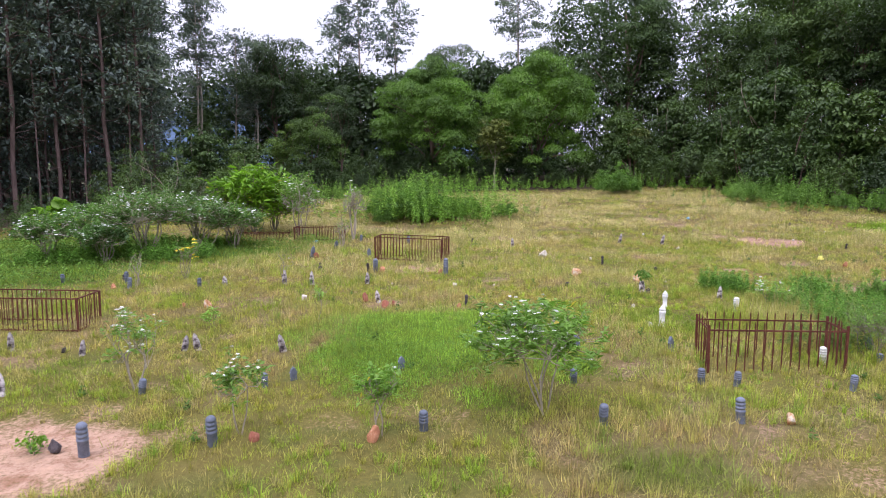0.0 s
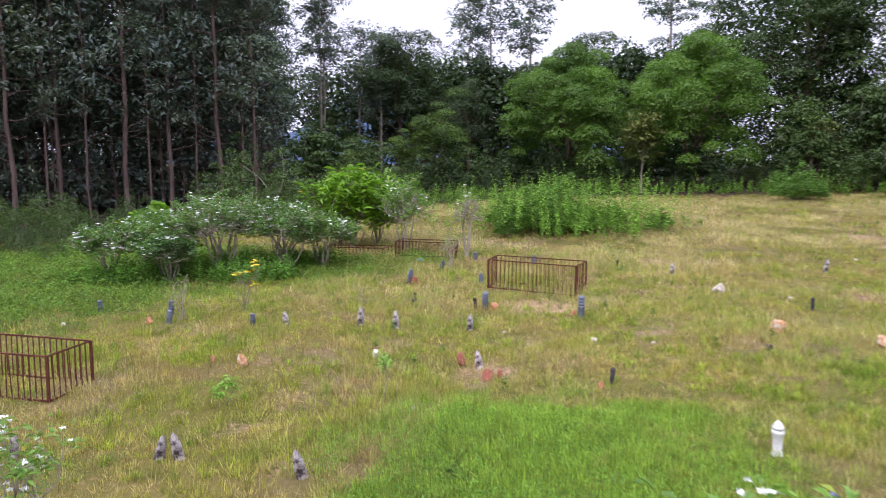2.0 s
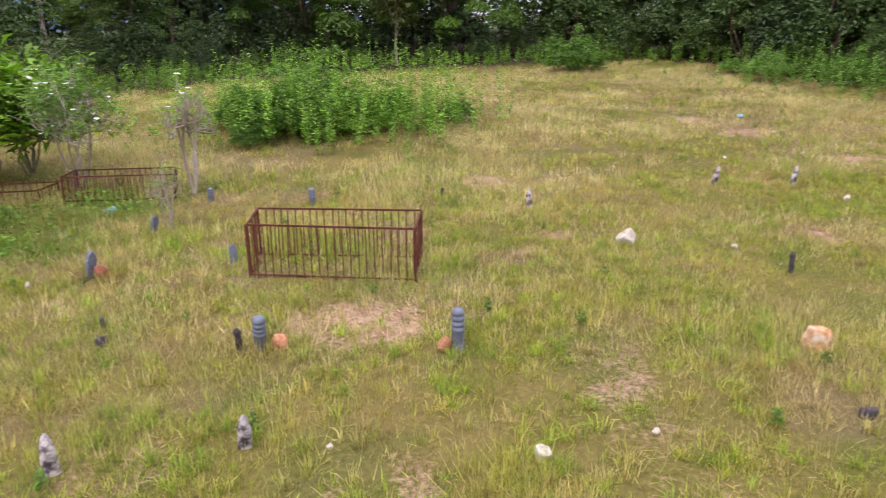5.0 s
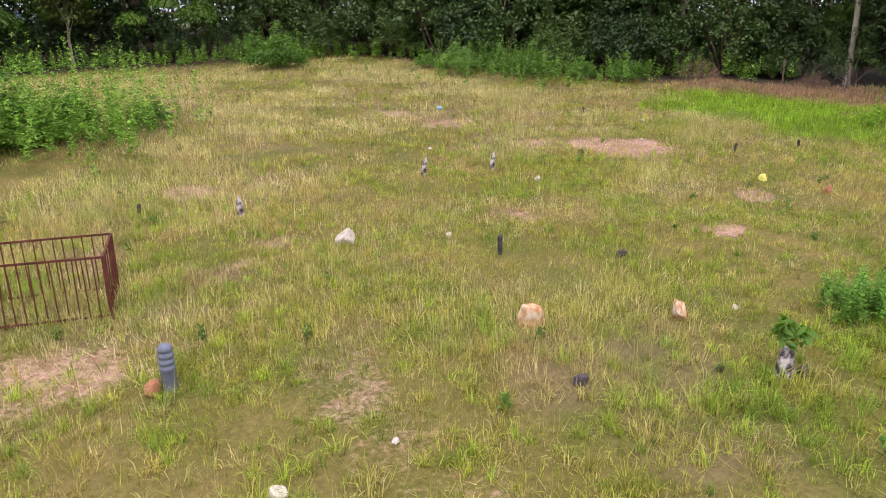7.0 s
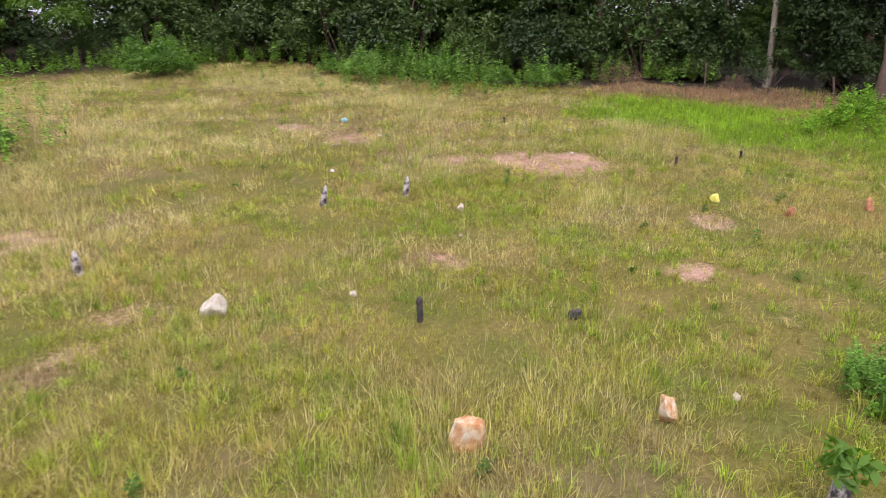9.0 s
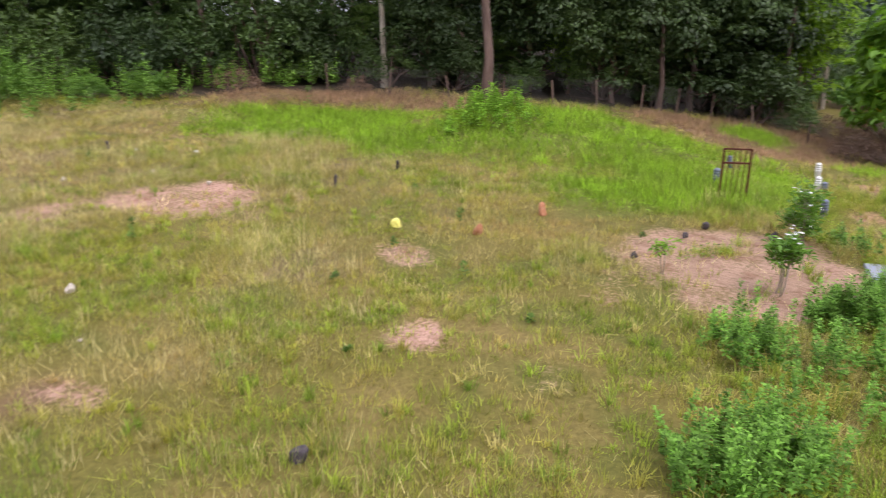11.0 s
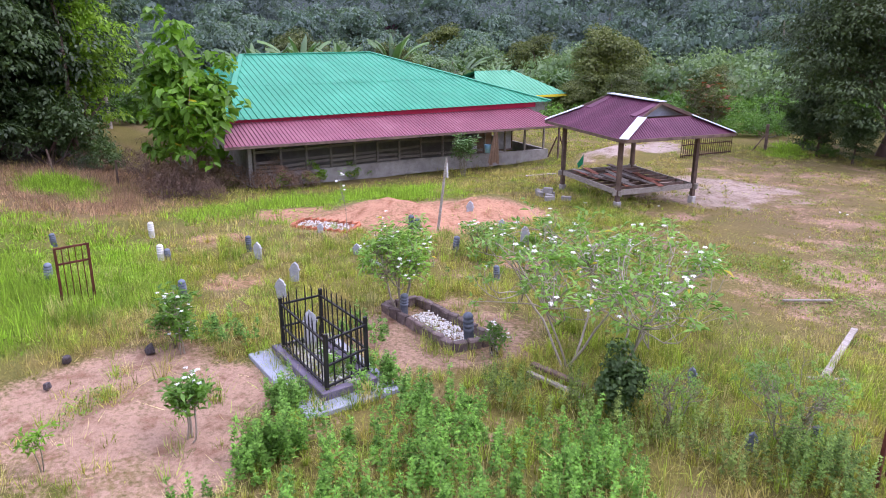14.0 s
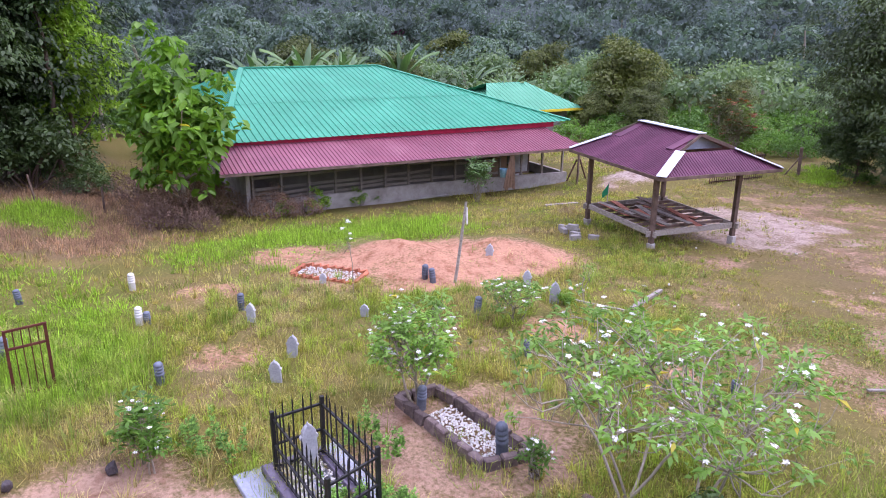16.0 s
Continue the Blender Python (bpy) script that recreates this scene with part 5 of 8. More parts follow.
flower_shrub("sapling", "thin sapling with a few leaves", 0.95, 0.22, 1, 4, 7, 0.13, 105, 0.0, at=(-3.33, 18.51), thick=0.01, low=0.5, bark=M_BARK_PALE)
flower_shrub("sapling", "low leafy sapling in the grass", 0.5, 0.2, 2, 3, 8, 0.12, 106, 0.0, at=(-5.97, 17.91), thick=0.008)
# the row of flowering bushes at the left
for k, (x, y, h, sp) in enumerate(((-16.4, 29.1, 1.9, 1.3), (-13.0, 30.8, 2.9, 2.0), (-10.7, 31.6, 2.4, 1.5), (-13.9, 28.8, 1.6, 0.9), (-14.4, 33.6, 2.8, 1.7), (-11.7, 33.4, 2.5, 1.3), (-14.8, 30.2, 2.2, 1.4), (-9.6, 32.4, 2.0, 1.3), (-15.9, 31.6, 2.3, 1.3))):
    flower_shrub("white_flowered_bush", "broad grey-green bush dotted with white flowers over bare crooked stems", h * 0.94, sp * 1.08, 9, 9, 14, 0.17, 110 + k, 0.2, at=(x, y), thick=0.03, low=0.52, psize=0.06, bark=M_BARK_PALE, leaves=M_LEAF_GREY)
flower_shrub("white_flowered_bush", "tall open flowering bush over the sunken fence", 3.2, 1.3, 5, 9, 11, 0.2, 121, 0.3, at=(-7.2, 35.6), thick=0.032, low=0.42, psize=0.055, bark=M_BARK_PALE)
flower_shrub("bare_shrub", "pale nearly leafless shrub by the rusty fence", 2.6, 0.6, 4, 5, 4, 0.14, 122, 0.12, at=(-4.4, 34.9), thick=0.045, low=0.5, psize=0.05, bark=M_BARK_PALE)
flower_shrub("bare_shrub", "small pale shrub with few yellowing leaves", 1.5, 0.45, 5, 4, 2, 0.12, 123, 0.0, at=(-4.55, 32.0), thick=0.018, low=0.4, bark=M_BARK_PALE)
flower_shrub("bare_shrub", "dry twiggy shrub behind a marker", 1.2, 0.35, 5, 3, 1, 0.1, 124, 0.0, at=(-10.5, 23.9), thick=0.012, low=0.4, bark=M_BARK_PALE)
flower_shrub("bare_shrub", "thin arching shrub with yellow flowers", 1.5, 0.5, 5, 3, 2, 0.13, 125, 0.3, at=(-9.2, 25.1), thick=0.012, low=0.5, petal=M_PETAL_Y, psize=0.06, bark=M_STEM)
flower_shrub("bare_shrub", "bare forked sapling behind a weathered marker", 1.1, 0.35, 3, 2, 1, 0.1, 126, 0.0, at=(-5.5, 24.4), thick=0.012, low=0.5, bark=M_BARK_PALE)
for x, y, h in ((-9.9, 37.0, 3.5), (-10.8, 37.9, 3.3), (-9.0, 37.9, 3.1)):
    flower_shrub("broad_leaved_bush", "bright yellow-green bush with large upright leaves", h, 1.35, 8, 7, 9, 0.44, int(130 + h * 2), 0.0, at=(x, y), thick=0.03, low=0.3, leaves=M_LEAF_BRIGHT)
BIGLEAF = bush("large_leaved_plant", "low plant with very large round green leaves", 2.0, 1.4, 34, 12, 0.62, M_LEAF_BRIGHT, 132, 8, 0.4, 0.85)
stand(BIGLEAF, ((-23.6, 42.6, 1.0),), rng_w)
DARKB = bush("dark_bush", "large dark feathery bush before the plantation", 5.6, 3.4, 210, 46, 0.2, M_LEAF_MID, 133, 12, 0.55, 0.3)
stand(DARKB, ((-19.4, 46.5, 1.0), (-26.5, 39.0, 0.5), (-24.8, 42.8, 0.45), (-21.2, 36.2, 0.3), (-30.5, 37.0, 0.7), (-28.3, 40.0, 0.55), (-33.5, 34.5, 0.75), (-31.5, 31.0, 0.5), (-15.2, 55.0, 0.95), (-27, 40.5, 0.45), (-31, 36.5, 0.5), (-24.5, 37.0, 0.3), (-30.2, 34.6, 0.62), (-27.6, 33.4, 0.45), (-24.6, 34.4, 0.24), (-22.4, 33.4, 0.2), (-26.2, 36.0, 0.34), (-22.6, 38.6, 0.3)), rng_w)
CREEPER = tree("creeper_tree", "small tree smothered in dark creeper", 7.2, 2.2, 0.6, 130, 36, 0.26, M_BARK_PALE, M_LEAF_MID, 134, 0.12, 0.6, 8, 0.5)
stand(CREEPER, ((-19.5, 57, 1.0), (-17.0, 60, 0.9), (24.9, 54.5, 1.45), (27.2, 48.5, 1.3), (21.0, 64.5, 1.2), (30.6, 44.4, 1.2), (16.8, 66.0, 1.1), (23.4, 60.0, 1.0)), rng_w)
# shrubs on the graves at the other side
flower_shrub("white_flowered_shrub", "crooked open shrub with white flowers and two bent trunks", 2.3, 1.85, 4, 13, 11, 0.15, 141, 0.22, at=(12.3, 15.25), thick=0.022, low=0.42, psize=0.04, lean=(0.5, -0.7), bark=M_BARK_PALE)
flower_shrub("white_flowered_shrub", "leaning shrub with white flowers beside an ivy-clad stump", 2.15, 1.6, 3, 12, 11, 0.15, 142, 0.18, at=(11.5, 15.0), thick=0.021, low=0.42, psize=0.04, lean=(0.2, -0.9), bark=M_BARK_PALE)
flower_shrub("leafy_shrub", "round leafy shrub growing at a grave's head", 1.75, 0.75, 5, 9, 15, 0.13, 143, 0.25, at=(15.9, 16.0), thick=0.025, low=0.4, psize=0.036, bark=M_BARK_PALE)
flower_shrub("leafy_shrub", "small leafy shrub on bare sandy ground", 0.85, 0.3, 3, 5, 12, 0.13, 144, 0.15, at=(13.75, 20.65), thick=0.016, low=0.5, bark=M_BARK_PALE, leaves=M_LEAF_THICKET)
flower_shrub("leafy_shrub", "slim leafy shrub with white flowers", 1.0, 0.34, 2, 5, 10, 0.14, 145, 0.3, at=(16.35, 19.95), thick=0.014, low=0.55, bark=M_BARK_PALE, leaves=M_LEAF_THICKET)
flower_shrub("twiggy_shrub", "wide grey-green shrub with reddish stems in the grass", 1.15, 0.75, 9, 6, 16, 0.055, 146, 0.0, at=(9.1, 14.4), thick=0.01, low=0.4)
flower_shrub("twiggy_shrub", "sparse grey-green shrub in the grass", 0.95, 0.5, 8, 5, 9, 0.05, 147, 0.0, at=(10.3, 15.3), thick=0.01, low=0.4)
flower_shrub("white_flowered_shrub", "low shrub topped with white flowers", 0.68, 0.5, 3, 4, 9, 0.1, 148, 0.4, at=(9.1, 19.2), thick=0.01, low=0.5, psize=0.03)
flower_shrub("leafy_shrub", "low leafy shrub with white flowers among red earth", 1.0, 0.7, 5, 5, 9, 0.12, 149, 0.3, at=(17.8, 12.2), thick=0.014, psize=0.036)
flower_shrub("sapling", "tiny yellow-green sapling on bare sand", 0.55, 0.14, 2, 3, 5, 0.12, 153, 0.0, at=(14.0, 22.35), thick=0.008, low=0.5, leaves=M_LEAF_BRIGHT)
IVY = bush("ivy_stump", "dead stump wrapped in dark green ivy", 1.2, 0.27, 70, 44, 0.075, M_LEAF_MID, 150, 5, 0.16, 0.7, bark=M_BARK_BROWN, category="stump")
stand(IVY, ((10.97, 15.5, 1.0),), rng_w)
YEL = bush("golden_plant", "bright yellow-green rounded plant", 0.42, 0.26, 40, 30, 0.05, M_LEAF_BRIGHT, 151, 5, 0.09)
stand(YEL, ((15.6, 10.95, 1.0), (18.0, 10.5, 0.8)), rng_w)
stand(bush("succulent_plant", "small fan-shaped green plant on bare sand", 0.3, 0.18, 14, 16, 0.07, M_LEAF_BRIGHT, 152, 4, 0.07), ((-6.3, 10.35, 1.0),), rng_w)


# ---------------------------------------------------------------- grave fences
def bar_mesh(name, tall, w, mat, spike=0.0):
    bm = bmesh.new()
    box(bm, (w, w, tall), Matrix.Translation((0, 0, tall / 2)))
    if spike:
        r = bmesh.ops.create_cone(bm, cap_ends=True, segments=4, radius1=w * 0.75, radius2=0.001, depth=spike)
        bmesh.ops.translate(bm, vec=(0, 0, tall + spike / 2), verts=r["verts"])
    me = bpy.data.meshes.new(name)
    bm.to_mesh(me)
    bm.free()
    me.materials.append(mat)
    return me


def grave_fence(label, corners, tall, gap, mat, seed, rails=(1.0, 0.04), post_w=0.045, bar_w=0.016, spike=0.0, sag=0.0, base=None):
    """A low iron fence round a grave: posts, rails and bars, each a part."""
    rng = np.random.default_rng(seed)
    cx, cy = sum(c[0] for c in corners) / 4, sum(c[1] for c in corners) / 4
    z0 = gz(cx, cy) if base is None else base
    ob = thing("grave_fence", label, "fence", (cx, cy, z0))
    post, bar = bar_mesh("fence_post", tall + 0.1, post_w, mat), bar_mesh("fence_bar", tall + 0.06 + spike * 0.4, bar_w, mat, spike)
    for i in range(4):
        a, b = Vector((corners[i][0] - cx, corners[i][1] - cy, 0)), Vector((corners[(i + 1) % 4][0] - cx, corners[(i + 1) % 4][1] - cy, 0))
        drop = -0.06 if base is None else 0.0
        p = mesh_part("post", post, mat, ob)
        p.matrix_basis = pose(a.x, a.y, drop - 0.04, rng.normal() * 0.8, rng.normal() * 0.8, math.degrees(math.atan2((b - a).y, (b - a).x)))
        for r in rails:
            bm = bmesh.new()
            za = tall * r
            beam(bm, (a.x, a.y, za - sag * rng.random()), (b.x, b.y, za - sag * rng.random()), 0.03, 0.03)
            part("rail", bm, mat, ob)
        n = max(2, int((b - a).length / gap))
        for k in range(1, n):
            q = a.lerp(b, k / n)
            o = mesh_part("bar", bar, mat, ob)
            o.matrix_basis = pose(q.x, q.y, drop, rng.normal() * 0.7, rng.normal() * 0.7, math.degrees(math.atan2((b - a).y, (b - a).x)))
    return ob


grave_fence("long low rusty iron fence round a grave in the grass", ((-9.29, 17.6), (-9.27, 18.75), (-12.1, 18.9), (-12.15, 17.7)), 0.86, 0.13, M_RUST, 1)
grave_fence("rusty iron fence with close bars round a grave", ((-0.02, 27.97), (0.3, 29.15), (-2.6, 29.95), (-2.74, 28.83)), 0.92, 0.135, M_RUST, 2)
grave_fence("rusty spiked iron fence round a grave with pale markers", ((5.28, 13.5), (7.94, 13.42), (8.04, 14.33), (5.39, 14.48)), 0.93, 0.17, M_RUST, 3, rails=(0.88,), bar_w=0.02, spike=0.05)
grave_fence("low rusty iron fence half sunk in grass", ((-7.3, 34.65), (-4.78, 34.45), (-4.84, 35.35), (-7.2, 35.5)), 0.6, 0.14, M_RUST, 4)
grave_fence("sunken rusty iron fence overgrown by weeds", ((-10.6, 35.2), (-7.95, 35.03), (-7.85, 36.1), (-10.5, 36.3)), 0.32, 0.16, M_RUST, 5, sag=0.1)


def tomb():
    """A tiled kerb with pebbles on a cement apron, inside a black spiked fence."""
    cx, cy = 14.47, 18.39
    z0 = gz(cx, cy) + 0.02
    ob = thing("tomb", "fenced tomb with purple tiled kerb and white pebbles on grey cement", "tomb", (cx, cy, z0), rz=-2)
    bm = bmesh.new()
    box(bm, (2.36, 1.5, 0.14), Matrix.Translation((-0.05, 0.04, -0.03)), 0.01)
    part("apron", bm, M_SLAB, ob, "smooth grey cement apron")
    for n, s, p in (("kerb", (1.92, 0.13, 0.13), (0, 0.38, 0.1)), ("kerb", (1.92, 0.13, 0.13), (0, -0.38, 0.1)), ("kerb", (0.13, 0.63, 0.13), (0.895, 0, 0.1)), ("kerb", (0.13, 0.63, 0.13), (-0.895, 0, 0.1))):
        bm = bmesh.new()
        box(bm, s, Matrix.Translation(p), 0.008)
        part(n, bm, M_PLINTH, ob, "purple tiled kerb")
    rng = np.random.default_rng(3)
    v, f = pebble_arrays(rng, 700, 0.82, 0.3, 0.11)
    pb = mesh_part("pebble_fill", np_mesh("pebble_fill", v, f, M_PEBBLE), M_PEBBLE, ob, "white pebble filling")
    pb["kind"] = "stuff"
    grave_fence("black spiked iron fence standing on a tiled kerb", tuple((cx + dx, cy + dy) for dx, dy in ((0.79, 0.28), (-0.86, 0.36), (-0.7, -0.4), (0.77, -0.4))), 0.84, 0.135, M_BLACK_IRON, 6, rails=(0.93, 0.47, 0.08), post_w=0.05, bar_w=0.016, spike=0.09, base=z0 + 0.14)


def pebble_arrays(rng, n, a, b, z):
    """Small flattened eight-sided stones."""
    base = np.array([(1, 0, 0), (0, 1, 0), (-1, 0, 0), (0, -1, 0), (0, 0, 1), (0, 0, -1)], float)
    tri = np.array([(0, 1, 4), (1, 2, 4), (2, 3, 4), (3, 0, 4), (1, 0, 5), (2, 1, 5), (3, 2, 5), (0, 3, 5)])
    V, F = [], []
    for i in range(n):
        s = rng.uniform(0.014, 0.032) * np.array([1, rng.uniform(0.6, 1), rng.uniform(0.5, 0.8)])
        t = rng.uniform(0, 6.3)
        p = base * s
        p = np.c_[p[:, 0] * math.cos(t) - p[:, 1] * math.sin(t), p[:, 0] * math.sin(t) + p[:, 1] * math.cos(t), p[:, 2]]
        V.append(p + np.array([rng.uniform(-a, a), rng.uniform(-b, b), z + rng.uniform(-0.01, 0.015)]))
        F.append(tri + 6 * i)
    return np.concatenate(V), np.concatenate(F)


tomb()


def kerbed_grave():
    """A grave edged with rough mossy stones and strewn with pebbles."""
    a, b, c, d = Vector((16.14, 16.22, 0)), Vector((16.05, 15.5, 0)), Vector((13.75, 15.45, 0)), Vector((13.95, 16.22, 0))
    cx, cy = 14.97, 15.85
    z0 = gz(cx, cy)
    ob = thing("kerbed_grave", "grave edged with rough mossy stones and filled with white pebbles", "grave", (cx, cy, z0))
    o = Vector((cx, cy, 0))
    rng = np.random.default_rng(8)
    for p, q in ((a, b), (b, c), (c, d), (d, a)):
        n = max(2, round((q - p).length / 0.26))
        for k in range(n):
            m = p.lerp(q, (k + 0.5) / n) - o
            bm = bmesh.new()
            box(bm, ((q - p).length / n * 0.94, 0.13, 0.2), None, 0.02)
            for v in bm.verts:
                v.co += Vector(rng.normal(size=3) * 0.008)
            s = part("kerb_stone", bm, M_KERB, ob)
            s.matrix_basis = pose(m.x, m.y, 0.07 + rng.normal() * 0.008, rng.normal() * 3, rng.normal() * 3, math.degrees(math.atan2((q - p).y, (q - p).x)))
    v, f = pebble_arrays(rng, 650, 0.72, 0.24, 0.06)
    v[:, 0] -= 0.2
    pb = mesh_part("pebble_fill", np_mesh("pebble_fill", v, f, M_PEBBLE), M_PEBBLE, ob, "scattered white pebbles")
    pb["kind"] = "stuff"


kerbed_grave()


def brick_grave():
    ob = thing("brick_grave", "small grave edged with orange bricks and white pebbles", "grave", (22.84, 14.0, gz(22.84, 14.0)), rz=35)
    rng = np.random.default_rng(9)
    bm = bmesh.new()
    box(bm, (0.2, 0.095, 0.11), None, 0.006)
    me = bpy.data.meshes.new("brick")
    bm.to_mesh(me)
    bm.free()
    for i in range(8):
        for s in (-1, 1):
            o = mesh_part("brick", me, M_BRICK, ob)
            o.matrix_basis = pose(-0.77 + i * 0.22, s * 0.42, 0.05, rng.normal() * 3, 18, rng.normal() * 4)
    for i in range(3):
        for s in (-1, 1):
            o = mesh_part("brick", me, M_BRICK, ob)
            o.matrix_basis = pose(s * 0.9, -0.24 + i * 0.24, 0.05, rng.normal() * 3, 10, 90 + rng.normal() * 4)
    v, f = pebble_arrays(rng, 420, 0.78, 0.34, 0.06)
    pb = mesh_part("pebble_fill", np_mesh("pebble_fill", v, f, M_PEBBLE), M_PEBBLE, ob, "white pebble filling")
    pb["kind"] = "stuff"


brick_grave()


# ---------------------------------------------------------------- grave markers
def lathe(name, profile, mat, sides=14, rough=0.0, seed=0, squash=1.0):
    rng = np.random.default_rng(seed)
    ang = np.arange(sides) * 2 * math.pi / sides
    V, F = [], []
    for r, z in profile:
        k = 1 + rough * rng.normal(size=sides)
        V.append(np.c_[r * np.cos(ang) * k, r * np.sin(ang) * k * squash, np.full(sides, z) + rough * 0.02 * rng.normal(size=sides)])
    m = len(profile)
    for i in range(m - 1):
        for j in range(sides):
            F.append((i * sides + j, i * sides + (j + 1) % sides, (i + 1) * sides + (j + 1) % sides, (i + 1) * sides + j))
    return np_mesh(name, np.concatenate(V), F, mat)


ROUND_P = ((0.078, -0.12), (0.078, 0.2), (0.085, 0.21), (0.085, 0.235), (0.07, 0.245), (0.07, 0.262), (0.085, 0.272), (0.085, 0.3), (0.07, 0.31), (0.07, 0.327), (0.084, 0.337), (0.084, 0.365), (0.068, 0.377), (0.068, 0.392), (0.08, 0.402), (0.078, 0.425), (0.06, 0.452), (0.032, 0.47), (0.004, 0.478))
WHITE_P = ((0.085, -0.1), (0.085, 0.04), (0.062, 0.06), (0.075, 0.3), (0.092, 0.33), (0.092, 0.36), (0.07, 0.372), (0.07, 0.385), (0.085, 0.4), (0.085, 0.42), (0.06, 0.435), (0.062, 0.45), (0.05, 0.475), (0.018, 0.5), (0.004, 0.525))
WORN_P = ((0.088, -0.12), (0.085, 0.1), (0.079, 0.2), (0.084, 0.215), (0.074, 0.23), (0.08, 0.25), (0.07, 0.265), (0.076, 0.29), (0.066, 0.33), (0.052, 0.39), (0.03, 0.445), (0.004, 0.48))
BAND_P = ((0.075, -0.12), (0.07, 0.1), (0.08, 0.14), (0.062, 0.17), (0.08, 0.2), (0.062, 0.23), (0.08, 0.26), (0.062, 0.29), (0.085, 0.33), (0.085, 0.36), (0.05, 0.42), (0.004, 0.44))

ME_ROUND = lathe("round_marker", ROUND_P, M_STONE_BLUE)
ME_WHITE = lathe("white_marker", WHITE_P, M_WHITE, 8)
ME_WROUND = lathe("white_round_marker", ROUND_P, M_WHITE)
ME_WORN = [lathe("worn_marker", WORN_P, M_STONE_WORN, 9, 0.05, s, 0.7) for s in (1, 2, 3)]
ME_DARK = lathe("dark_marker", BAND_P, M_STONE_DARK, 8, 0.06, 4, 0.8)


def slab_mesh(name, mat, wide=0.2, thick=0.075):
    """A flat upright stone with shouldered sides and an ogee point."""
    half = [(0.5, -0.12), (0.5, 0.26), (0.6, 0.28), (0.6, 0.31), (0.46, 0.33), (0.44, 0.38), (0.28, 0.43), (0.1, 0.455), (0.0, 0.49)]
    pts = [(x * wide, z) for x, z in half] + [(-x * wide, z) for x, z in half[-2::-1]]
    bm = bmesh.new()
    vs = [bm.verts.new((x, -thick / 2, z)) for x, z in pts]
    f = bm.faces.new(vs)
    r = bmesh.ops.extrude_face_region(bm, geom=[f])
    bmesh.ops.translate(bm, vec=(0, thick, 0), verts=[v for v in r["geom"] if isinstance(v, bmesh.types.BMVert)])
    bmesh.ops.recalc_face_normals(bm, faces=bm.faces)
    bmesh.ops.bevel(bm, geom=[e for e in bm.edges if e.calc_face_angle(0) > 1.2], offset=0.008, segments=1, affect="EDGES")
    me = bpy.data.meshes.new(name)
    bm.to_mesh(me)
    bm.free()
    me.materials.append(mat)
    return me


ME_SLAB_BLUE, ME_SLAB_PALE = slab_mesh("slab_marker", M_STONE_BLUE, 0.15), slab_mesh("pale_slab_marker", M_STONE_PALE, 0.2)
rng_m = np.random.default_rng(77)


def markers(spots, mesh, full, label, turn=None, tilt=4.0, group="grave markers", wide=1.0):
    for i, s in enumerate(spots):
        x, y, h = s[:3]
        me = mesh[i % len(mesh)] if isinstance(mesh, list) else mesh
        ob = new("grave_marker", me)
        k = h / full
        kw = (0.55 + 0.45 * k) * wide
        lean = s[3] if len(s) > 3 else rng_m.normal() * tilt
        rz = rng_m.uniform(-12, 12) + (turn if turn is not None else rng_m.uniform(0, 360))
        ob.matrix_basis = pose(x, y, gz(x, y), lean, rng_m.normal() * tilt, rz) @ Matrix.Diagonal((kw, kw, k, 1))
        tagged(ob, label, "grave marker", group)


ROUND_A = ((-5.42, 10.19, 0.53), (-3.54, 10.43, 0.5), (-5.68, 12.9, 0.3), (-3.37, 12.99, 0.3), (-0.28, 10.82, 0.37), (2.63, 10.97, 0.38), (4.86, 10.96, 0.43), (4.9, 12.83, 0.31), (5.52, 12.7, 0.28),
           (7.56, 12.47, 0.28), (2.52, 12.96, 0.28), (-13.28, 24.4, 0.34), (-10.54, 23.43, 0.38), (-11.06, 24.38, 0.42), (-8.21, 23.54, 0.33), (-2.48, 26.1, 0.55), (0.15, 25.45, 0.58), (-1.57, 33.15, 0.39), (-3.91, 33.99, 0.33))
ROUND_B = ((21.09, 21.21, 0.47), (24.05, 20.67, 0.34), (21.65, 18.68, 0.3), (18.86, 19.18, 0.42), (23.39, 11.62, 0.5), (21.07, 12.27, 0.5), (20.81, 12.2, 0.44), (18.5, 12.7, 0.47), (16.32, 13.2, 0.34), (14.02, 15.81, 0.6),
           (15.8, 15.98, 0.42), (14.38, 13.44, 0.28), (13.22, 11.32, 0.32), (8.95, 13.95, 0.24), (21.58, 16.77, 0.38))
markers(ROUND_A + ROUND_B, ME_ROUND, 0.478, "round grooved blue-grey stone grave marker with a domed top")
markers(((6.24, 19.3, 0.47), (5.48, 17.12, 0.55), (2.82, 17.0, 0.52)), ME_WHITE, 0.525, "white painted grave marker with a pointed finial", tilt=2)
markers(((7.95, 18.6, 0.42), (24.03, 18.42, 0.42), (21.68, 18.83, 0.41), (7.8, 13.95, 0.38)), ME_WROUND, 0.478, "round grooved white grave marker with a domed top", tilt=2)
markers(((-2.87, 13.23, 0.29), (-0.79, 13.42, 0.27), (5.0, 14.9, 0.36), (9.34, 14.9, 0.32), (3.05, 15.37, 0.3), (10.87, 13.95, 0.32), (-5.49, 29.54, 0.56, 14), (-4.83, 31.83, 0.42, 8), (-3.08, 29.66, 0.38)), ME_SLAB_BLUE, 0.49, "flat blue-grey stone grave marker with carved shoulders", 30)
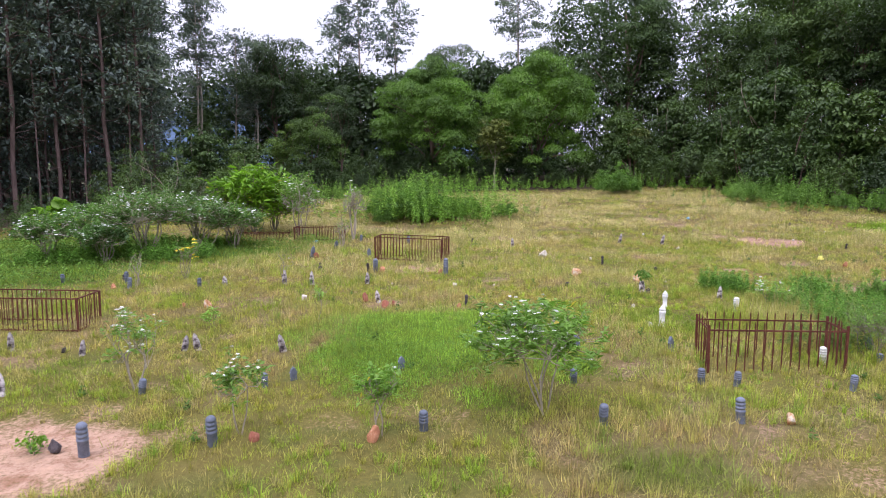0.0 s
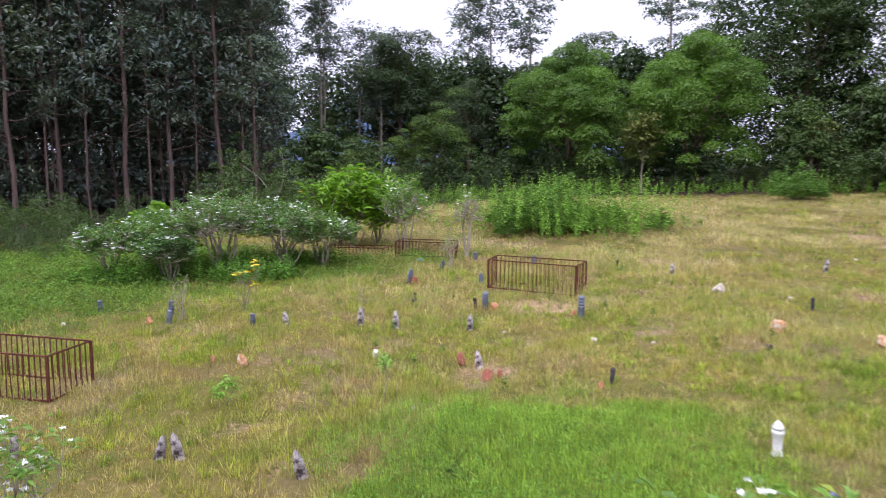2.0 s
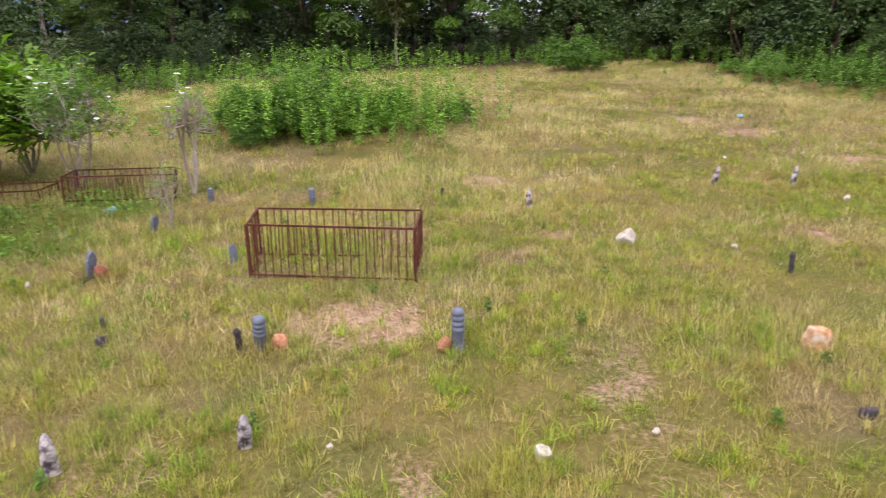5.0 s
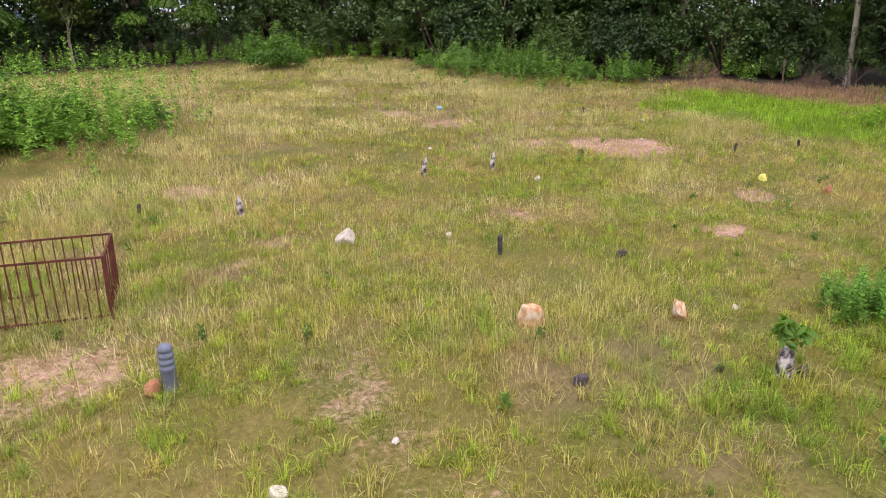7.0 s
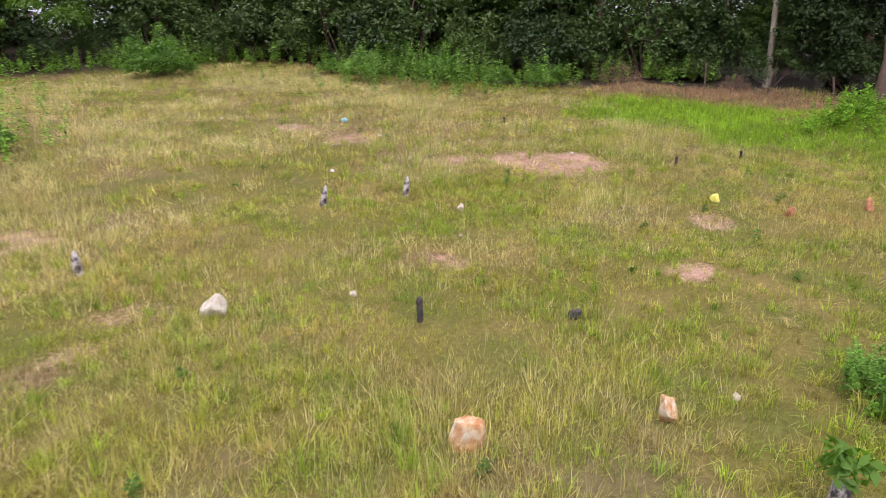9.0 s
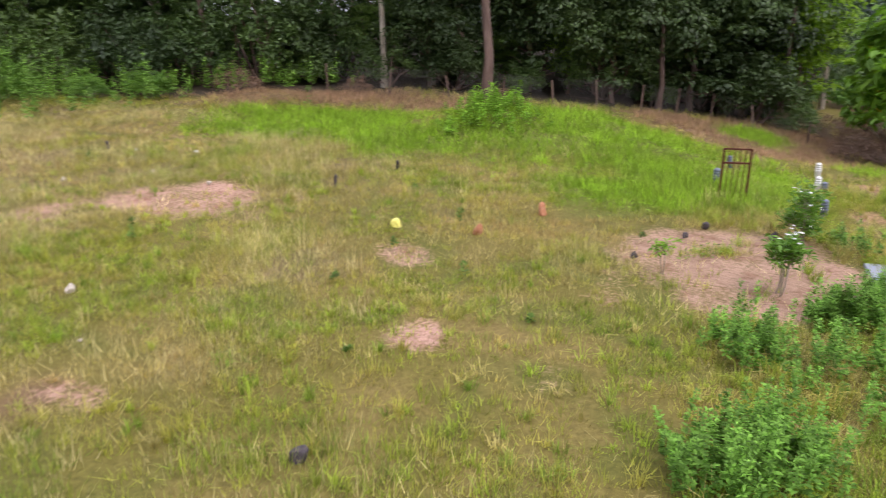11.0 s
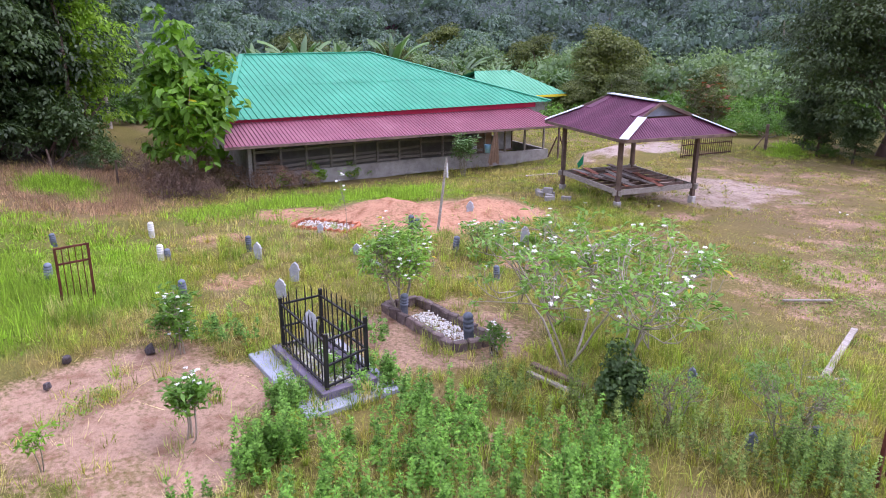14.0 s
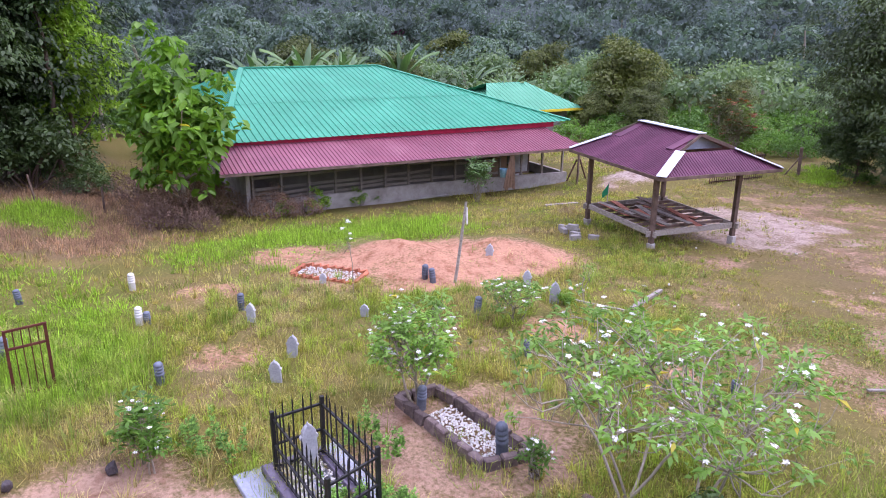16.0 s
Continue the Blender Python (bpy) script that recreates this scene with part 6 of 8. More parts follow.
markers(((17.87, 17.55, 0.43), (18.68, 16.9, 0.45), (20.81, 16.84, 0.4), (22.3, 14.45, 0.28), (21.78, 9.62, 0.5), (19.77, 14.74, 0.3), (19.4, 10.39, 0.45), (18.19, 10.66, 0.54)), ME_SLAB_PALE, 0.49, "pale grey upright stone grave marker with an ogee point", 48)
WORN = ((-8.34, 12.87, 0.42), (-9.99, 15.94, 0.44), (-8.12, 15.47, 0.36), (-5.9, 15.74, 0.36), (-5.6, 15.79, 0.42), (-3.56, 15.43, 0.44), (-7.48, 23.9, 0.34), (-5.41, 23.88, 0.52), (-4.43, 23.71, 0.48), (-2.54, 23.72, 0.42),
        (-7.41, 23.78, 0.27), (3.22, 31.75, 0.42), (8.26, 32.49, 0.47), (10.07, 31.97, 0.47), (8.15, 20.3, 0.42), (13.42, 15.75, 0.3), (-1.89, 20.72, 0.36))
markers(WORN, ME_WORN, 0.48, "old weathered carved grave marker, grey-white with dark stains", 10, tilt=6)
markers(((1.43, 32.89, 0.28), (6.18, 26.76, 0.38), (17.08, 29.5, 0.28), (19.2, 28.8, 0.26), (18.3, 36.8, 0.24), (-4.76, 27.26, 0.2), (-11.3, 24.7, 0.26), (0.7, 19.97, 0.32), (-2.75, 26.1, 0.36)), ME_DARK, 0.44, "small dark weathered banded grave marker in the grass", tilt=7, wide=0.7)


headstone = tagged(new("grave_marker", ME_SLAB_PALE), "pale stone marker standing at the head of the fenced tomb", "grave marker", "grave markers")
headstone.matrix_basis = pose(15.18, 18.22, gz(14.47, 18.39) + 0.22, 2, 0, 86) @ Matrix.Diagonal((1.05, 1.05, 1.1, 1))


def rock_mesh(name, mat, seed):
    rng = np.random.default_rng(seed)
    bm = bmesh.new()
    bmesh.ops.create_icosphere(bm, subdivisions=3, radius=0.5)
    cuts = [(Vector(rand_dirs(rng, 1)[0]), rng.uniform(0.24, 0.42)) for _ in range(9)]
    for v in bm.verts:
        for d, k in cuts:
            over = v.co.dot(d) - k
            if over > 0:
                v.co -= d * over * 0.9
    off = Vector(rng.uniform(-50, 50, 3))
    for v in bm.verts:
        n = noise.noise(v.co * 1.6 + off) * 0.34 + noise.noise(v.co * 4 + off) * 0.12 + noise.noise(v.co * 9 + off) * 0.04
        v.co *= 1 + n
        v.co.z = max(v.co.z, -0.3)
    for f in bm.faces:
        f.smooth = False
    me = bpy.data.meshes.new(name)
    bm.to_mesh(me)
    bm.free()
    me.materials.append(mat)
    return me


def rocks(spots, mat, label, seed, name="field_rock", tall=1.25, wide=1.0):
    ms = [rock_mesh(name, mat, seed + k) for k in range(3)]
    for i, (x, y, h) in enumerate(spots):
        ob = new(name, ms[i % 3])
        w = h * wide * rng_m.uniform(0.85, 1.1)
        ob.matrix_basis = pose(x, y, gz(x, y) + h * 0.3, rng_m.uniform(-10, 10), rng_m.uniform(-10, 10), rng_m.uniform(0, 360)) @ Matrix.Diagonal((w, w * 0.8, h * tall, 1))
        tagged(ob, label, "rock", "field rocks")


rocks(((5.18, 17.1, 0.18), (-4.2, 21.2, 0.24), (5.34, 19.27, 0.13), (-13.1, 22.67, 0.17), (0.43, 22.8, 0.22), (4.2, 28.87, 0.34), (1.74, 22.93, 0.1), (-1.67, 23.48, 0.1), (-6.42, 29.28, 0.13), (7.4, 22.9, 0.12),
       (6.0, 28.1, 0.15), (10.3, 30.4, 0.14), (16.6, 34.0, 0.12), (16.2, 32.2, 0.12), (15.2, 35.3, 0.13), (-2.59, 17.87, 0.1), (9.1, 29.1, 0.07)), M_ROCK_PALE, "pale cream field rock half sunk in grass", 200)
rocks(((-1.07, 10.49, 0.28), (-7.6, 20.4, 0.16), (-10.98, 23.25, 0.22), (0.49, 19.66, 0.15), (-2.23, 26.04, 0.24), (-0.05, 25.45, 0.23), (14.86, 25.57, 0.24), (16.6, 24.7, 0.31)), M_ROCK_ORANGE, "orange laterite rock standing in the grass", 210)
rocks(((6.53, 23.19, 0.4),), M_ROCK_MIX, "tall narrow cream rock stained orange at its foot", 251, tall=1.3, wide=0.66)
rocks(((4.67, 24.26, 0.42), (5.64, 10.88, 0.27), (-6.83, 20.2, 0.32)), M_ROCK_MIX, "cream rock stained orange standing in the grass", 250, tall=1.2)
rocks(((-2.94, 10.57, 0.2), (-2.3, 20.9, 0.28), (-1.61, 19.96, 0.26), (-5.3, 29.49, 0.32), (-1.4, 20.1, 0.18)), M_ROCK_RED, "red laterite rock on bare ground", 220)
rocks(((-8.66, 15.71, 0.16), (-5.95, 10.32, 0.22), (-4.65, 26.66, 0.22), (4.08, 22.65, 0.2), (6.33, 21.27, 0.2), (5.68, 21.94, 0.12), (7.8, 25.4, 0.2), (14.6, 22.8, 0.13), (16.17, 21.97, 0.14), (16.9, 21.6, 0.2), (16.6, 20.4, 0.2)), M_STONE_DARK, "dark grey stone in the grass", 230)
LITTER = [(18.5 + rng_m.uniform(-5, 3), 4 + rng_m.uniform(-6, 5), rng_m.uniform(0.05, 0.11)) for _ in range(16)] + [(18.2 + rng_m.uniform(-1, 1), 9.8 + rng_m.uniform(-0.8, 0.8), rng_m.uniform(0.07, 0.14)) for _ in range(8)] \
    + [(11 + rng_m.uniform(-3, 8), 37 + rng_m.uniform(-6, 8), rng_m.uniform(0.08, 0.16)) for _ in range(10)]
rocks(LITTER, M_PEBBLE, "small white stone lying on short grass", 240, "white_stone", 0.6)


# ---------------------------------------------------------------- gate, planks, pole and other loose things
def leaning_gate():
    a, b = Vector((19.47, 21.2, 0)), Vector((19.5, 20.68, 0))
    ob = thing("iron_gate", "rusty iron gate panel leaning upright in the grass", "gate", (19.48, 20.94, gz(19.48, 20.94) - 0.03))
    u = (b - a).normalized()
    for s in (-0.28, 0.28):
        bm = bmesh.new()
        box(bm, (0.045, 0.045, 1.26), Matrix.Translation((0, 0, 0.63)))
        o = part("stile", bm, M_RUST, ob)
        o.matrix_basis = pose(u.x * s, u.y * s, 0, 0, -5, 0)
    for z in (0.1, 0.93, 1.24):
        bm = bmesh.new()
        beam(bm, (u.x * -0.28, u.y * -0.28, 0), (u.x * 0.28, u.y * 0.28, 0), 0.035)
        o = part("rail", bm, M_RUST, ob)
        o.matrix_basis = pose(-0.087 * z, 0, z)
    for k in range(4):
        bm = bmesh.new()
        box(bm, (0.016, 0.016, 1.14), Matrix.Translation((0, 0, 0.67)))
        s = -0.17 + k * 0.113
        o = part("bar", bm, M_RUST, ob)
        o.matrix_basis = pose(u.x * s, u.y * s, 0, 0, -5, 0)


leaning_gate()


def plank(a, b, w, t, mat, label, lift=0.05):
    a, b = Vector((a[0], a[1], gz(*a) + lift)), Vector((b[0], b[1], gz(*b) + lift))
    bm = bmesh.new()
    beam(bm, a, b, w, t, 0.004)
    for v in bm.verts:
        v.co += Vector((noise.noise(v.co * 7), noise.noise(v.co * 7 + Vector((9, 0, 0))), noise.noise(v.co * 7 + Vector((0, 9, 0))))) * 0.012
    ob = part("plank", bm, mat)
    tagged(ob, label, "plank", "loose planks")


plank((9.75, 12.15), (10.4, 9.65), 0.11, 0.05, M_WOOD_GREY, "long weathered grey board lying in the grass", 0.09)
plank((9.95, 12.3), (9.5, 11.8), 0.07, 0.04, M_WOOD_GREY, "short grey board end in the grass", 0.05)
plank((12.65, 15.62), (11.35, 15.42), 0.1, 0.05, M_WOOD_BROWN, "old brown plank lying under a shrub", 0.1)
plank((12.55, 15.8), (11.5, 15.68), 0.08, 0.05, M_WOOD_GREY, "old grey plank lying under a shrub", 0.05)
plank((12.0, 9.2), (11.45, 8.3), 0.07, 0.03, M_WOOD_GREY, "bleached board lying on short grass")
plank((16.84, 9.58), (17.3, 7.95), 0.1, 0.08, M_WOOD_GREY, "pale timber lying on short grass", 0.08)
plank((18.0, 10.2), (16.7, 9.7), 0.06, 0.05, M_WOOD_GREY, "thin pale batten in the grass")
plank((26.8, 2.6), (26.2, 1.4), 0.16, 0.05, M_WOOD_GREY, "bleached board before the pen")


def survey_pole():
    ob = thing("wooden_pole", "thin leaning wooden pole with a white rag at its top", "pole", (20.54, 11.76, gz(20.54, 11.76) - 0.1))
    tb = Tubes()
    tb.add(limb_curve(np.random.default_rng(4), (0, 0, 0), (-0.15, -0.2, 2.2), 0.03), np.linspace(0.042, 0.032, 6), 7)
    shaft = mesh_part("shaft", tb.mesh("pole_shaft", M_WOOD_GREY), M_WOOD_GREY, ob)
    bm = bmesh.new()
    box(bm, (0.05, 0.05, 0.42), pose(-0.16, -0.22, 1.86, 0, 4, 0), 0.015)
    part("rag", bm, M_WHITE, shaft, "white rag")


survey_pole()
flower_shrub("thin_sapling", "thin bare sapling with few flowers", 1.75, 0.14, 1, 4, 4, 0.08, 161, 0.5, at=(21.3, 14.2), thick=0.01, low=0.6, psize=0.04)
flower_shrub("thin_sapling", "thin bare sapling on red earth", 1.0, 0.25, 2, 3, 3, 0.09, 162, 0.0, at=(18.0, 9.9), thick=0.01, low=0.4, bark=M_BARK_PALE)
flower_shrub("leafy_shrub", "small leafy plant at a grave's foot", 0.55, 0.22, 3, 4, 8, 0.1, 163, 0.1, at=(13.4, 15.75), thick=0.01, leaves=M_LEAF_THICKET)
flower_shrub("leafy_shrub", "low leafy shrub with white flowers beside bare sand", 0.6, 0.4, 4, 5, 9, 0.13, 164, 0.2, at=(16.6, 20.0), thick=0.012, leaves=M_LEAF_THICKET)


def stump_planter():
    ob = thing("stump_plant", "white-stained stump with green leaves sprouting from it", "plant", (6.2, 21.43, gz(6.2, 21.43)))
    mesh_part("stump", lathe("stump", ((0.11, -0.1), (0.1, 0.1), (0.085, 0.28), (0.06, 0.36), (0.0, 0.34)), M_STONE_WORN, 9, 0.12, 5), M_STONE_WORN, ob)
    rng = np.random.default_rng(6)
    v, f = clump_leaves(rng, np.array([(0, 0, 0.44), (0.14, 0, 0.5), (-0.12, 0.05, 0.5), (0.05, -0.12, 0.46), (0.0, 0.1, 0.56)]), 0.15, 20, 0.14)
    mesh_part("foliage", np_mesh("stump_foliage", v, f, M_LEAF_BRIGHT), M_LEAF_BRIGHT, ob)


stump_planter()


def crumpled(name, label, at, size, mat, seed):
    me = rock_mesh(name, mat, seed)
    ob = new(name, me)
    ob.matrix_basis = pose(at[0], at[1], gz(*at) + size * 0.25, 0, 0, 40) @ Matrix.Diagonal((size, size * 0.8, size * 0.7, 1))
    tagged(ob, label, "litter")


crumpled("plastic_bag", "crumpled yellow plastic bag in the grass", (14.78, 27.13), 0.28, M_BAG_Y, 301)
crumpled("plastic_bag", "crumpled light blue plastic bag in the grass", (-6.06, 33.57), 0.32, M_BAG_B, 302)
crumpled("plastic_bag", "crumpled light blue plastic sheet in the field", (14.2, 40.5), 0.3, M_BAG_B, 303)


def blocks():
    bm = bmesh.new()
    box(bm, (0.34, 0.16, 0.18), None, 0.012)
    me = bpy.data.meshes.new("concrete_block")
    bm.to_mesh(me)
    bm.free()
    me.materials.append(M_CONCRETE)
    for x, y, k, r in ((21.3, 6.6, 0, 10), (21.6, 6.3, 0, 50), (21.9, 6.5, 0, -20), (21.55, 6.45, 1, 30), (21.0, 6.9, 0, 70), (22.2, 6.2, 0, 15), (20.7, 6.4, 0, 35)):
        ob = new("concrete_block", me)
        x, y = x + 1.15, y - 1.1
        ob.matrix_basis = pose(x, y, gz(x, y) + 0.08 + 0.18 * k, 0, 0, r)
        tagged(ob, "grey concrete block in a small heap on the ground", "block", "heap of blocks")


blocks()


# ---------------------------------------------------------------- the long animal house
HO, HD, HN = Vector((28.42, -0.07, 0)), Vector((0.131, 0.991, 0)).normalized(), Vector((0.991, -0.131, 0)).normalized()


def hp(s, o, z):
    """A place by metres along the house's front, behind it and in height."""
    v = HO + HD * s + HN * o
    return Vector((v.x, v.y, z))


def sheet_slope(parent, name, origin, es, eo, s0, s1, t0, t1, run, mat, width=0.8, rib=0.2, high=0.032, label=""):
    """Ribbed roofing sheets laid up a slope whose lower edge runs from s0 to s1 and upper edge from t0 to t1 along es; each sheet is a part."""
    n = es.cross(eo).normalized()
    if n.z < 0:
        n = -n
    count = max(1, round((s1 - s0) / width))
    w = (s1 - s0) / count

    def reach(s):
        if s < t0:
            return max(0.0, (s - s0) / max(t0 - s0, 1e-6))
        if s > t1:
            return max(0.0, (s1 - s) / max(s1 - t1, 1e-6))
        return 1.0
    for i in range(count):
        a = s0 + i * w
        cols = []
        m = max(1, round(w / rib))
        for k in range(m):
            for f, h in ((0.0, 0), (0.68, 0), (0.76, high), (0.92, high)):
                cols.append((a + (k + f) * w / m, h))
        cols.append((a + w + 0.004, 0))
        bm = bmesh.new()
        prev = None
        for s, h in cols:
            r = reach(s) * run
            p, q = origin + es * s + n * h, origin + es * s + eo * max(r, 0.001) + n * h
            cur = (bm.verts.new(p), bm.verts.new(q))
            if prev:
                bm.faces.new((prev[0], cur[0], cur[1], prev[1]))
            prev = cur
        part(name, bm, mat, parent, label if i == 0 else "")


def tri_part(name, pts, mat, parent, thick=0.03, label=""):
    bm = bmesh.new()
    f = bm.faces.new([bm.verts.new(p) for p in pts])
    bm.normal_update()
    n = f.normal.copy()
    r = bmesh.ops.extrude_face_region(bm, geom=[f])
    bmesh.ops.translate(bm, vec=n * thick, verts=[v for v in r["geom"] if isinstance(v, bmesh.types.BMVert)])
    bmesh.ops.recalc_face_normals(bm, faces=bm.faces)
    return part(name, bm, mat, parent, label)


def beam_part(name, a, b, w, h, mat, parent, label="", bevel=0.004):
    bm = bmesh.new()
    beam(bm, a, b, w, h, bevel)
    return part(name, bm, mat, parent, label)


def animal_house():
    ob = thing("animal_house", "long low animal house with green hipped roof and faded red lean-to", "house")
    G0 = -1.05
    # low concrete wall and floor
    beam_part("wall", hp(-0.1, 0.06, G0 + 0.25), hp(6.5, 0.5, G0 + 0.3), 0.14, 0.62, M_CONCRETE, ob, "low stained concrete wall")
    beam_part("wall", hp(6.5, 0.5, G0 + 0.3), hp(13.4, 0.1, G0 + 0.34), 0.14, 0.62, M_CONCRETE, ob, "low stained concrete wall")
    beam_part("wall", hp(-0.1, 0.0, G0 + 0.25), hp(-0.1, 15.0, G0 + 0.25), 0.14, 0.6, M_CONCRETE, ob)
    beam_part("wall", hp(13.4, 0.1, G0 + 0.95), hp(13.4, 15.3, G0 + 0.95), 0.14, 2.2, M_CONCRETE, ob, "grey end wall")
    # Back and inner walls in the colour that has interior shade painted in.
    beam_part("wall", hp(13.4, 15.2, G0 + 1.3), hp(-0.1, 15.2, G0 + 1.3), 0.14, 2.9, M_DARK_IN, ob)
    beam_part("wall", hp(3.0, 1.6, G0 + 1.3), hp(13.3, 1.6, G0 + 1.3), 0.12, 2.5, M_DARK_IN, ob, "inner board wall with interior shade put into its dark colour")
    beam_part("floor", hp(6.6, 0.3, G0), hp(6.6, 15.0, G0), 13.4, 0.1, M_CONCRETE, ob)
    # posts with boards and wire between
    n = 13
    for k in range(n + 1):
        s = 0.05 + k * 13.2 / n
        o = 0.06 + 0.44 * (1 - abs(s - 6.5) / 6.9)
        post = beam_part("post", hp(s, o, G0 + 0.4), hp(s, o, 0.98), 0.08, 0.08, M_WOOD_GREY, ob)
        if 3 <= k < n:
            s2 = 0.05 + (k + 1) * 13.2 / n
            o2 = 0.06 + 0.44 * (1 - abs(s2 - 6.5) / 6.9)
            for z in ((-0.34, -0.16, 0.04, 0.45) if k > 5 else (-0.3, 0.25)):
                beam_part("board", hp(s, o + 0.09, z + rng_m.normal() * 0.02), hp(s2, o2 + 0.09, z + rng_m.normal() * 0.02), 0.02, 0.1, M_WOOD_GREY, post)
    V, F = [], []
    for k in range(150):
        for sgn in (1, -1):
            s = 2.6 + k * 0.076
            sa, sb = s, s + sgn * 1.25
            if min(sa, sb) < 2.6 or max(sa, sb) > 13.2:
                continue
            o1, o2 = (0.02 + 0.44 * (1 - abs(q - 6.5) / 6.9) for q in (sa, sb))
            p, q = hp(sa, o1 - 0.02, -0.42), hp(sb, o2 - 0.02, 0.83)
            i = len(V)
            w = HD * 0.006
            V += [p - w, p + w, q + w, q - w]
            F.append((i, i + 1, i + 2, i + 3))
    wm = mesh_part("wire_netting", np_mesh("wire_netting", [tuple(v) for v in V], F, M_WIRE), M_WIRE, ob, "diamond wire netting")
    wm["kind"] = "stuff"
    # things at the open end
    V, F = [], []
    for i in range(13):
        t = i / 12
        for j in range(15):
            q = j / 14 - 0.5
            wide = 0.14 + 0.42 * t ** 0.7 - 0.12 * max(0, t - 0.8)
            V.append(tuple(hp(3.25 + q * wide, -0.86 + 0.2 * t + 0.05 * math.sin(q * 21 + 2 * t) * (0.4 + t), 0.78 - 1.55 * t - 0.06 * math.sin(q * 9))))
    F = [(i * 15 + j, i * 15 + j + 1, (i + 1) * 15 + j + 1, (i + 1) * 15 + j) for i in range(12) for j in range(14)]
    mesh_part("sacking", np_mesh("sacking", V, F, M_SACK, smooth=True), M_SACK, ob, "brown sacking draped from the eave")
    beam_part("panel", hp(3.35, 0.5, 0.1), hp(2.62, 0.5, 0.1), 0.04, 1.25, M_SACK, ob, "reddish brown board panel")
    panel = beam_part("panel", hp(2.5, 0.45, 0.16), hp(1.62, 0.42, 0.16), 0.03, 1.1, M_STONE_PALE, ob, "pale green framed panel")
    for z in (-0.4, 0.72):
        beam_part("frame_rail", hp(2.55, 0.41, z), hp(1.57, 0.38, z), 0.04, 0.06, M_WOOD_BROWN, panel)
    for q in (2.53, 1.59):
        beam_part("frame_stile", hp(q, 0.4, -0.42), hp(q, 0.4, 0.74), 0.06, 0.04, M_WOOD_BROWN, panel)
    mesh_part("bucket", lathe("bucket", ((0.0, -0.36), (0.11, -0.36), (0.15, -0.02), (0.16, 0.0), (0.14, 0.0), (0.1, -0.34)), M_BAG_B, 12), M_BAG_B, ob, "blue plastic bucket").matrix_basis = Matrix.Translation(hp(3.5, -0.6, 0.1))
    beam_part("brace", hp(-0.6, -0.75, G0 + 0.35), hp(-0.25, -0.7, 0.2), 0.05, 0.05, M_RUST_DARK, ob)
    beam_part("brace", hp(0.4, -0.75, G0 + 0.35), hp(-0.1, -0.7, 0.2), 0.05, 0.05, M_RUST_DARK, ob)
    beam_part("post", hp(-0.15, -0.75, G0 + 0.1), hp(-0.15, -0.75, 0.78), 0.07, 0.07, M_WOOD_BROWN, ob)
    for s in (1.6, 4.5, 7.4, 10.3, 13.2):
        beam_part("rafter", hp(s, -0.85, 0.68 + s * 0.0117), hp(s, 1.3, 1.26 + s * 0.0117), 0.06, 0.1, M_WOOD_BROWN, ob)
    # lean-to roof
    ez0, fall, run = 0.76, 0.0117, math.hypot(2.15, 0.6)
    eo = (HN * 2.15 + Vector((0, 0, 0.6))).normalized()
    sheet_slope(ob, "red_roof_sheet", hp(0, -0.9, ez0), (HD + Vector((0, 0, fall))).normalized(), eo, -0.35, 14.5, 0.25, 13.9, run, M_PINK_ROOF, 0.75, 0.15, 0.03, "faded red ribbed roofing sheet")
    beam_part("eave_board", hp(-0.35, -0.88, ez0 - 0.06), hp(14.5, -0.88, ez0 - 0.06 + 14.8 * fall), 0.03, 0.1, M_WOOD_BROWN, ob)
    beam_part("fascia", hp(-0.2, 1.18, 1.49), hp(13.9, 1.18, 1.49), 0.04, 0.22, M_RED_TRIM, ob, "bright red fascia board")
    # hipped roof
    e, rise, deep, r0, r1 = 1.62, 2.1, 7.62, 4.89, 11.36
    up = (HN * deep + Vector((0, 0, rise))).normalized()
    run = math.hypot(deep, rise)
    lap = hp(0, 1.0, e) + up * run * 0.45 + Vector((0, 0, 0.035))
    beam_part("sheet_lap", lap + HD * (r0 * 0.45), lap + HD * 12.75, 0.05, 0.012, M_GREEN_ROOF, ob, "overlap of the roofing sheets")
    sheet_slope(ob, "green_roof_sheet", hp(0, 1.0, e), HD, up, -0.95, 14.0, r0, r1, run, M_GREEN_ROOF, 0.75, 0.25, 0.035, "green ribbed metal roofing sheet")
    upb = (-HN * deep + Vector((0, 0, rise))).normalized()
    sheet_slope(ob, "green_roof_sheet", hp(0, 1.0 + 2 * deep, e), HD, upb, -0.95, 14.0, r0, r1, run, M_GREEN_ROOF, 1.5, 0.5)
    upr = (HD * (r0 + 0.95) + Vector((0, 0, rise))).normalized()
    sheet_slope(ob, "green_roof_sheet", hp(-0.95, 1.0, e), HN, upr, 0, 2 * deep, deep, deep, math.hypot(r0 + 0.95, rise), M_GREEN_ROOF, 1.1, 0.275)
    upl = (-HD * (14.0 - r1) + Vector((0, 0, rise))).normalized()
    sheet_slope(ob, "green_roof_sheet", hp(14.0, 1.0, e), HN, upl, 0, 2 * deep, deep, deep, math.hypot(14.0 - r1, rise), M_GREEN_ROOF, 1.1, 0.275)
    top = e + rise + 0.03
    for a, b in (((r0, 1 + deep, top), (r1, 1 + deep, top)), ((-0.95, 1.0, e + 0.04), (r0, 1 + deep, top)), ((14.0, 1.0, e + 0.04), (r1, 1 + deep, top))):
        beam_part("ridge_cap", hp(*a), hp(*b), 0.22, 0.05, M_GREEN_ROOF, ob, "green ridge capping")
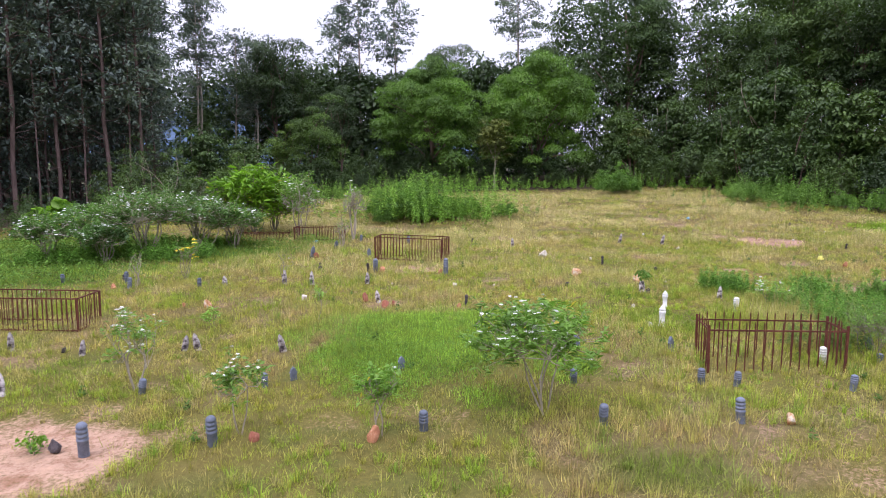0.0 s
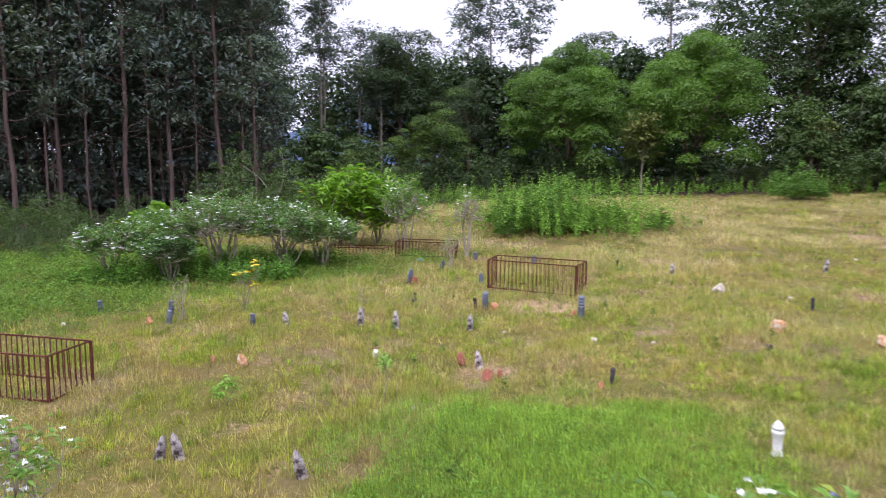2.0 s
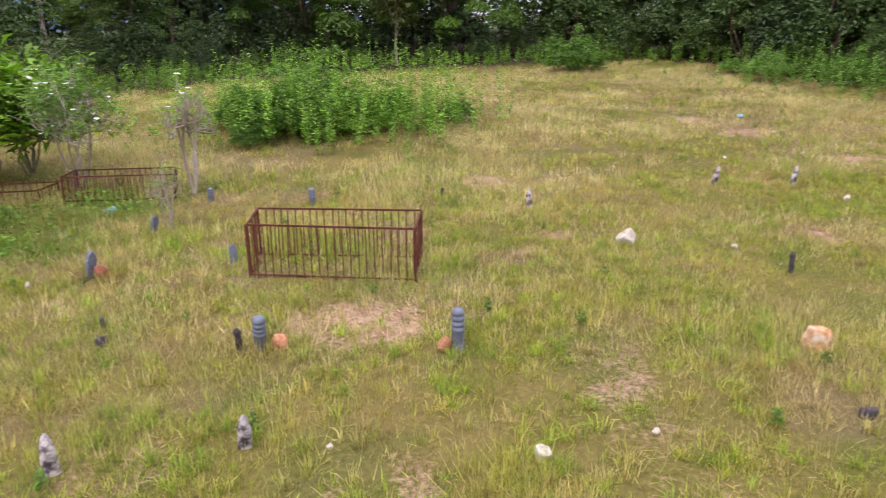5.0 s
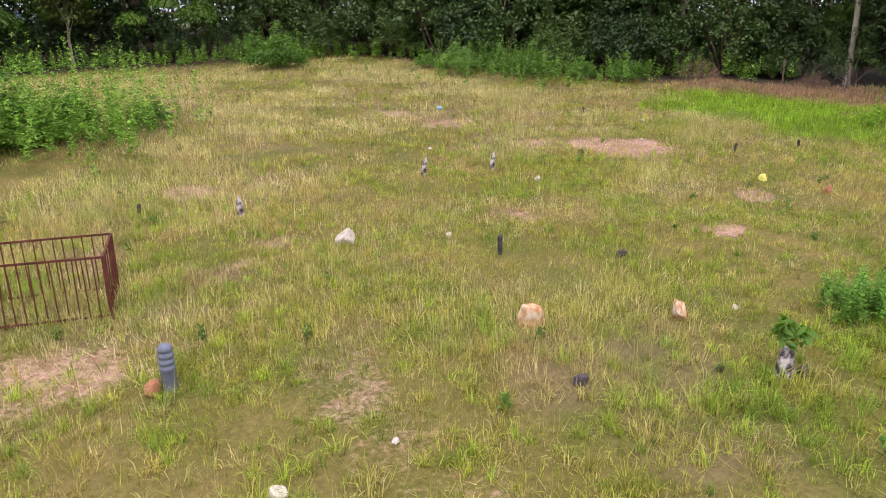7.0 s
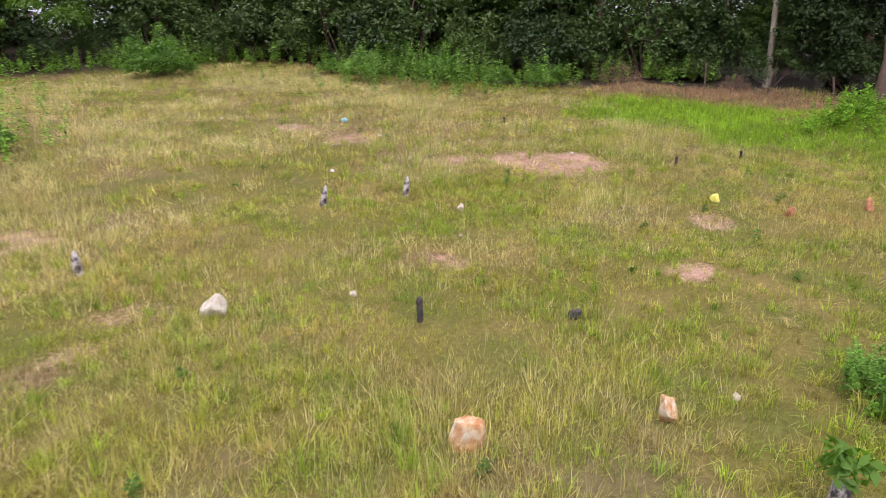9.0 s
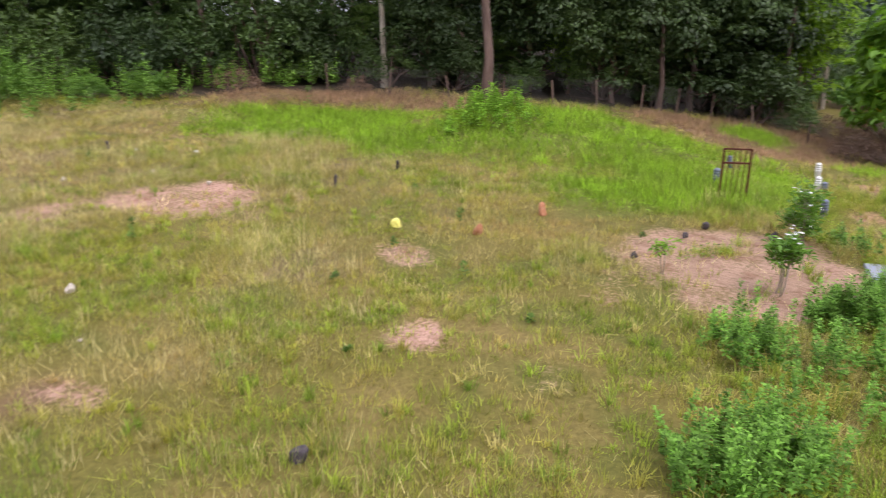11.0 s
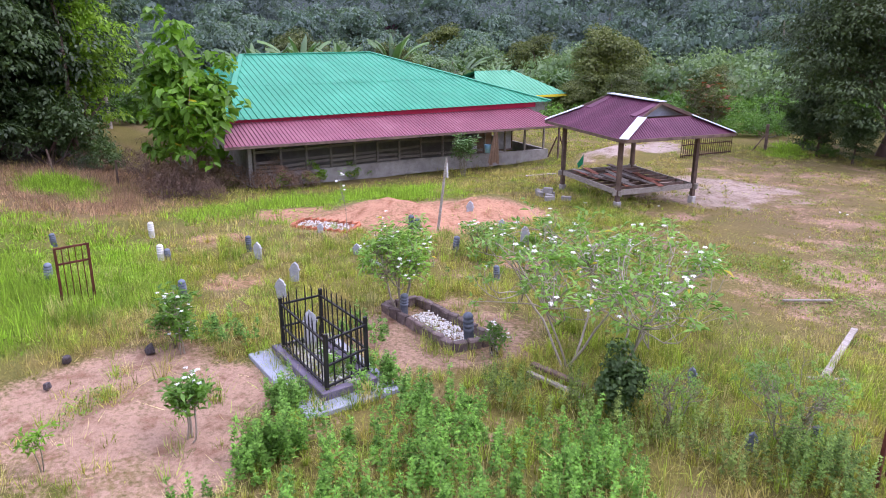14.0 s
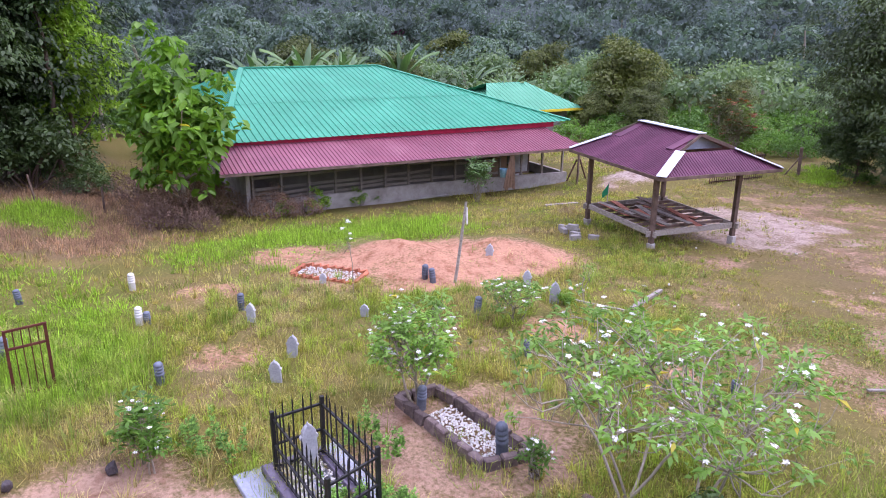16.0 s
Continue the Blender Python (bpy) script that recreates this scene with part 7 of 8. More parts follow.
    # the plan above is drawn in units of 1.09 m
    ob.matrix_basis = Matrix.Translation((-0.524, -2.029, -0.307)) @ Matrix.Diagonal((1.09, 1.09, 1.04, 1))
    return ob


animal_house()


def second_house():
    ob = thing("small_house", "small house with a pale green hipped roof and yellow boards", "house")
    c = Vector((45.0, -11.0, 0))
    for a, b, z0, z1, mat in (((-3, -3), (3, -3), -2, 0.4, M_CONCRETE), ((3, -3), (3, 3), -2, 0.4, M_CONCRETE), ((3, 3), (-3, 3), -2, 0.4, M_CONCRETE), ((-3, 3), (-3, -3), -2, 0.4, M_CONCRETE)):
        p, q = c + HN * a[0] + HD * a[1], c + HN * b[0] + HD * b[1]
        beam_part("wall", (p.x, p.y, (z0 + z1) / 2), (q.x, q.y, (z0 + z1) / 2), 0.15, z1 - z0, mat, ob)
    base = c - HN * 3.8 - HD * 3.8
    e = 0.42
    yellow = M_PETAL_Y
    for o0, es, eo, in ((Vector((base.x, base.y, e)), HD, HN), (Vector((base.x, base.y, e)), HN, HD)):
        up = (eo * 3.8 + Vector((0, 0, 1.45))).normalized()
        t = 2.2 if es is HD else 3.8
        sheet_slope(ob, "green_roof_sheet", o0, es, up, 0, 7.6, t, 7.6 - t, math.hypot(3.8, 1.45), M_PALE_ROOF, 1.0, 0.33)
        far = o0 + eo * 7.6
        up2 = (-eo * 3.8 + Vector((0, 0, 1.45))).normalized()
        sheet_slope(ob, "green_roof_sheet", far, es, up2, 0, 7.6, t, 7.6 - t, math.hypot(3.8, 1.45), M_PALE_ROOF, 1.0, 0.33)
        for q in (o0, far):
            beam_part("fascia", (q.x, q.y, e - 0.08), ((q + es * 7.6).x, (q + es * 7.6).y, e - 0.08), 0.04, 0.16, yellow, ob, "yellow fascia board")


second_house()


# ---------------------------------------------------------------- the open shelter
SU, SV = Vector((0.965, -0.262, 0)), Vector((-0.262, -0.965, 0))
SM = Vector((20.1, 4.75, 0))


def sp(u, v, z):
    p = SM + SU * u + SV * v
    return Vector((p.x, p.y, z))


def shelter():
    ob = thing("open_shelter", "open timber shelter with maroon metal roof and a broken raised floor", "shelter")
    U, V = 3.5, 3.05
    for u, v in ((0, 0), (U, 0), (0, V), (U, V)):
        g = gz(sp(u, v, 0).x, sp(u, v, 0).y)
        post = beam_part("post", sp(u, v, g + 0.12), sp(u + 0.03, v, 1.86), 0.13, 0.13, M_WOOD_BROWN, ob, "dark brown timber post")
        bm = bmesh.new()
        box(bm, (0.2, 0.2, 0.3), Matrix.Translation(sp(u, v, g + 0.06)), 0.015)
        part("footing", bm, M_CONCRETE, post, "concrete footing")
    z = -0.1
    for a, b, in (((-0.2, 0), (U + 0.2, 0)), ((-0.2, V), (U + 0.2, V)), ((0, -0.2), (0, V + 0.2)), ((U, -0.2), (U, V + 0.2))):
        beam_part("floor_beam", sp(a[0], a[1], z), sp(b[0], b[1], z), 0.05, 0.17, M_WOOD_GREY, ob, "weathered grey floor beam")
    for k in range(1, 8):
        beam_part("joist", sp(U * k / 8, 0.04, z + 0.03), sp(U * k / 8, V - 0.04, z + 0.03), 0.05, 0.09, M_WOOD_BROWN, ob)
    for k in range(1, 4):
        beam_part("joist", sp(0.03, V * k / 4, z - 0.05), sp(U - 0.03, V * k / 4, z - 0.05), 0.05, 0.08, M_WOOD_GREY, ob)
    rng = np.random.default_rng(12)
    for k in range(14):
        v = rng.uniform(0.3, 2.0)
        u = rng.uniform(0.8, 2.6)
        a = rng.normal() * 0.25
        beam_part("loose_board", sp(u - 0.9, v - 0.9 * a, z + 0.12 + 0.02 * (k % 3)), sp(u + 0.9, v + 0.9 * a, z + 0.13 + 0.025 * (k % 4)), 0.2, 0.025, M_ROCK_RED if k % 3 == 0 else (M_WOOD_BROWN if k % 3 == 1 else M_WOOD_GREY), ob)
    # wall plates
    for a, b in (((0, 0), (U, 0)), ((0, V), (U, V)), ((0, 0), (0, V)), ((U, 0), (U, V))):
        beam_part("plate", sp(*a, 1.83), sp(*b, 1.83), 0.08, 0.12, M_WOOD_BROWN, ob)
    # roof: two long slopes, two short hips below small gables
    e, ze, zr = 0.72, 1.76, 2.7
    u0, u1, v0, v1 = -e, U + e, -0.46, V + 0.88
    vm = (v0 + v1) / 2
    half = vm - v0
    rise = zr - ze
    run = math.hypot(half, rise)
    ru0, ru1 = 0.7, U - 0.45
    zg = ze + rise * 0.54
    for sgn, vv in ((1, v0), (-1, v1)):
        up = (SV * (half * sgn) + Vector((0, 0, rise))).normalized()
        sheet_slope(ob, "maroon_roof_sheet", sp(0, vv, ze), SU, up, u0, u1, ru0, ru1, run, M_MAROON, 0.8, 0.1, 0.018, "maroon corrugated roofing sheet")
        beam_part("eave_board", sp(u0, vv, ze - 0.05), sp(u1, vv, ze - 0.05), 0.03, 0.1, M_WOOD_BROWN, ob)
    frac = (zg - ze) / rise
    for sgn, uu, ru in ((1, u0, ru0), (-1, u1, ru1)):
        du = abs(ru - uu)
        up = (SU * (du * sgn) + Vector((0, 0, rise))).normalized()
        w = v1 - v0
        sheet_slope(ob, "maroon_roof_sheet", sp(uu, 0, ze), SV, up, v0, v1, v0 + half * frac, v1 - half * frac, math.hypot(du, rise) * frac, M_MAROON, 0.8, 0.1, 0.018)
        ug = uu + sgn * du * frac
        tri_part("gable", (sp(ru - sgn * 0.12, v0 + half * frac, zg - 0.02), sp(ru - sgn * 0.12, v1 - half * frac, zg - 0.02), sp(ru - sgn * 0.12, vm, zr - 0.03)), M_SLAB, ob, 0.02, "grey-blue metal gable")
        for vv in (v0, v1):
            beam_part("hip_flashing", sp(uu, vv, ze + 0.035), sp(uu + sgn * du * frac * 1.02, vv + (half * frac * 1.02 if vv == v0 else -half * frac * 1.02), zg + 0.055), 0.3, 0.02, M_ZINC, ob, "pale zinc hip flashing")
            beam_part("barge_board", sp(ru - sgn * 0.3, vm, zr + 0.0), sp(uu + sgn * du * frac, vv + (half * frac if vv == v0 else -half * frac), zg + 0.03), 0.03, 0.1, M_WOOD_BROWN, ob)
        beam_part("eave_board", sp(uu, v0, ze - 0.05), sp(uu, v1, ze - 0.05), 0.03, 0.1, M_WOOD_BROWN, ob)
    # gable overhang of the upper roof
    for sgn, ru in ((1, ru0), (-1, ru1)):
        for vs in (1, -1):
            a, b = sp(ru, vm, zr + 0.01), sp(ru, vm - vs * half * (1 - frac), zg + 0.03)
            a2, b2 = sp(ru - sgn * 0.32, vm, zr + 0.01), sp(ru - sgn * 0.32, vm - vs * half * (1 - frac), zg + 0.03)
            tri_part("maroon_roof_sheet", (a, b, b2, a2), M_MAROON, ob, 0.02)
    beam_part("ridge_flashing", sp(ru0 - 0.34, vm, zr + 0.05), sp(ru1 + 0.34, vm, zr + 0.05), 0.3, 0.03, M_ZINC, ob, "pale zinc ridge flashing")


shelter()


def flag():
    x, y = 24.9, 1.2
    ob = thing("small_flag", "small dark green flag hanging on a thin pole", "flag", (x, y, gz(x, y)))
    pole = beam_part("pole", (0, 0, 0), (0, 0, 1.0), 0.03, 0.03, M_WOOD_GREY, ob)
    tri_part("cloth", ((0, 0, 0.95), (0.05, 0.3, 0.6), (0.03, 0.25, 0.4), (0, 0.02, 0.55)), M_CLOTH, pole, 0.01, "dark green cloth")


flag()


def bar_gate(a, b, tall, label):
    a, b = Vector((*a, 0)), Vector((*b, 0))
    g = gz((a.x + b.x) / 2, (a.y + b.y) / 2)
    ob = thing("bar_gate", label, "gate", (a.x, a.y, g))
    d = b - a
    n = int(d.length / 0.13)
    for k in range(n + 1):
        q = d * (k / n)
        beam_part("bar", (q.x, q.y, 0.03), (q.x, q.y, tall), 0.03, 0.03, M_RUST_DARK, ob)
    for z in (0.12, tall * 0.55, tall):
        beam_part("rail", (0, 0, z), (d.x, d.y, z), 0.05, 0.05, M_RUST_DARK, ob)


bar_gate((25.4, -6.1), (24.75, -9.2), 1.15, "low dark iron bar gate at the yard's edge")


def leaning_post():
    x, y = 24.3, -11.6
    ob = thing("timber_post", "old brown timber post with a slanting brace", "post", (x, y, gz(x, y) - 0.1))
    post = beam_part("post", (0, 0, 0), (0.03, 0.02, 1.45), 0.14, 0.14, M_WOOD_BROWN, ob)
    beam_part("brace", (0.5, 0.45, 0), (0.02, 0.02, 1.0), 0.05, 0.05, M_WOOD_BROWN, post)


leaning_post()


# ---------------------------------------------------------------- wire fence along the wood
def wire_fence():
    line = [(31.0, 36.5), (32.6, 31.5), (33.8, 27.2), (35.2, 23.6), (37.4, 20.6), (35.9, 18.9), (34.3, 17.0), (33.2, 15.9)]
    ob = thing("wire_fence", "old wire netting fence on leaning posts along the wood", "fence")
    V, F = [], []
    for (x0, y0), (x1, y1) in zip(line[:-1], line[1:]):
        L = math.hypot(x1 - x0, y1 - y0)
        n = max(1, round(L / 2.3))
        for k in range(n):
            x, y = x0 + (x1 - x0) * k / n, y0 + (y1 - y0) * k / n
            z = gz(x, y)
            beam_part("post", (x, y, z - 0.1), (x + rng_m.normal() * 0.09, y + rng_m.normal() * 0.09, z + rng_m.uniform(0.95, 1.35)), 0.06, 0.06, M_WOOD_BROWN, ob)
        m = int(L / 0.11)
        for k in range(m):
            for sg in (0.9, -0.9):
                t0, t1 = k / m, (k + sg / 0.11) / m
                if not 0 <= t1 <= 1:
                    continue
                xa, ya, xb, yb = x0 + (x1 - x0) * t0, y0 + (y1 - y0) * t0, x0 + (x1 - x0) * t1, y0 + (y1 - y0) * t1
                za, zb = gz(xa, ya) + 0.1, gz(xb, yb) + 1.15
                ux, uy = (x1 - x0) / L * 0.0035, (y1 - y0) / L * 0.0035
                i = len(V)
                V += [(xa - ux, ya - uy, za), (xa + ux, ya + uy, za), (xb + ux, yb + uy, zb), (xb - ux, yb - uy, zb)]
                F.append((i, i + 1, i + 2, i + 3))
    wm = mesh_part("wire_netting", np_mesh("fence_netting", V, F, M_WIRE), M_WIRE, ob)
    wm["kind"] = "stuff"


wire_fence()


def net_fence():
    """Sagging dark netting between leaning posts before the plantation."""
    line = [(-26.6, 28.0), (-26.2, 33.0), (-26.8, 37.0), (-27.4, 41.0), (-27.2, 45.0)]
    ob = thing("net_fence", "low sagging fence of dark netting on thin posts", "fence")
    V, F = [], []
    for (x0, y0), (x1, y1) in zip(line[:-1], line[1:]):
        for k in range(2):
            x, y = x0 + (x1 - x0) * k / 2, y0 + (y1 - y0) * k / 2
            beam_part("post", (x, y, gz(x, y) - 0.1), (x + rng_m.normal() * 0.06, y, gz(x, y) + 1.15), 0.05, 0.05, M_WOOD_BROWN, ob)
        L = math.hypot(x1 - x0, y1 - y0)
        for k in range(int(L / 0.09)):
            for sg in (0.7, -0.7):
                t0, t1 = k * 0.09 / L, (k * 0.09 + sg) / L
                if 0 <= t1 <= 1:
                    p, q = (x0 + (x1 - x0) * t0, y0 + (y1 - y0) * t0), (x0 + (x1 - x0) * t1, y0 + (y1 - y0) * t1)
                    i = len(V)
                    V += [(p[0], p[1] - 0.006, gz(*p) + 0.05), (p[0], p[1] + 0.006, gz(*p) + 0.05), (q[0], q[1] + 0.006, gz(*q) + 0.95), (q[0], q[1] - 0.006, gz(*q) + 0.95)]
                    F.append((i, i + 1, i + 2, i + 3))
    mesh_part("netting", np_mesh("dark_netting", V, F, M_BLACK_IRON), M_BLACK_IRON, ob)["kind"] = "stuff"


net_fence()

# ---------------------------------------------------------------- trees round the house and the valley
BROADTREE = tree("broad_leaved_tree", "young tree with very large bright green leaves beside the house", 6.4, 2.0, -0.2, 230, 14, 0.4, M_BARK_PALE, M_LEAF_BRIGHT, 171, 0.1, 0.55, 10, 0.35, aspect=0.6)
stand(BROADTREE, ((32.8, 14.6, 1.07),), rng_w)
SCRUB = bush("dry_scrub", "brown tangle of dry creepers and twigs", 1.7, 1.3, 90, 30, 0.12, M_DRY, 172, 16, 0.35, 0.25, bark=M_BARK_BROWN)
stand(SCRUB, ((33.27, 13.56, 0.9), (35.01, 13.89, 1.1), (36.54, 15.41, 1.0), (38.06, 17.16, 0.7), (32.39, 12.36, 0.6), (31.74, 11.71, 0.75), (31.52, 10.62, 0.6), (32.83, 14.21, 1.0), (30.9, 14.7, 0.6), (31.5, 15.9, 0.7), (32.2, 15.3, 0.95), (33.4, 15.6, 0.8), (28.4, 39.2, 0.8), (31.6, 35.4, 0.6), (33, 29.3, 0.5)), rng_w)
HOUSEVINE = bush("climbing_vine", "green vine climbing the pen's wire", 1.1, 0.5, 26, 16, 0.13, M_LEAF_BRIGHT, 173, 6, 0.2)
stand(HOUSEVINE, ((31.9, 9.85, 1.0), (32.07, 8, 0.8), (31.85, 11.27, 0.7), (32.18, 7.13, 0.5)), rng_w)
flower_shrub("young_plant", "slender upright grey-green plant before the pen", 1.75, 0.5, 10, 3, 9, 0.2, 174, 0.0, at=(29.94, 3.48), thick=0.014, low=0.45, leaves=M_LEAF_PALM)
M_LEAF_VALLEY = leaf_mat("valley_leaves", (0.13, 0.205, 0.1), (0.205, 0.3, 0.15), (0.3, 0.4, 0.21), trans=0.35, big=0.12)
# Slope leaves carry distance haze as a blue cast in their base colour.
M_LEAF_SLOPE_HAZE = leaf_mat("slope_leaves_hazed", (0.08, 0.13, 0.12), (0.125, 0.19, 0.165), (0.18, 0.25, 0.205), trans=0.35, big=0.12)
M_LEAF_MANGO = leaf_mat("mango_leaves", (0.03, 0.052, 0.018), (0.048, 0.08, 0.024), (0.09, 0.14, 0.036), trans=0.15, big=0.5)
M_LEAF_LIME = leaf_mat("lime_leaves", (0.14, 0.25, 0.018), (0.23, 0.38, 0.025), (0.33, 0.48, 0.04), trans=0.4)
MANGO = tree("mango_tree", "large dense dark green tree beside the yard", 10.5, 6.0, 0.2, 210, 320, 0.175, M_BARK_BROWN, M_LEAF_MANGO, 175, 0.35, 1.3, 12, 0.72, aspect=0.42, lumpy=0.18, skirt=True)
stand(MANGO, ((19.9, -14.6, 1.02),), rng_w)
VALLEY = tree("garden_tree", "rounded garden tree in the valley", 7.5, 3.2, 0.4, 70, 190, 0.22, M_BARK_BROWN, M_LEAF_OLIVE, 176, 0.18, 1.0, 8, 0.65, lumpy=0.18)
stand(VALLEY, ((40.6, -18.4, 0.95), (54, -8, 0.85), (63, -4, 1.0), (56, -25, 0.95), (38, -17, 0.55), (36, -14.5, 0.5), (45, -30, 0.7), (72, -26, 1.1), (36, -24, 0.6), (40.5, -14.5, 0.45)), rng_w)
FARTREE = tree("valley_tree", "rounded green tree across the valley, haze put into its leaf colour", 9.0, 3.9, 0.6, 46, 110, 0.42, M_BARK_BROWN, M_LEAF_SLOPE_HAZE, 188, 0.2, 1.35, 7, 0.7, lumpy=0.2)
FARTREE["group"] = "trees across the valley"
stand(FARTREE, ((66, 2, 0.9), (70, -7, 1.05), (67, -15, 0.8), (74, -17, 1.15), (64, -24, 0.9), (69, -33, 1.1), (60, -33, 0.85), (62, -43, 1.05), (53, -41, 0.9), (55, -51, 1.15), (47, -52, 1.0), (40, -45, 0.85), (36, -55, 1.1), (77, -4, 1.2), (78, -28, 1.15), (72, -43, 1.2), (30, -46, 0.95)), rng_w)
RIGHTDARK = tree("leafy_tree", "dark leafy tree behind the wire fence", 9.5, 3.4, -0.4, 90, 190, 0.23, M_BARK_BROWN, M_LEAF_DEEP, 177, 0.16, 1.1, 10, 0.6)
stand(RIGHTDARK, ((39.0, 21.5, 1.0), (42.0, 19.0, 1.15), (36.8, 25.0, 0.8), (45.0, 17.0, 1.1), (37.5, 29.0, 0.9), (40.5, 25.5, 1.1), (51, 16, 1.1), (35.8, 33.5, 0.7), (21.8, -11.8, 0.36), (19.6, -10.6, 0.3), (17.4, -11.6, 0.34), (23.4, -13.6, 0.34)), rng_w)
LIME = tree("lime_green_tree", "yellow-green leafy tree above the fence", 9.0, 2.2, 0.0, 150, 40, 0.22, M_BARK_BROWN, M_LEAF_LIME, 178, 0.12, 0.6, 8, 0.5)
stand(LIME, ((41.0, 16.6, 1.0), (38.2, 27.2, 0.6)), rng_w)
BARE = [tree("pale_trunk_tree", "tall tree with a straight pale trunk at the wood's edge", 17, 3.4, 8.5, 120, 30, 0.36, b_, M_LEAF_MID, 180 + k, r_ * 0.72, 0.9, 9, 0.4) for k, (b_, r_) in enumerate(((M_BARK_PALE, 0.2), (M_BARK_BROWN, 0.3)))]
stand(BARE[0], ((34.26, 35.2, 1.0), (36.6, 33.6, 0.8), (36.0, 38.5, 0.9)), rng_w)
stand(BARE[1], ((33.0, 30.0, 1.0), (31.2, 42.6, 0.75), (36.9, 22.9, 0.6), (39.8, 17.4, 0.65)), rng_w)
for x, y, h in ((31.7, -16.8, 3.4), (30.2, -15.6, 2.9)):
    flower_shrub("red_tipped_shrub", "tall olive-green shrub with red young leaves at its tips", h, 0.95, 7, 8, 16, 0.17, int(h * 10), 0.22, at=(x, y), thick=0.03, low=0.25, petal=M_LEAF_RED, psize=0.13, leaves=M_LEAF_OLIVE)
HEDGE = bush("garden_bush", "loose green garden bush", 2.0, 1.5, 90, 24, 0.16, M_LEAF_THICKET, 183, 8, 0.35)
stand(HEDGE, ((30.5, -19, 1.0), (28.0, -18.5, 0.9), (32.5, -16.0, 0.8), (36.5, -18.5, 1.1), (39, -11.5, 0.9), (42, -15.8, 1.0), (26, -21, 1.0), (46, -17, 0.9), (23.0, -14.0, 0.45), (21.4, -12.0, 0.35), (30, -23, 1.3), (25, -26, 1.4), (47, -12.5, 0.9), (33.5, -13.2, 0.9), (35.2, -11.4, 0.8), (31.4, -14.6, 0.8), (29.2, -16.2, 0.7), (27.4, -17.0, 0.8), (37.4, -13.6, 1.1), (34.2, -17.4, 1.2), (33.0, -20.5, 1.4), (29.0, -21.5, 1.2)), rng_w)


def banana(name, label, seed, tall=3.6, fronds=10):
    rng = np.random.default_rng(seed)
    ob = thing(name, label, "banana plant", group="banana plants")
    tb = Tubes()
    tb.add([(0, 0, -0.1), (0.03, 0, tall * 0.25), (0, 0.03, tall * 0.5)], (0.16, 0.13, 0.08), 7)
    mesh_part("stem", tb.mesh("banana_stem", M_LEAF_PALM), M_LEAF_PALM, ob)
    for k in range(fronds):
        a = 2 * math.pi * k / fronds + rng.normal() * 0.3
        up = rng.uniform(0.95, 1.5)
        L = tall * rng.uniform(0.48, 0.7)
        V = []
        for i in range(8):
            t = i / 7
            r = L * t * math.cos(up) + 0.16 * L * t * t
            z = tall * 0.48 + L * t * math.sin(up) - 0.3 * L * t ** 2.6
            w = 0.125 * math.sin(math.pi * min(0.97, t * 0.9 + 0.1)) ** 0.6
            for s in (-1, 0, 1):
                V.append((math.cos(a) * r - math.sin(a) * w * s, math.sin(a) * r + math.cos(a) * w * s, z - 0.1 * abs(s)))
        F = [(3 * i + j, 3 * i + j + 1, 3 * i + j + 4, 3 * i + j + 3) for i in range(7) for j in range(2)]
        mesh_part("leaf", np_mesh("banana_leaf", V, F, M_LEAF_PALM, smooth=True), M_LEAF_PALM, ob)
    return ob


def palm(name, label, seed, tall=11.0, fronds=16, frond=3.4):
    rng = np.random.default_rng(seed)
    ob = thing(name, label, "palm tree", group="palms")
    tb = Tubes()
    lean = rng.normal(size=2) * 0.9
    tb.add([(lean[0] * t * t, lean[1] * t * t, tall * t - 0.1) for t in np.linspace(0, 1, 8)], np.linspace(0.2, 0.11, 8), 7)
    mesh_part("trunk", tb.mesh("palm_trunk", M_BARK_PALE), M_BARK_PALE, ob)
    top = np.array([lean[0], lean[1], tall])
    for k in range(fronds):
        a = 2 * math.pi * k / fronds + rng.normal() * 0.2
        up = rng.uniform(-0.2, 1.1)
        C, A, N, W = [], [], [], []
        for t in np.linspace(0.12, 1, 26):
            p = top + np.array([math.cos(a) * frond * t * math.cos(up) * 0.95, math.sin(a) * frond * t * math.cos(up) * 0.95, frond * (t * math.sin(up) - 0.6 * t * t)])
            for s in (-1, 1):
                d = np.array([-math.sin(a) * s + math.cos(a) * 0.5, math.cos(a) * s + math.sin(a) * 0.5, -0.45])
                L = frond * 0.26 * math.sin(math.pi * (0.15 + 0.8 * t))
                C.append(p + unit(d) * L / 2)
                A.append(d)
                N.append((0, 0, 1.0))
                W.append(L)
        v, f = leaf_arrays(np.array(C), np.array(N), np.array(A), np.array(W), 0.075)
        mesh_part("frond", np_mesh("palm_frond", v, f, M_LEAF_PALM), M_LEAF_PALM, ob)
    return ob


BAN = banana("banana_plant", "banana plant with broad arching torn leaves", 190)
stand(BAN, [(54.5 + rng_w.normal() * 1.6, -1.2 + rng_w.normal() * 3.0, rng_w.uniform(1.1, 1.4)) for _ in range(16)] + [(58 + rng_w.normal() * 4, -14 + rng_w.normal() * 4, rng_w.uniform(0.8, 1.2)) for _ in range(8)]
      + [(46 + rng_w.normal() * 2.0, -20 + rng_w.normal() * 1.2, rng_w.uniform(0.55, 0.8)) for _ in range(6)] + [(48 + rng_w.normal() * 2.0, -22 + rng_w.normal() * 2.0, rng_w.uniform(0.6, 0.9)) for _ in range(5)], rng_w)
PALM = palm("coconut_palm", "coconut palm with drooping fronds", 191)
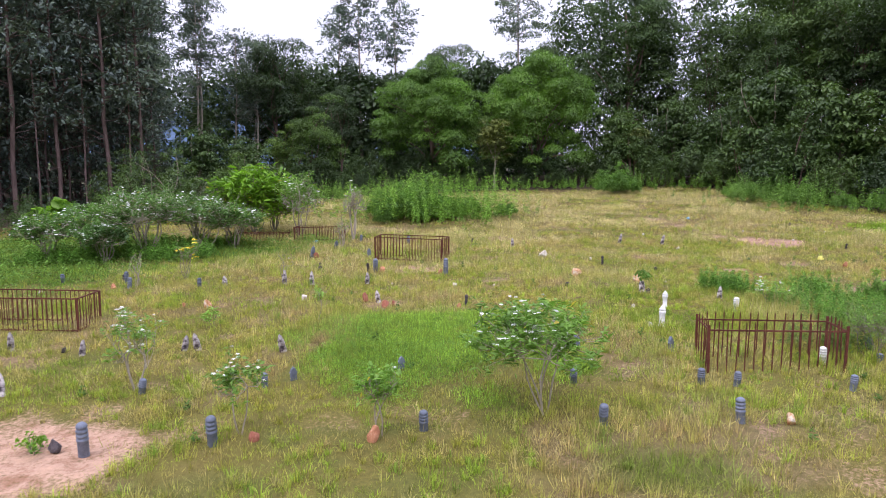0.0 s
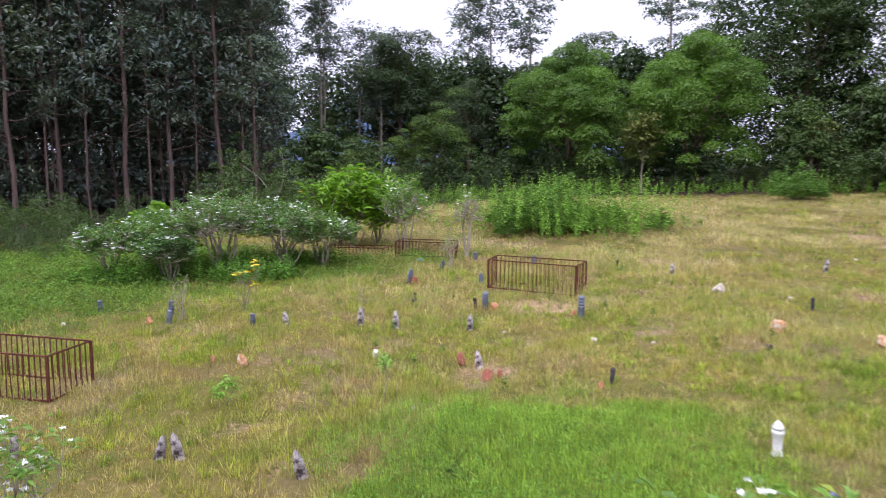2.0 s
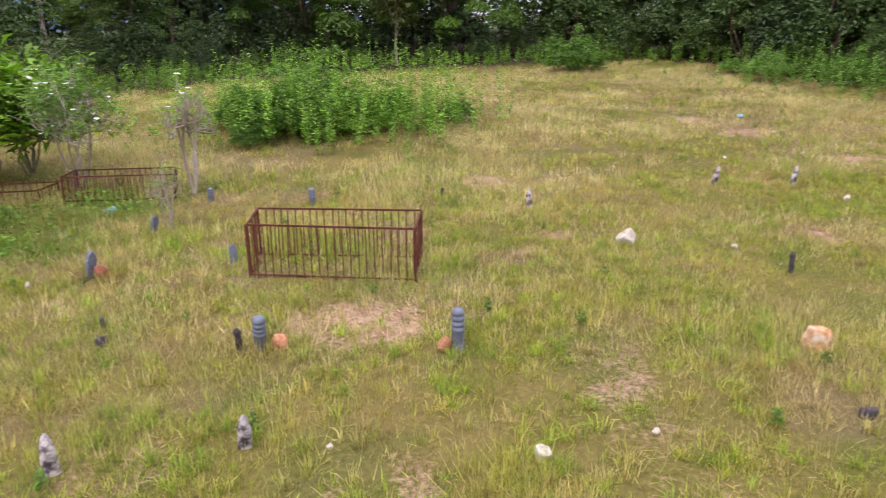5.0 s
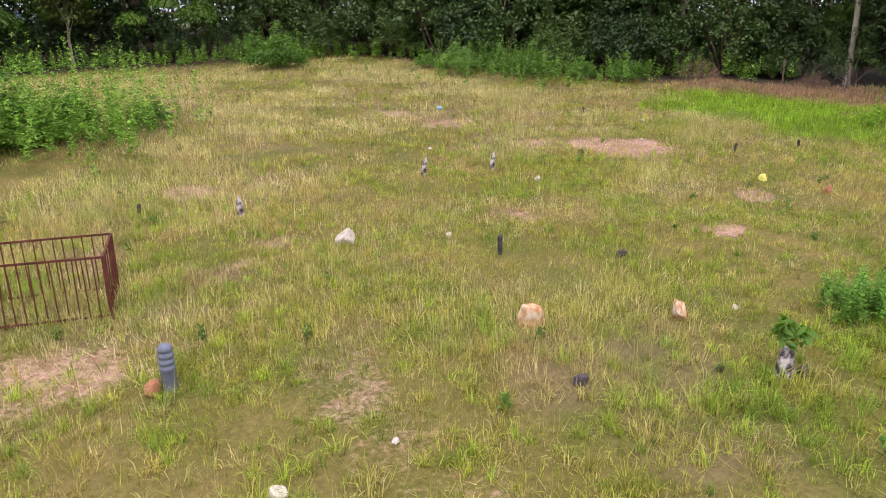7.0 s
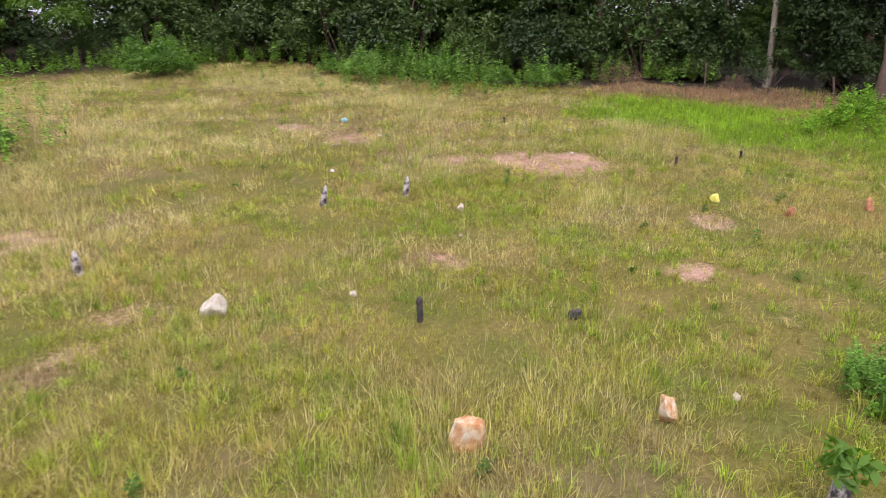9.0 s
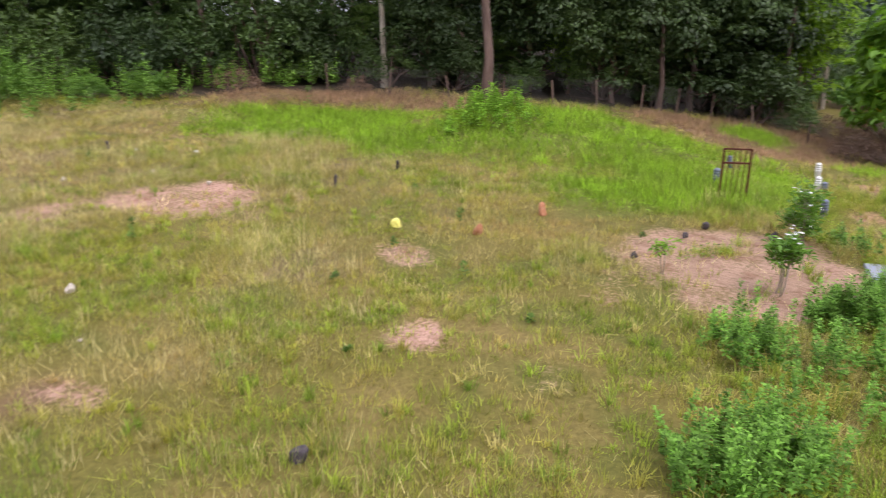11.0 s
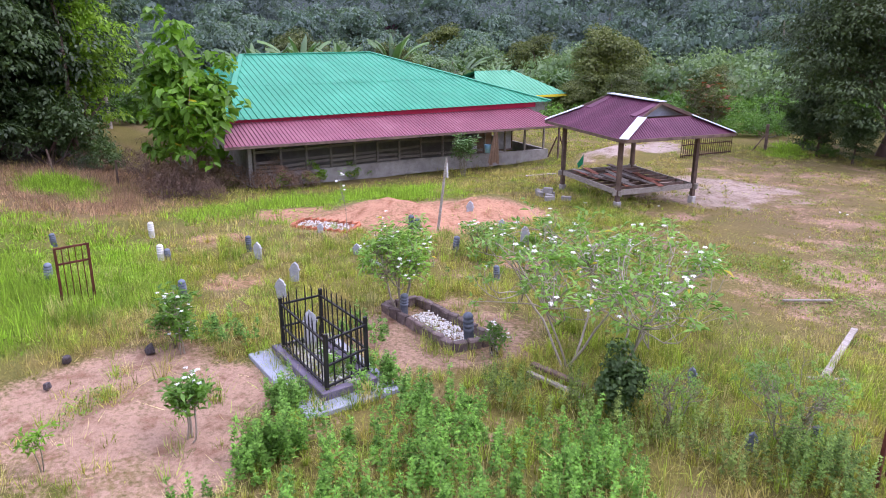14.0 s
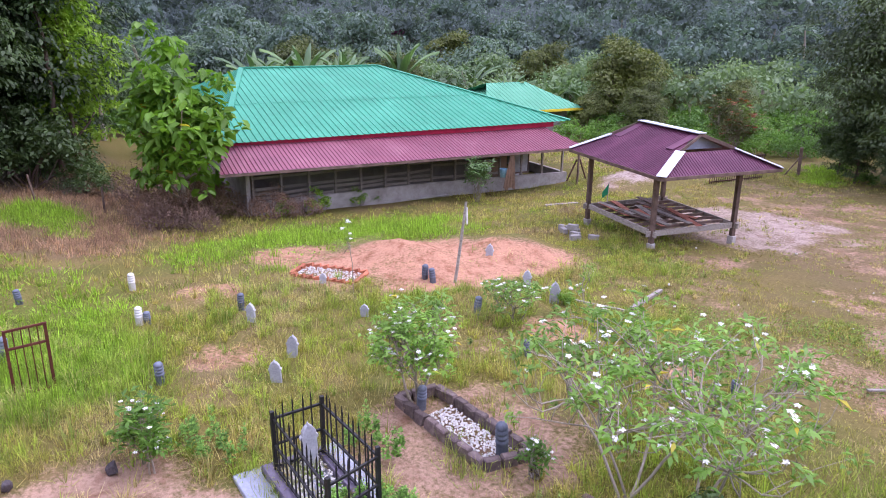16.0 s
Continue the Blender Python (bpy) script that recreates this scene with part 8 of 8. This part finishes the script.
PALM_LOW = palm("coconut_palm", "low coconut palm with long drooping fronds", 192, 5.6, 15, 3.3)
stand(PALM_LOW, ((61, 8.1, 1.05), (63.9, 4.1, 0.95), (57, 12.5, 1.0), (51.7, -11.2, 0.6), (55.5, -16.2, 0.65), (39, -23.9, 0.55), (36.9, -27.7, 0.6), (57, -27, 0.6)), rng_w)
stand(PALM, ((43.3, -47.2, 0.75), (90, -22, 1.1), (84, -28, 1.0), (70, -52, 1.25), (58, -66, 1.3), (41, -66, 1.3), (76, -20, 0.8), (64, -58, 1.1)), rng_w)


def woods_band(name, label, line, depth, zlo, zhi, n, per, size, mat, seed, rmin=1.0, rmax=2.2, rise=0.0):
    """Uncounted foliage filling a belt that follows a line of places."""
    rng = np.random.default_rng(seed)
    P = np.array(line, float)
    seg = np.r_[0, np.cumsum(np.hypot(*np.diff(P, axis=0).T))]
    s = rng.uniform(0, seg[-1], n)
    x, y = np.interp(s, seg, P[:, 0]), np.interp(s, seg, P[:, 1])
    dx, dy = np.interp(s + 0.5, seg, P[:, 0]) - np.interp(s - 0.5, seg, P[:, 0]), np.interp(s + 0.5, seg, P[:, 1]) - np.interp(s - 0.5, seg, P[:, 1])
    L = np.hypot(dx, dy) + 1e-6
    d = rng.uniform(0, 1, n)
    x, y = x - dy / L * d * depth, y + dx / L * d * depth
    top = zhi * (0.72 + 0.55 * fnoise(s, d * depth, 9, 2))
    z = height(x, y) + zlo + rng.uniform(0, 1, n) ** 0.85 * (top - zlo) + rise * d
    v, f = clump_leaves(rng, np.stack([x, y, z], 1), rng.uniform(rmin, rmax, n), per, size, aspect=0.55)
    return tagged(new(name, np_mesh(name, v, f, mat)), label, "woods", kind="stuff")


def canopy(name, label, az0, az1, r0, r1, n, rmin, rmax, per, leaf, mat, seed, z0=0.0, slope=0.0, hmin=1.5, hmax=3.5):
    """Uncounted crowns of lumpy foliage on valley floor or slope, spread in a ring sector round the field's middle."""
    rng = np.random.default_rng(seed)
    a, r = np.radians(rng.uniform(az0, az1, n)), np.sqrt(rng.uniform(r0 ** 2, r1 ** 2, n))
    x, y = 11.5 + np.sin(a) * r, 19.0 + np.cos(a) * r
    R = rng.uniform(rmin, rmax, n)
    cz = height(x, y) + z0 + slope * (r - r0) + rng.uniform(hmin, hmax, n)
    lumps = 6
    m = n * lumps
    D = rand_dirs(rng, m)
    D[:, 2] = np.abs(D[:, 2]) * 0.9 - 0.2
    C = np.repeat(np.stack([x, y, cz], 1), lumps, 0) + D * np.repeat(R, lumps)[:, None] * 0.62
    lr = np.repeat(R, lumps) * rng.uniform(0.4, 0.62, m)
    v, f = clump_leaves(rng, C, lr * 1.02, per, leaf, up=0.2, aspect=0.6)
    v2, f2 = clump_leaves(rng, C, lr * 0.6, 4, leaf * 2.2, up=0.3, aspect=0.8)
    return tagged(new(name, np_mesh(name, np.concatenate([v, v2]), np.concatenate([f, f2 + len(v)]), mat)), label, "woods", kind="stuff")


# Dark leaf fill: the shade between crowns and trunks is put into its colour.
woods_band("forest_depths", "foliage filling the depth of the forest, shade put into its dark colour", [(62, 15), (50, 24), (45, 34), (39, 48), (33, 62), (24, 73), (12, 77)], -11, 0.0, 18, 2400, 36, 0.5, M_LEAF_DEEP, 401, 1.0, 2.2)
woods_band("forest_depths", "foliage behind the round trees, shade put into its dark colour", [(14, 78), (-14, 82)], -8, 0.0, 11, 1200, 36, 0.55, M_LEAF_DEEP, 407, 1.2, 2.2)
woods_band("forest_depths", "undergrowth deep in the plantation, shade put into its dark colour", [(-12, 82), (-30, 80), (-52, 66), (-70, 46), (-76, 20)], -10, 0.0, 13, 3000, 30, 0.6, M_LEAF_DEEP, 402, 1.0, 2.2)
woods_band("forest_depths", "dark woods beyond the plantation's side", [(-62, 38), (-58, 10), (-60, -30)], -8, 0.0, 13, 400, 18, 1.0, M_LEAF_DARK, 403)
woods_band("forest_depths", "foliage between the trunks at the forest's edge, shade put into its dark colour", [(40, 44), (35, 54), (29, 63), (21, 71), (14, 74)], -5, 1.5, 13, 900, 36, 0.34, M_LEAF_DEEP, 411, 0.9, 1.9)
# Hillside crowns take their hazy blue from the leaf colour, not from air.
canopy("hillside_woods", "wooded hillside beyond the valley, haze blue mixed into its leaves", 78, 178, 74, 112, 800, 2.0, 3.8, 36, 0.37, M_LEAF_FAR_HAZE, 404, 0.5, 0.42)
canopy("hillside_trees", "green crowns standing out on the hillside, tinted with painted haze", 80, 176, 68, 100, 150, 1.8, 3.2, 34, 0.32, M_LEAF_SLOPE_HAZE, 410, 0.5, 0.4)
canopy("valley_trees", "mixed green trees and gardens on the valley floor", 84, 176, 47, 76, 240, 1.4, 2.8, 40, 0.3, M_LEAF_VALLEY, 405, 0.6, 0.04, 0.8, 2.6)
canopy("valley_bushes", "low bright bushes and gardens behind the houses", 96, 172, 44, 64, 260, 0.8, 1.5, 28, 0.22, M_LEAF_THICKET, 408, 0.0, 0.0, 0.3, 0.9)
woods_band("undergrowth", "dark low undergrowth inside the plantation", [(-20, 61), (-30, 54), (-42, 43), (-56, 32)], -6, 0.0, 2.6, 620, 18, 0.42, M_LEAF_DARK, 409, 0.5, 1.1)
woods_band("near_woods", "woods behind the starting side of the field", [(0, -60), (-40, -50), (-60, -28)], -10, 0.0, 12, 400, 20, 0.8, M_LEAF_DARK, 406)


def hillside():
    """The rising ground that carries the far woods."""
    line = np.array([(128, 70), (122, 30), (118, 0), (106, -44), (84, -80), (48, -104), (0, -112), (-60, -110)], float)
    seg = np.r_[0, np.cumsum(np.hypot(*np.diff(line, axis=0).T))]
    n, m = 120, 14
    V = []
    for s in np.linspace(0, seg[-1], n):
        x, y = np.interp(s, seg, line[:, 0]), np.interp(s, seg, line[:, 1])
        d = unit(np.array([x, y]) - np.array([5.0, 10.0]))
        for t in np.linspace(0, 1, m):
            V.append((x + d[0] * t * 90, y + d[1] * t * 90, -4 + 60 * t ** 0.9 * (0.75 + 0.35 * float(fnoise(s, 0, 60, 1))) + 3.5 * float(fnoise(s, t * 90, 8, 2))))
    F = [(i * m + j, (i + 1) * m + j, (i + 1) * m + j + 1, i * m + j + 1) for i in range(n - 1) for j in range(m - 1)]
    tagged(new("hillside", np_mesh("hillside", V, F, M_HILL)), "wooded hillside beyond the valley", "hill", kind="structure")


hillside()


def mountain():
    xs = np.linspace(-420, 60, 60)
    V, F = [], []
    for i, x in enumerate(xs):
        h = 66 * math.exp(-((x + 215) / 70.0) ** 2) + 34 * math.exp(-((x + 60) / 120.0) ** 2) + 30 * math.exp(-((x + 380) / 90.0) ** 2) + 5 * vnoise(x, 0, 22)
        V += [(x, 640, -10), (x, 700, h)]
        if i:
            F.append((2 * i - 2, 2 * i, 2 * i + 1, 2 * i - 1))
    tagged(new("mountain", np_mesh("mountain", V, F, M_MOUNTAIN, smooth=True)), "mountain far beyond the forest, painted in haze blue", "mountain", kind="structure")


mountain()


def far_roof(x, y, z, mat, label):
    ob = thing("far_house", label, "house", (x, y, z), rz=40)
    tri_part("roof", ((-3, -2, 0), (3, -2, 0), (2.4, 0, 1.2), (-2.4, 0, 1.2)), mat, ob, 0.06)
    tri_part("roof", ((3, 2, 0), (-3, 2, 0), (-2.4, 0, 1.2), (2.4, 0, 1.2)), mat, ob, 0.06)
    bm = bmesh.new()
    box(bm, (5, 3.4, 2.4), Matrix.Translation((0, 0, -1.2)))
    part("wall", bm, M_CONCRETE, ob)


far_roof(76.5, -31.5, 2.6, M_GREEN_ROOF, "far house with a green roof on the hillside")
far_roof(85.1, -27.9, 4.2, M_MAROON, "far house with a maroon roof on the hillside")
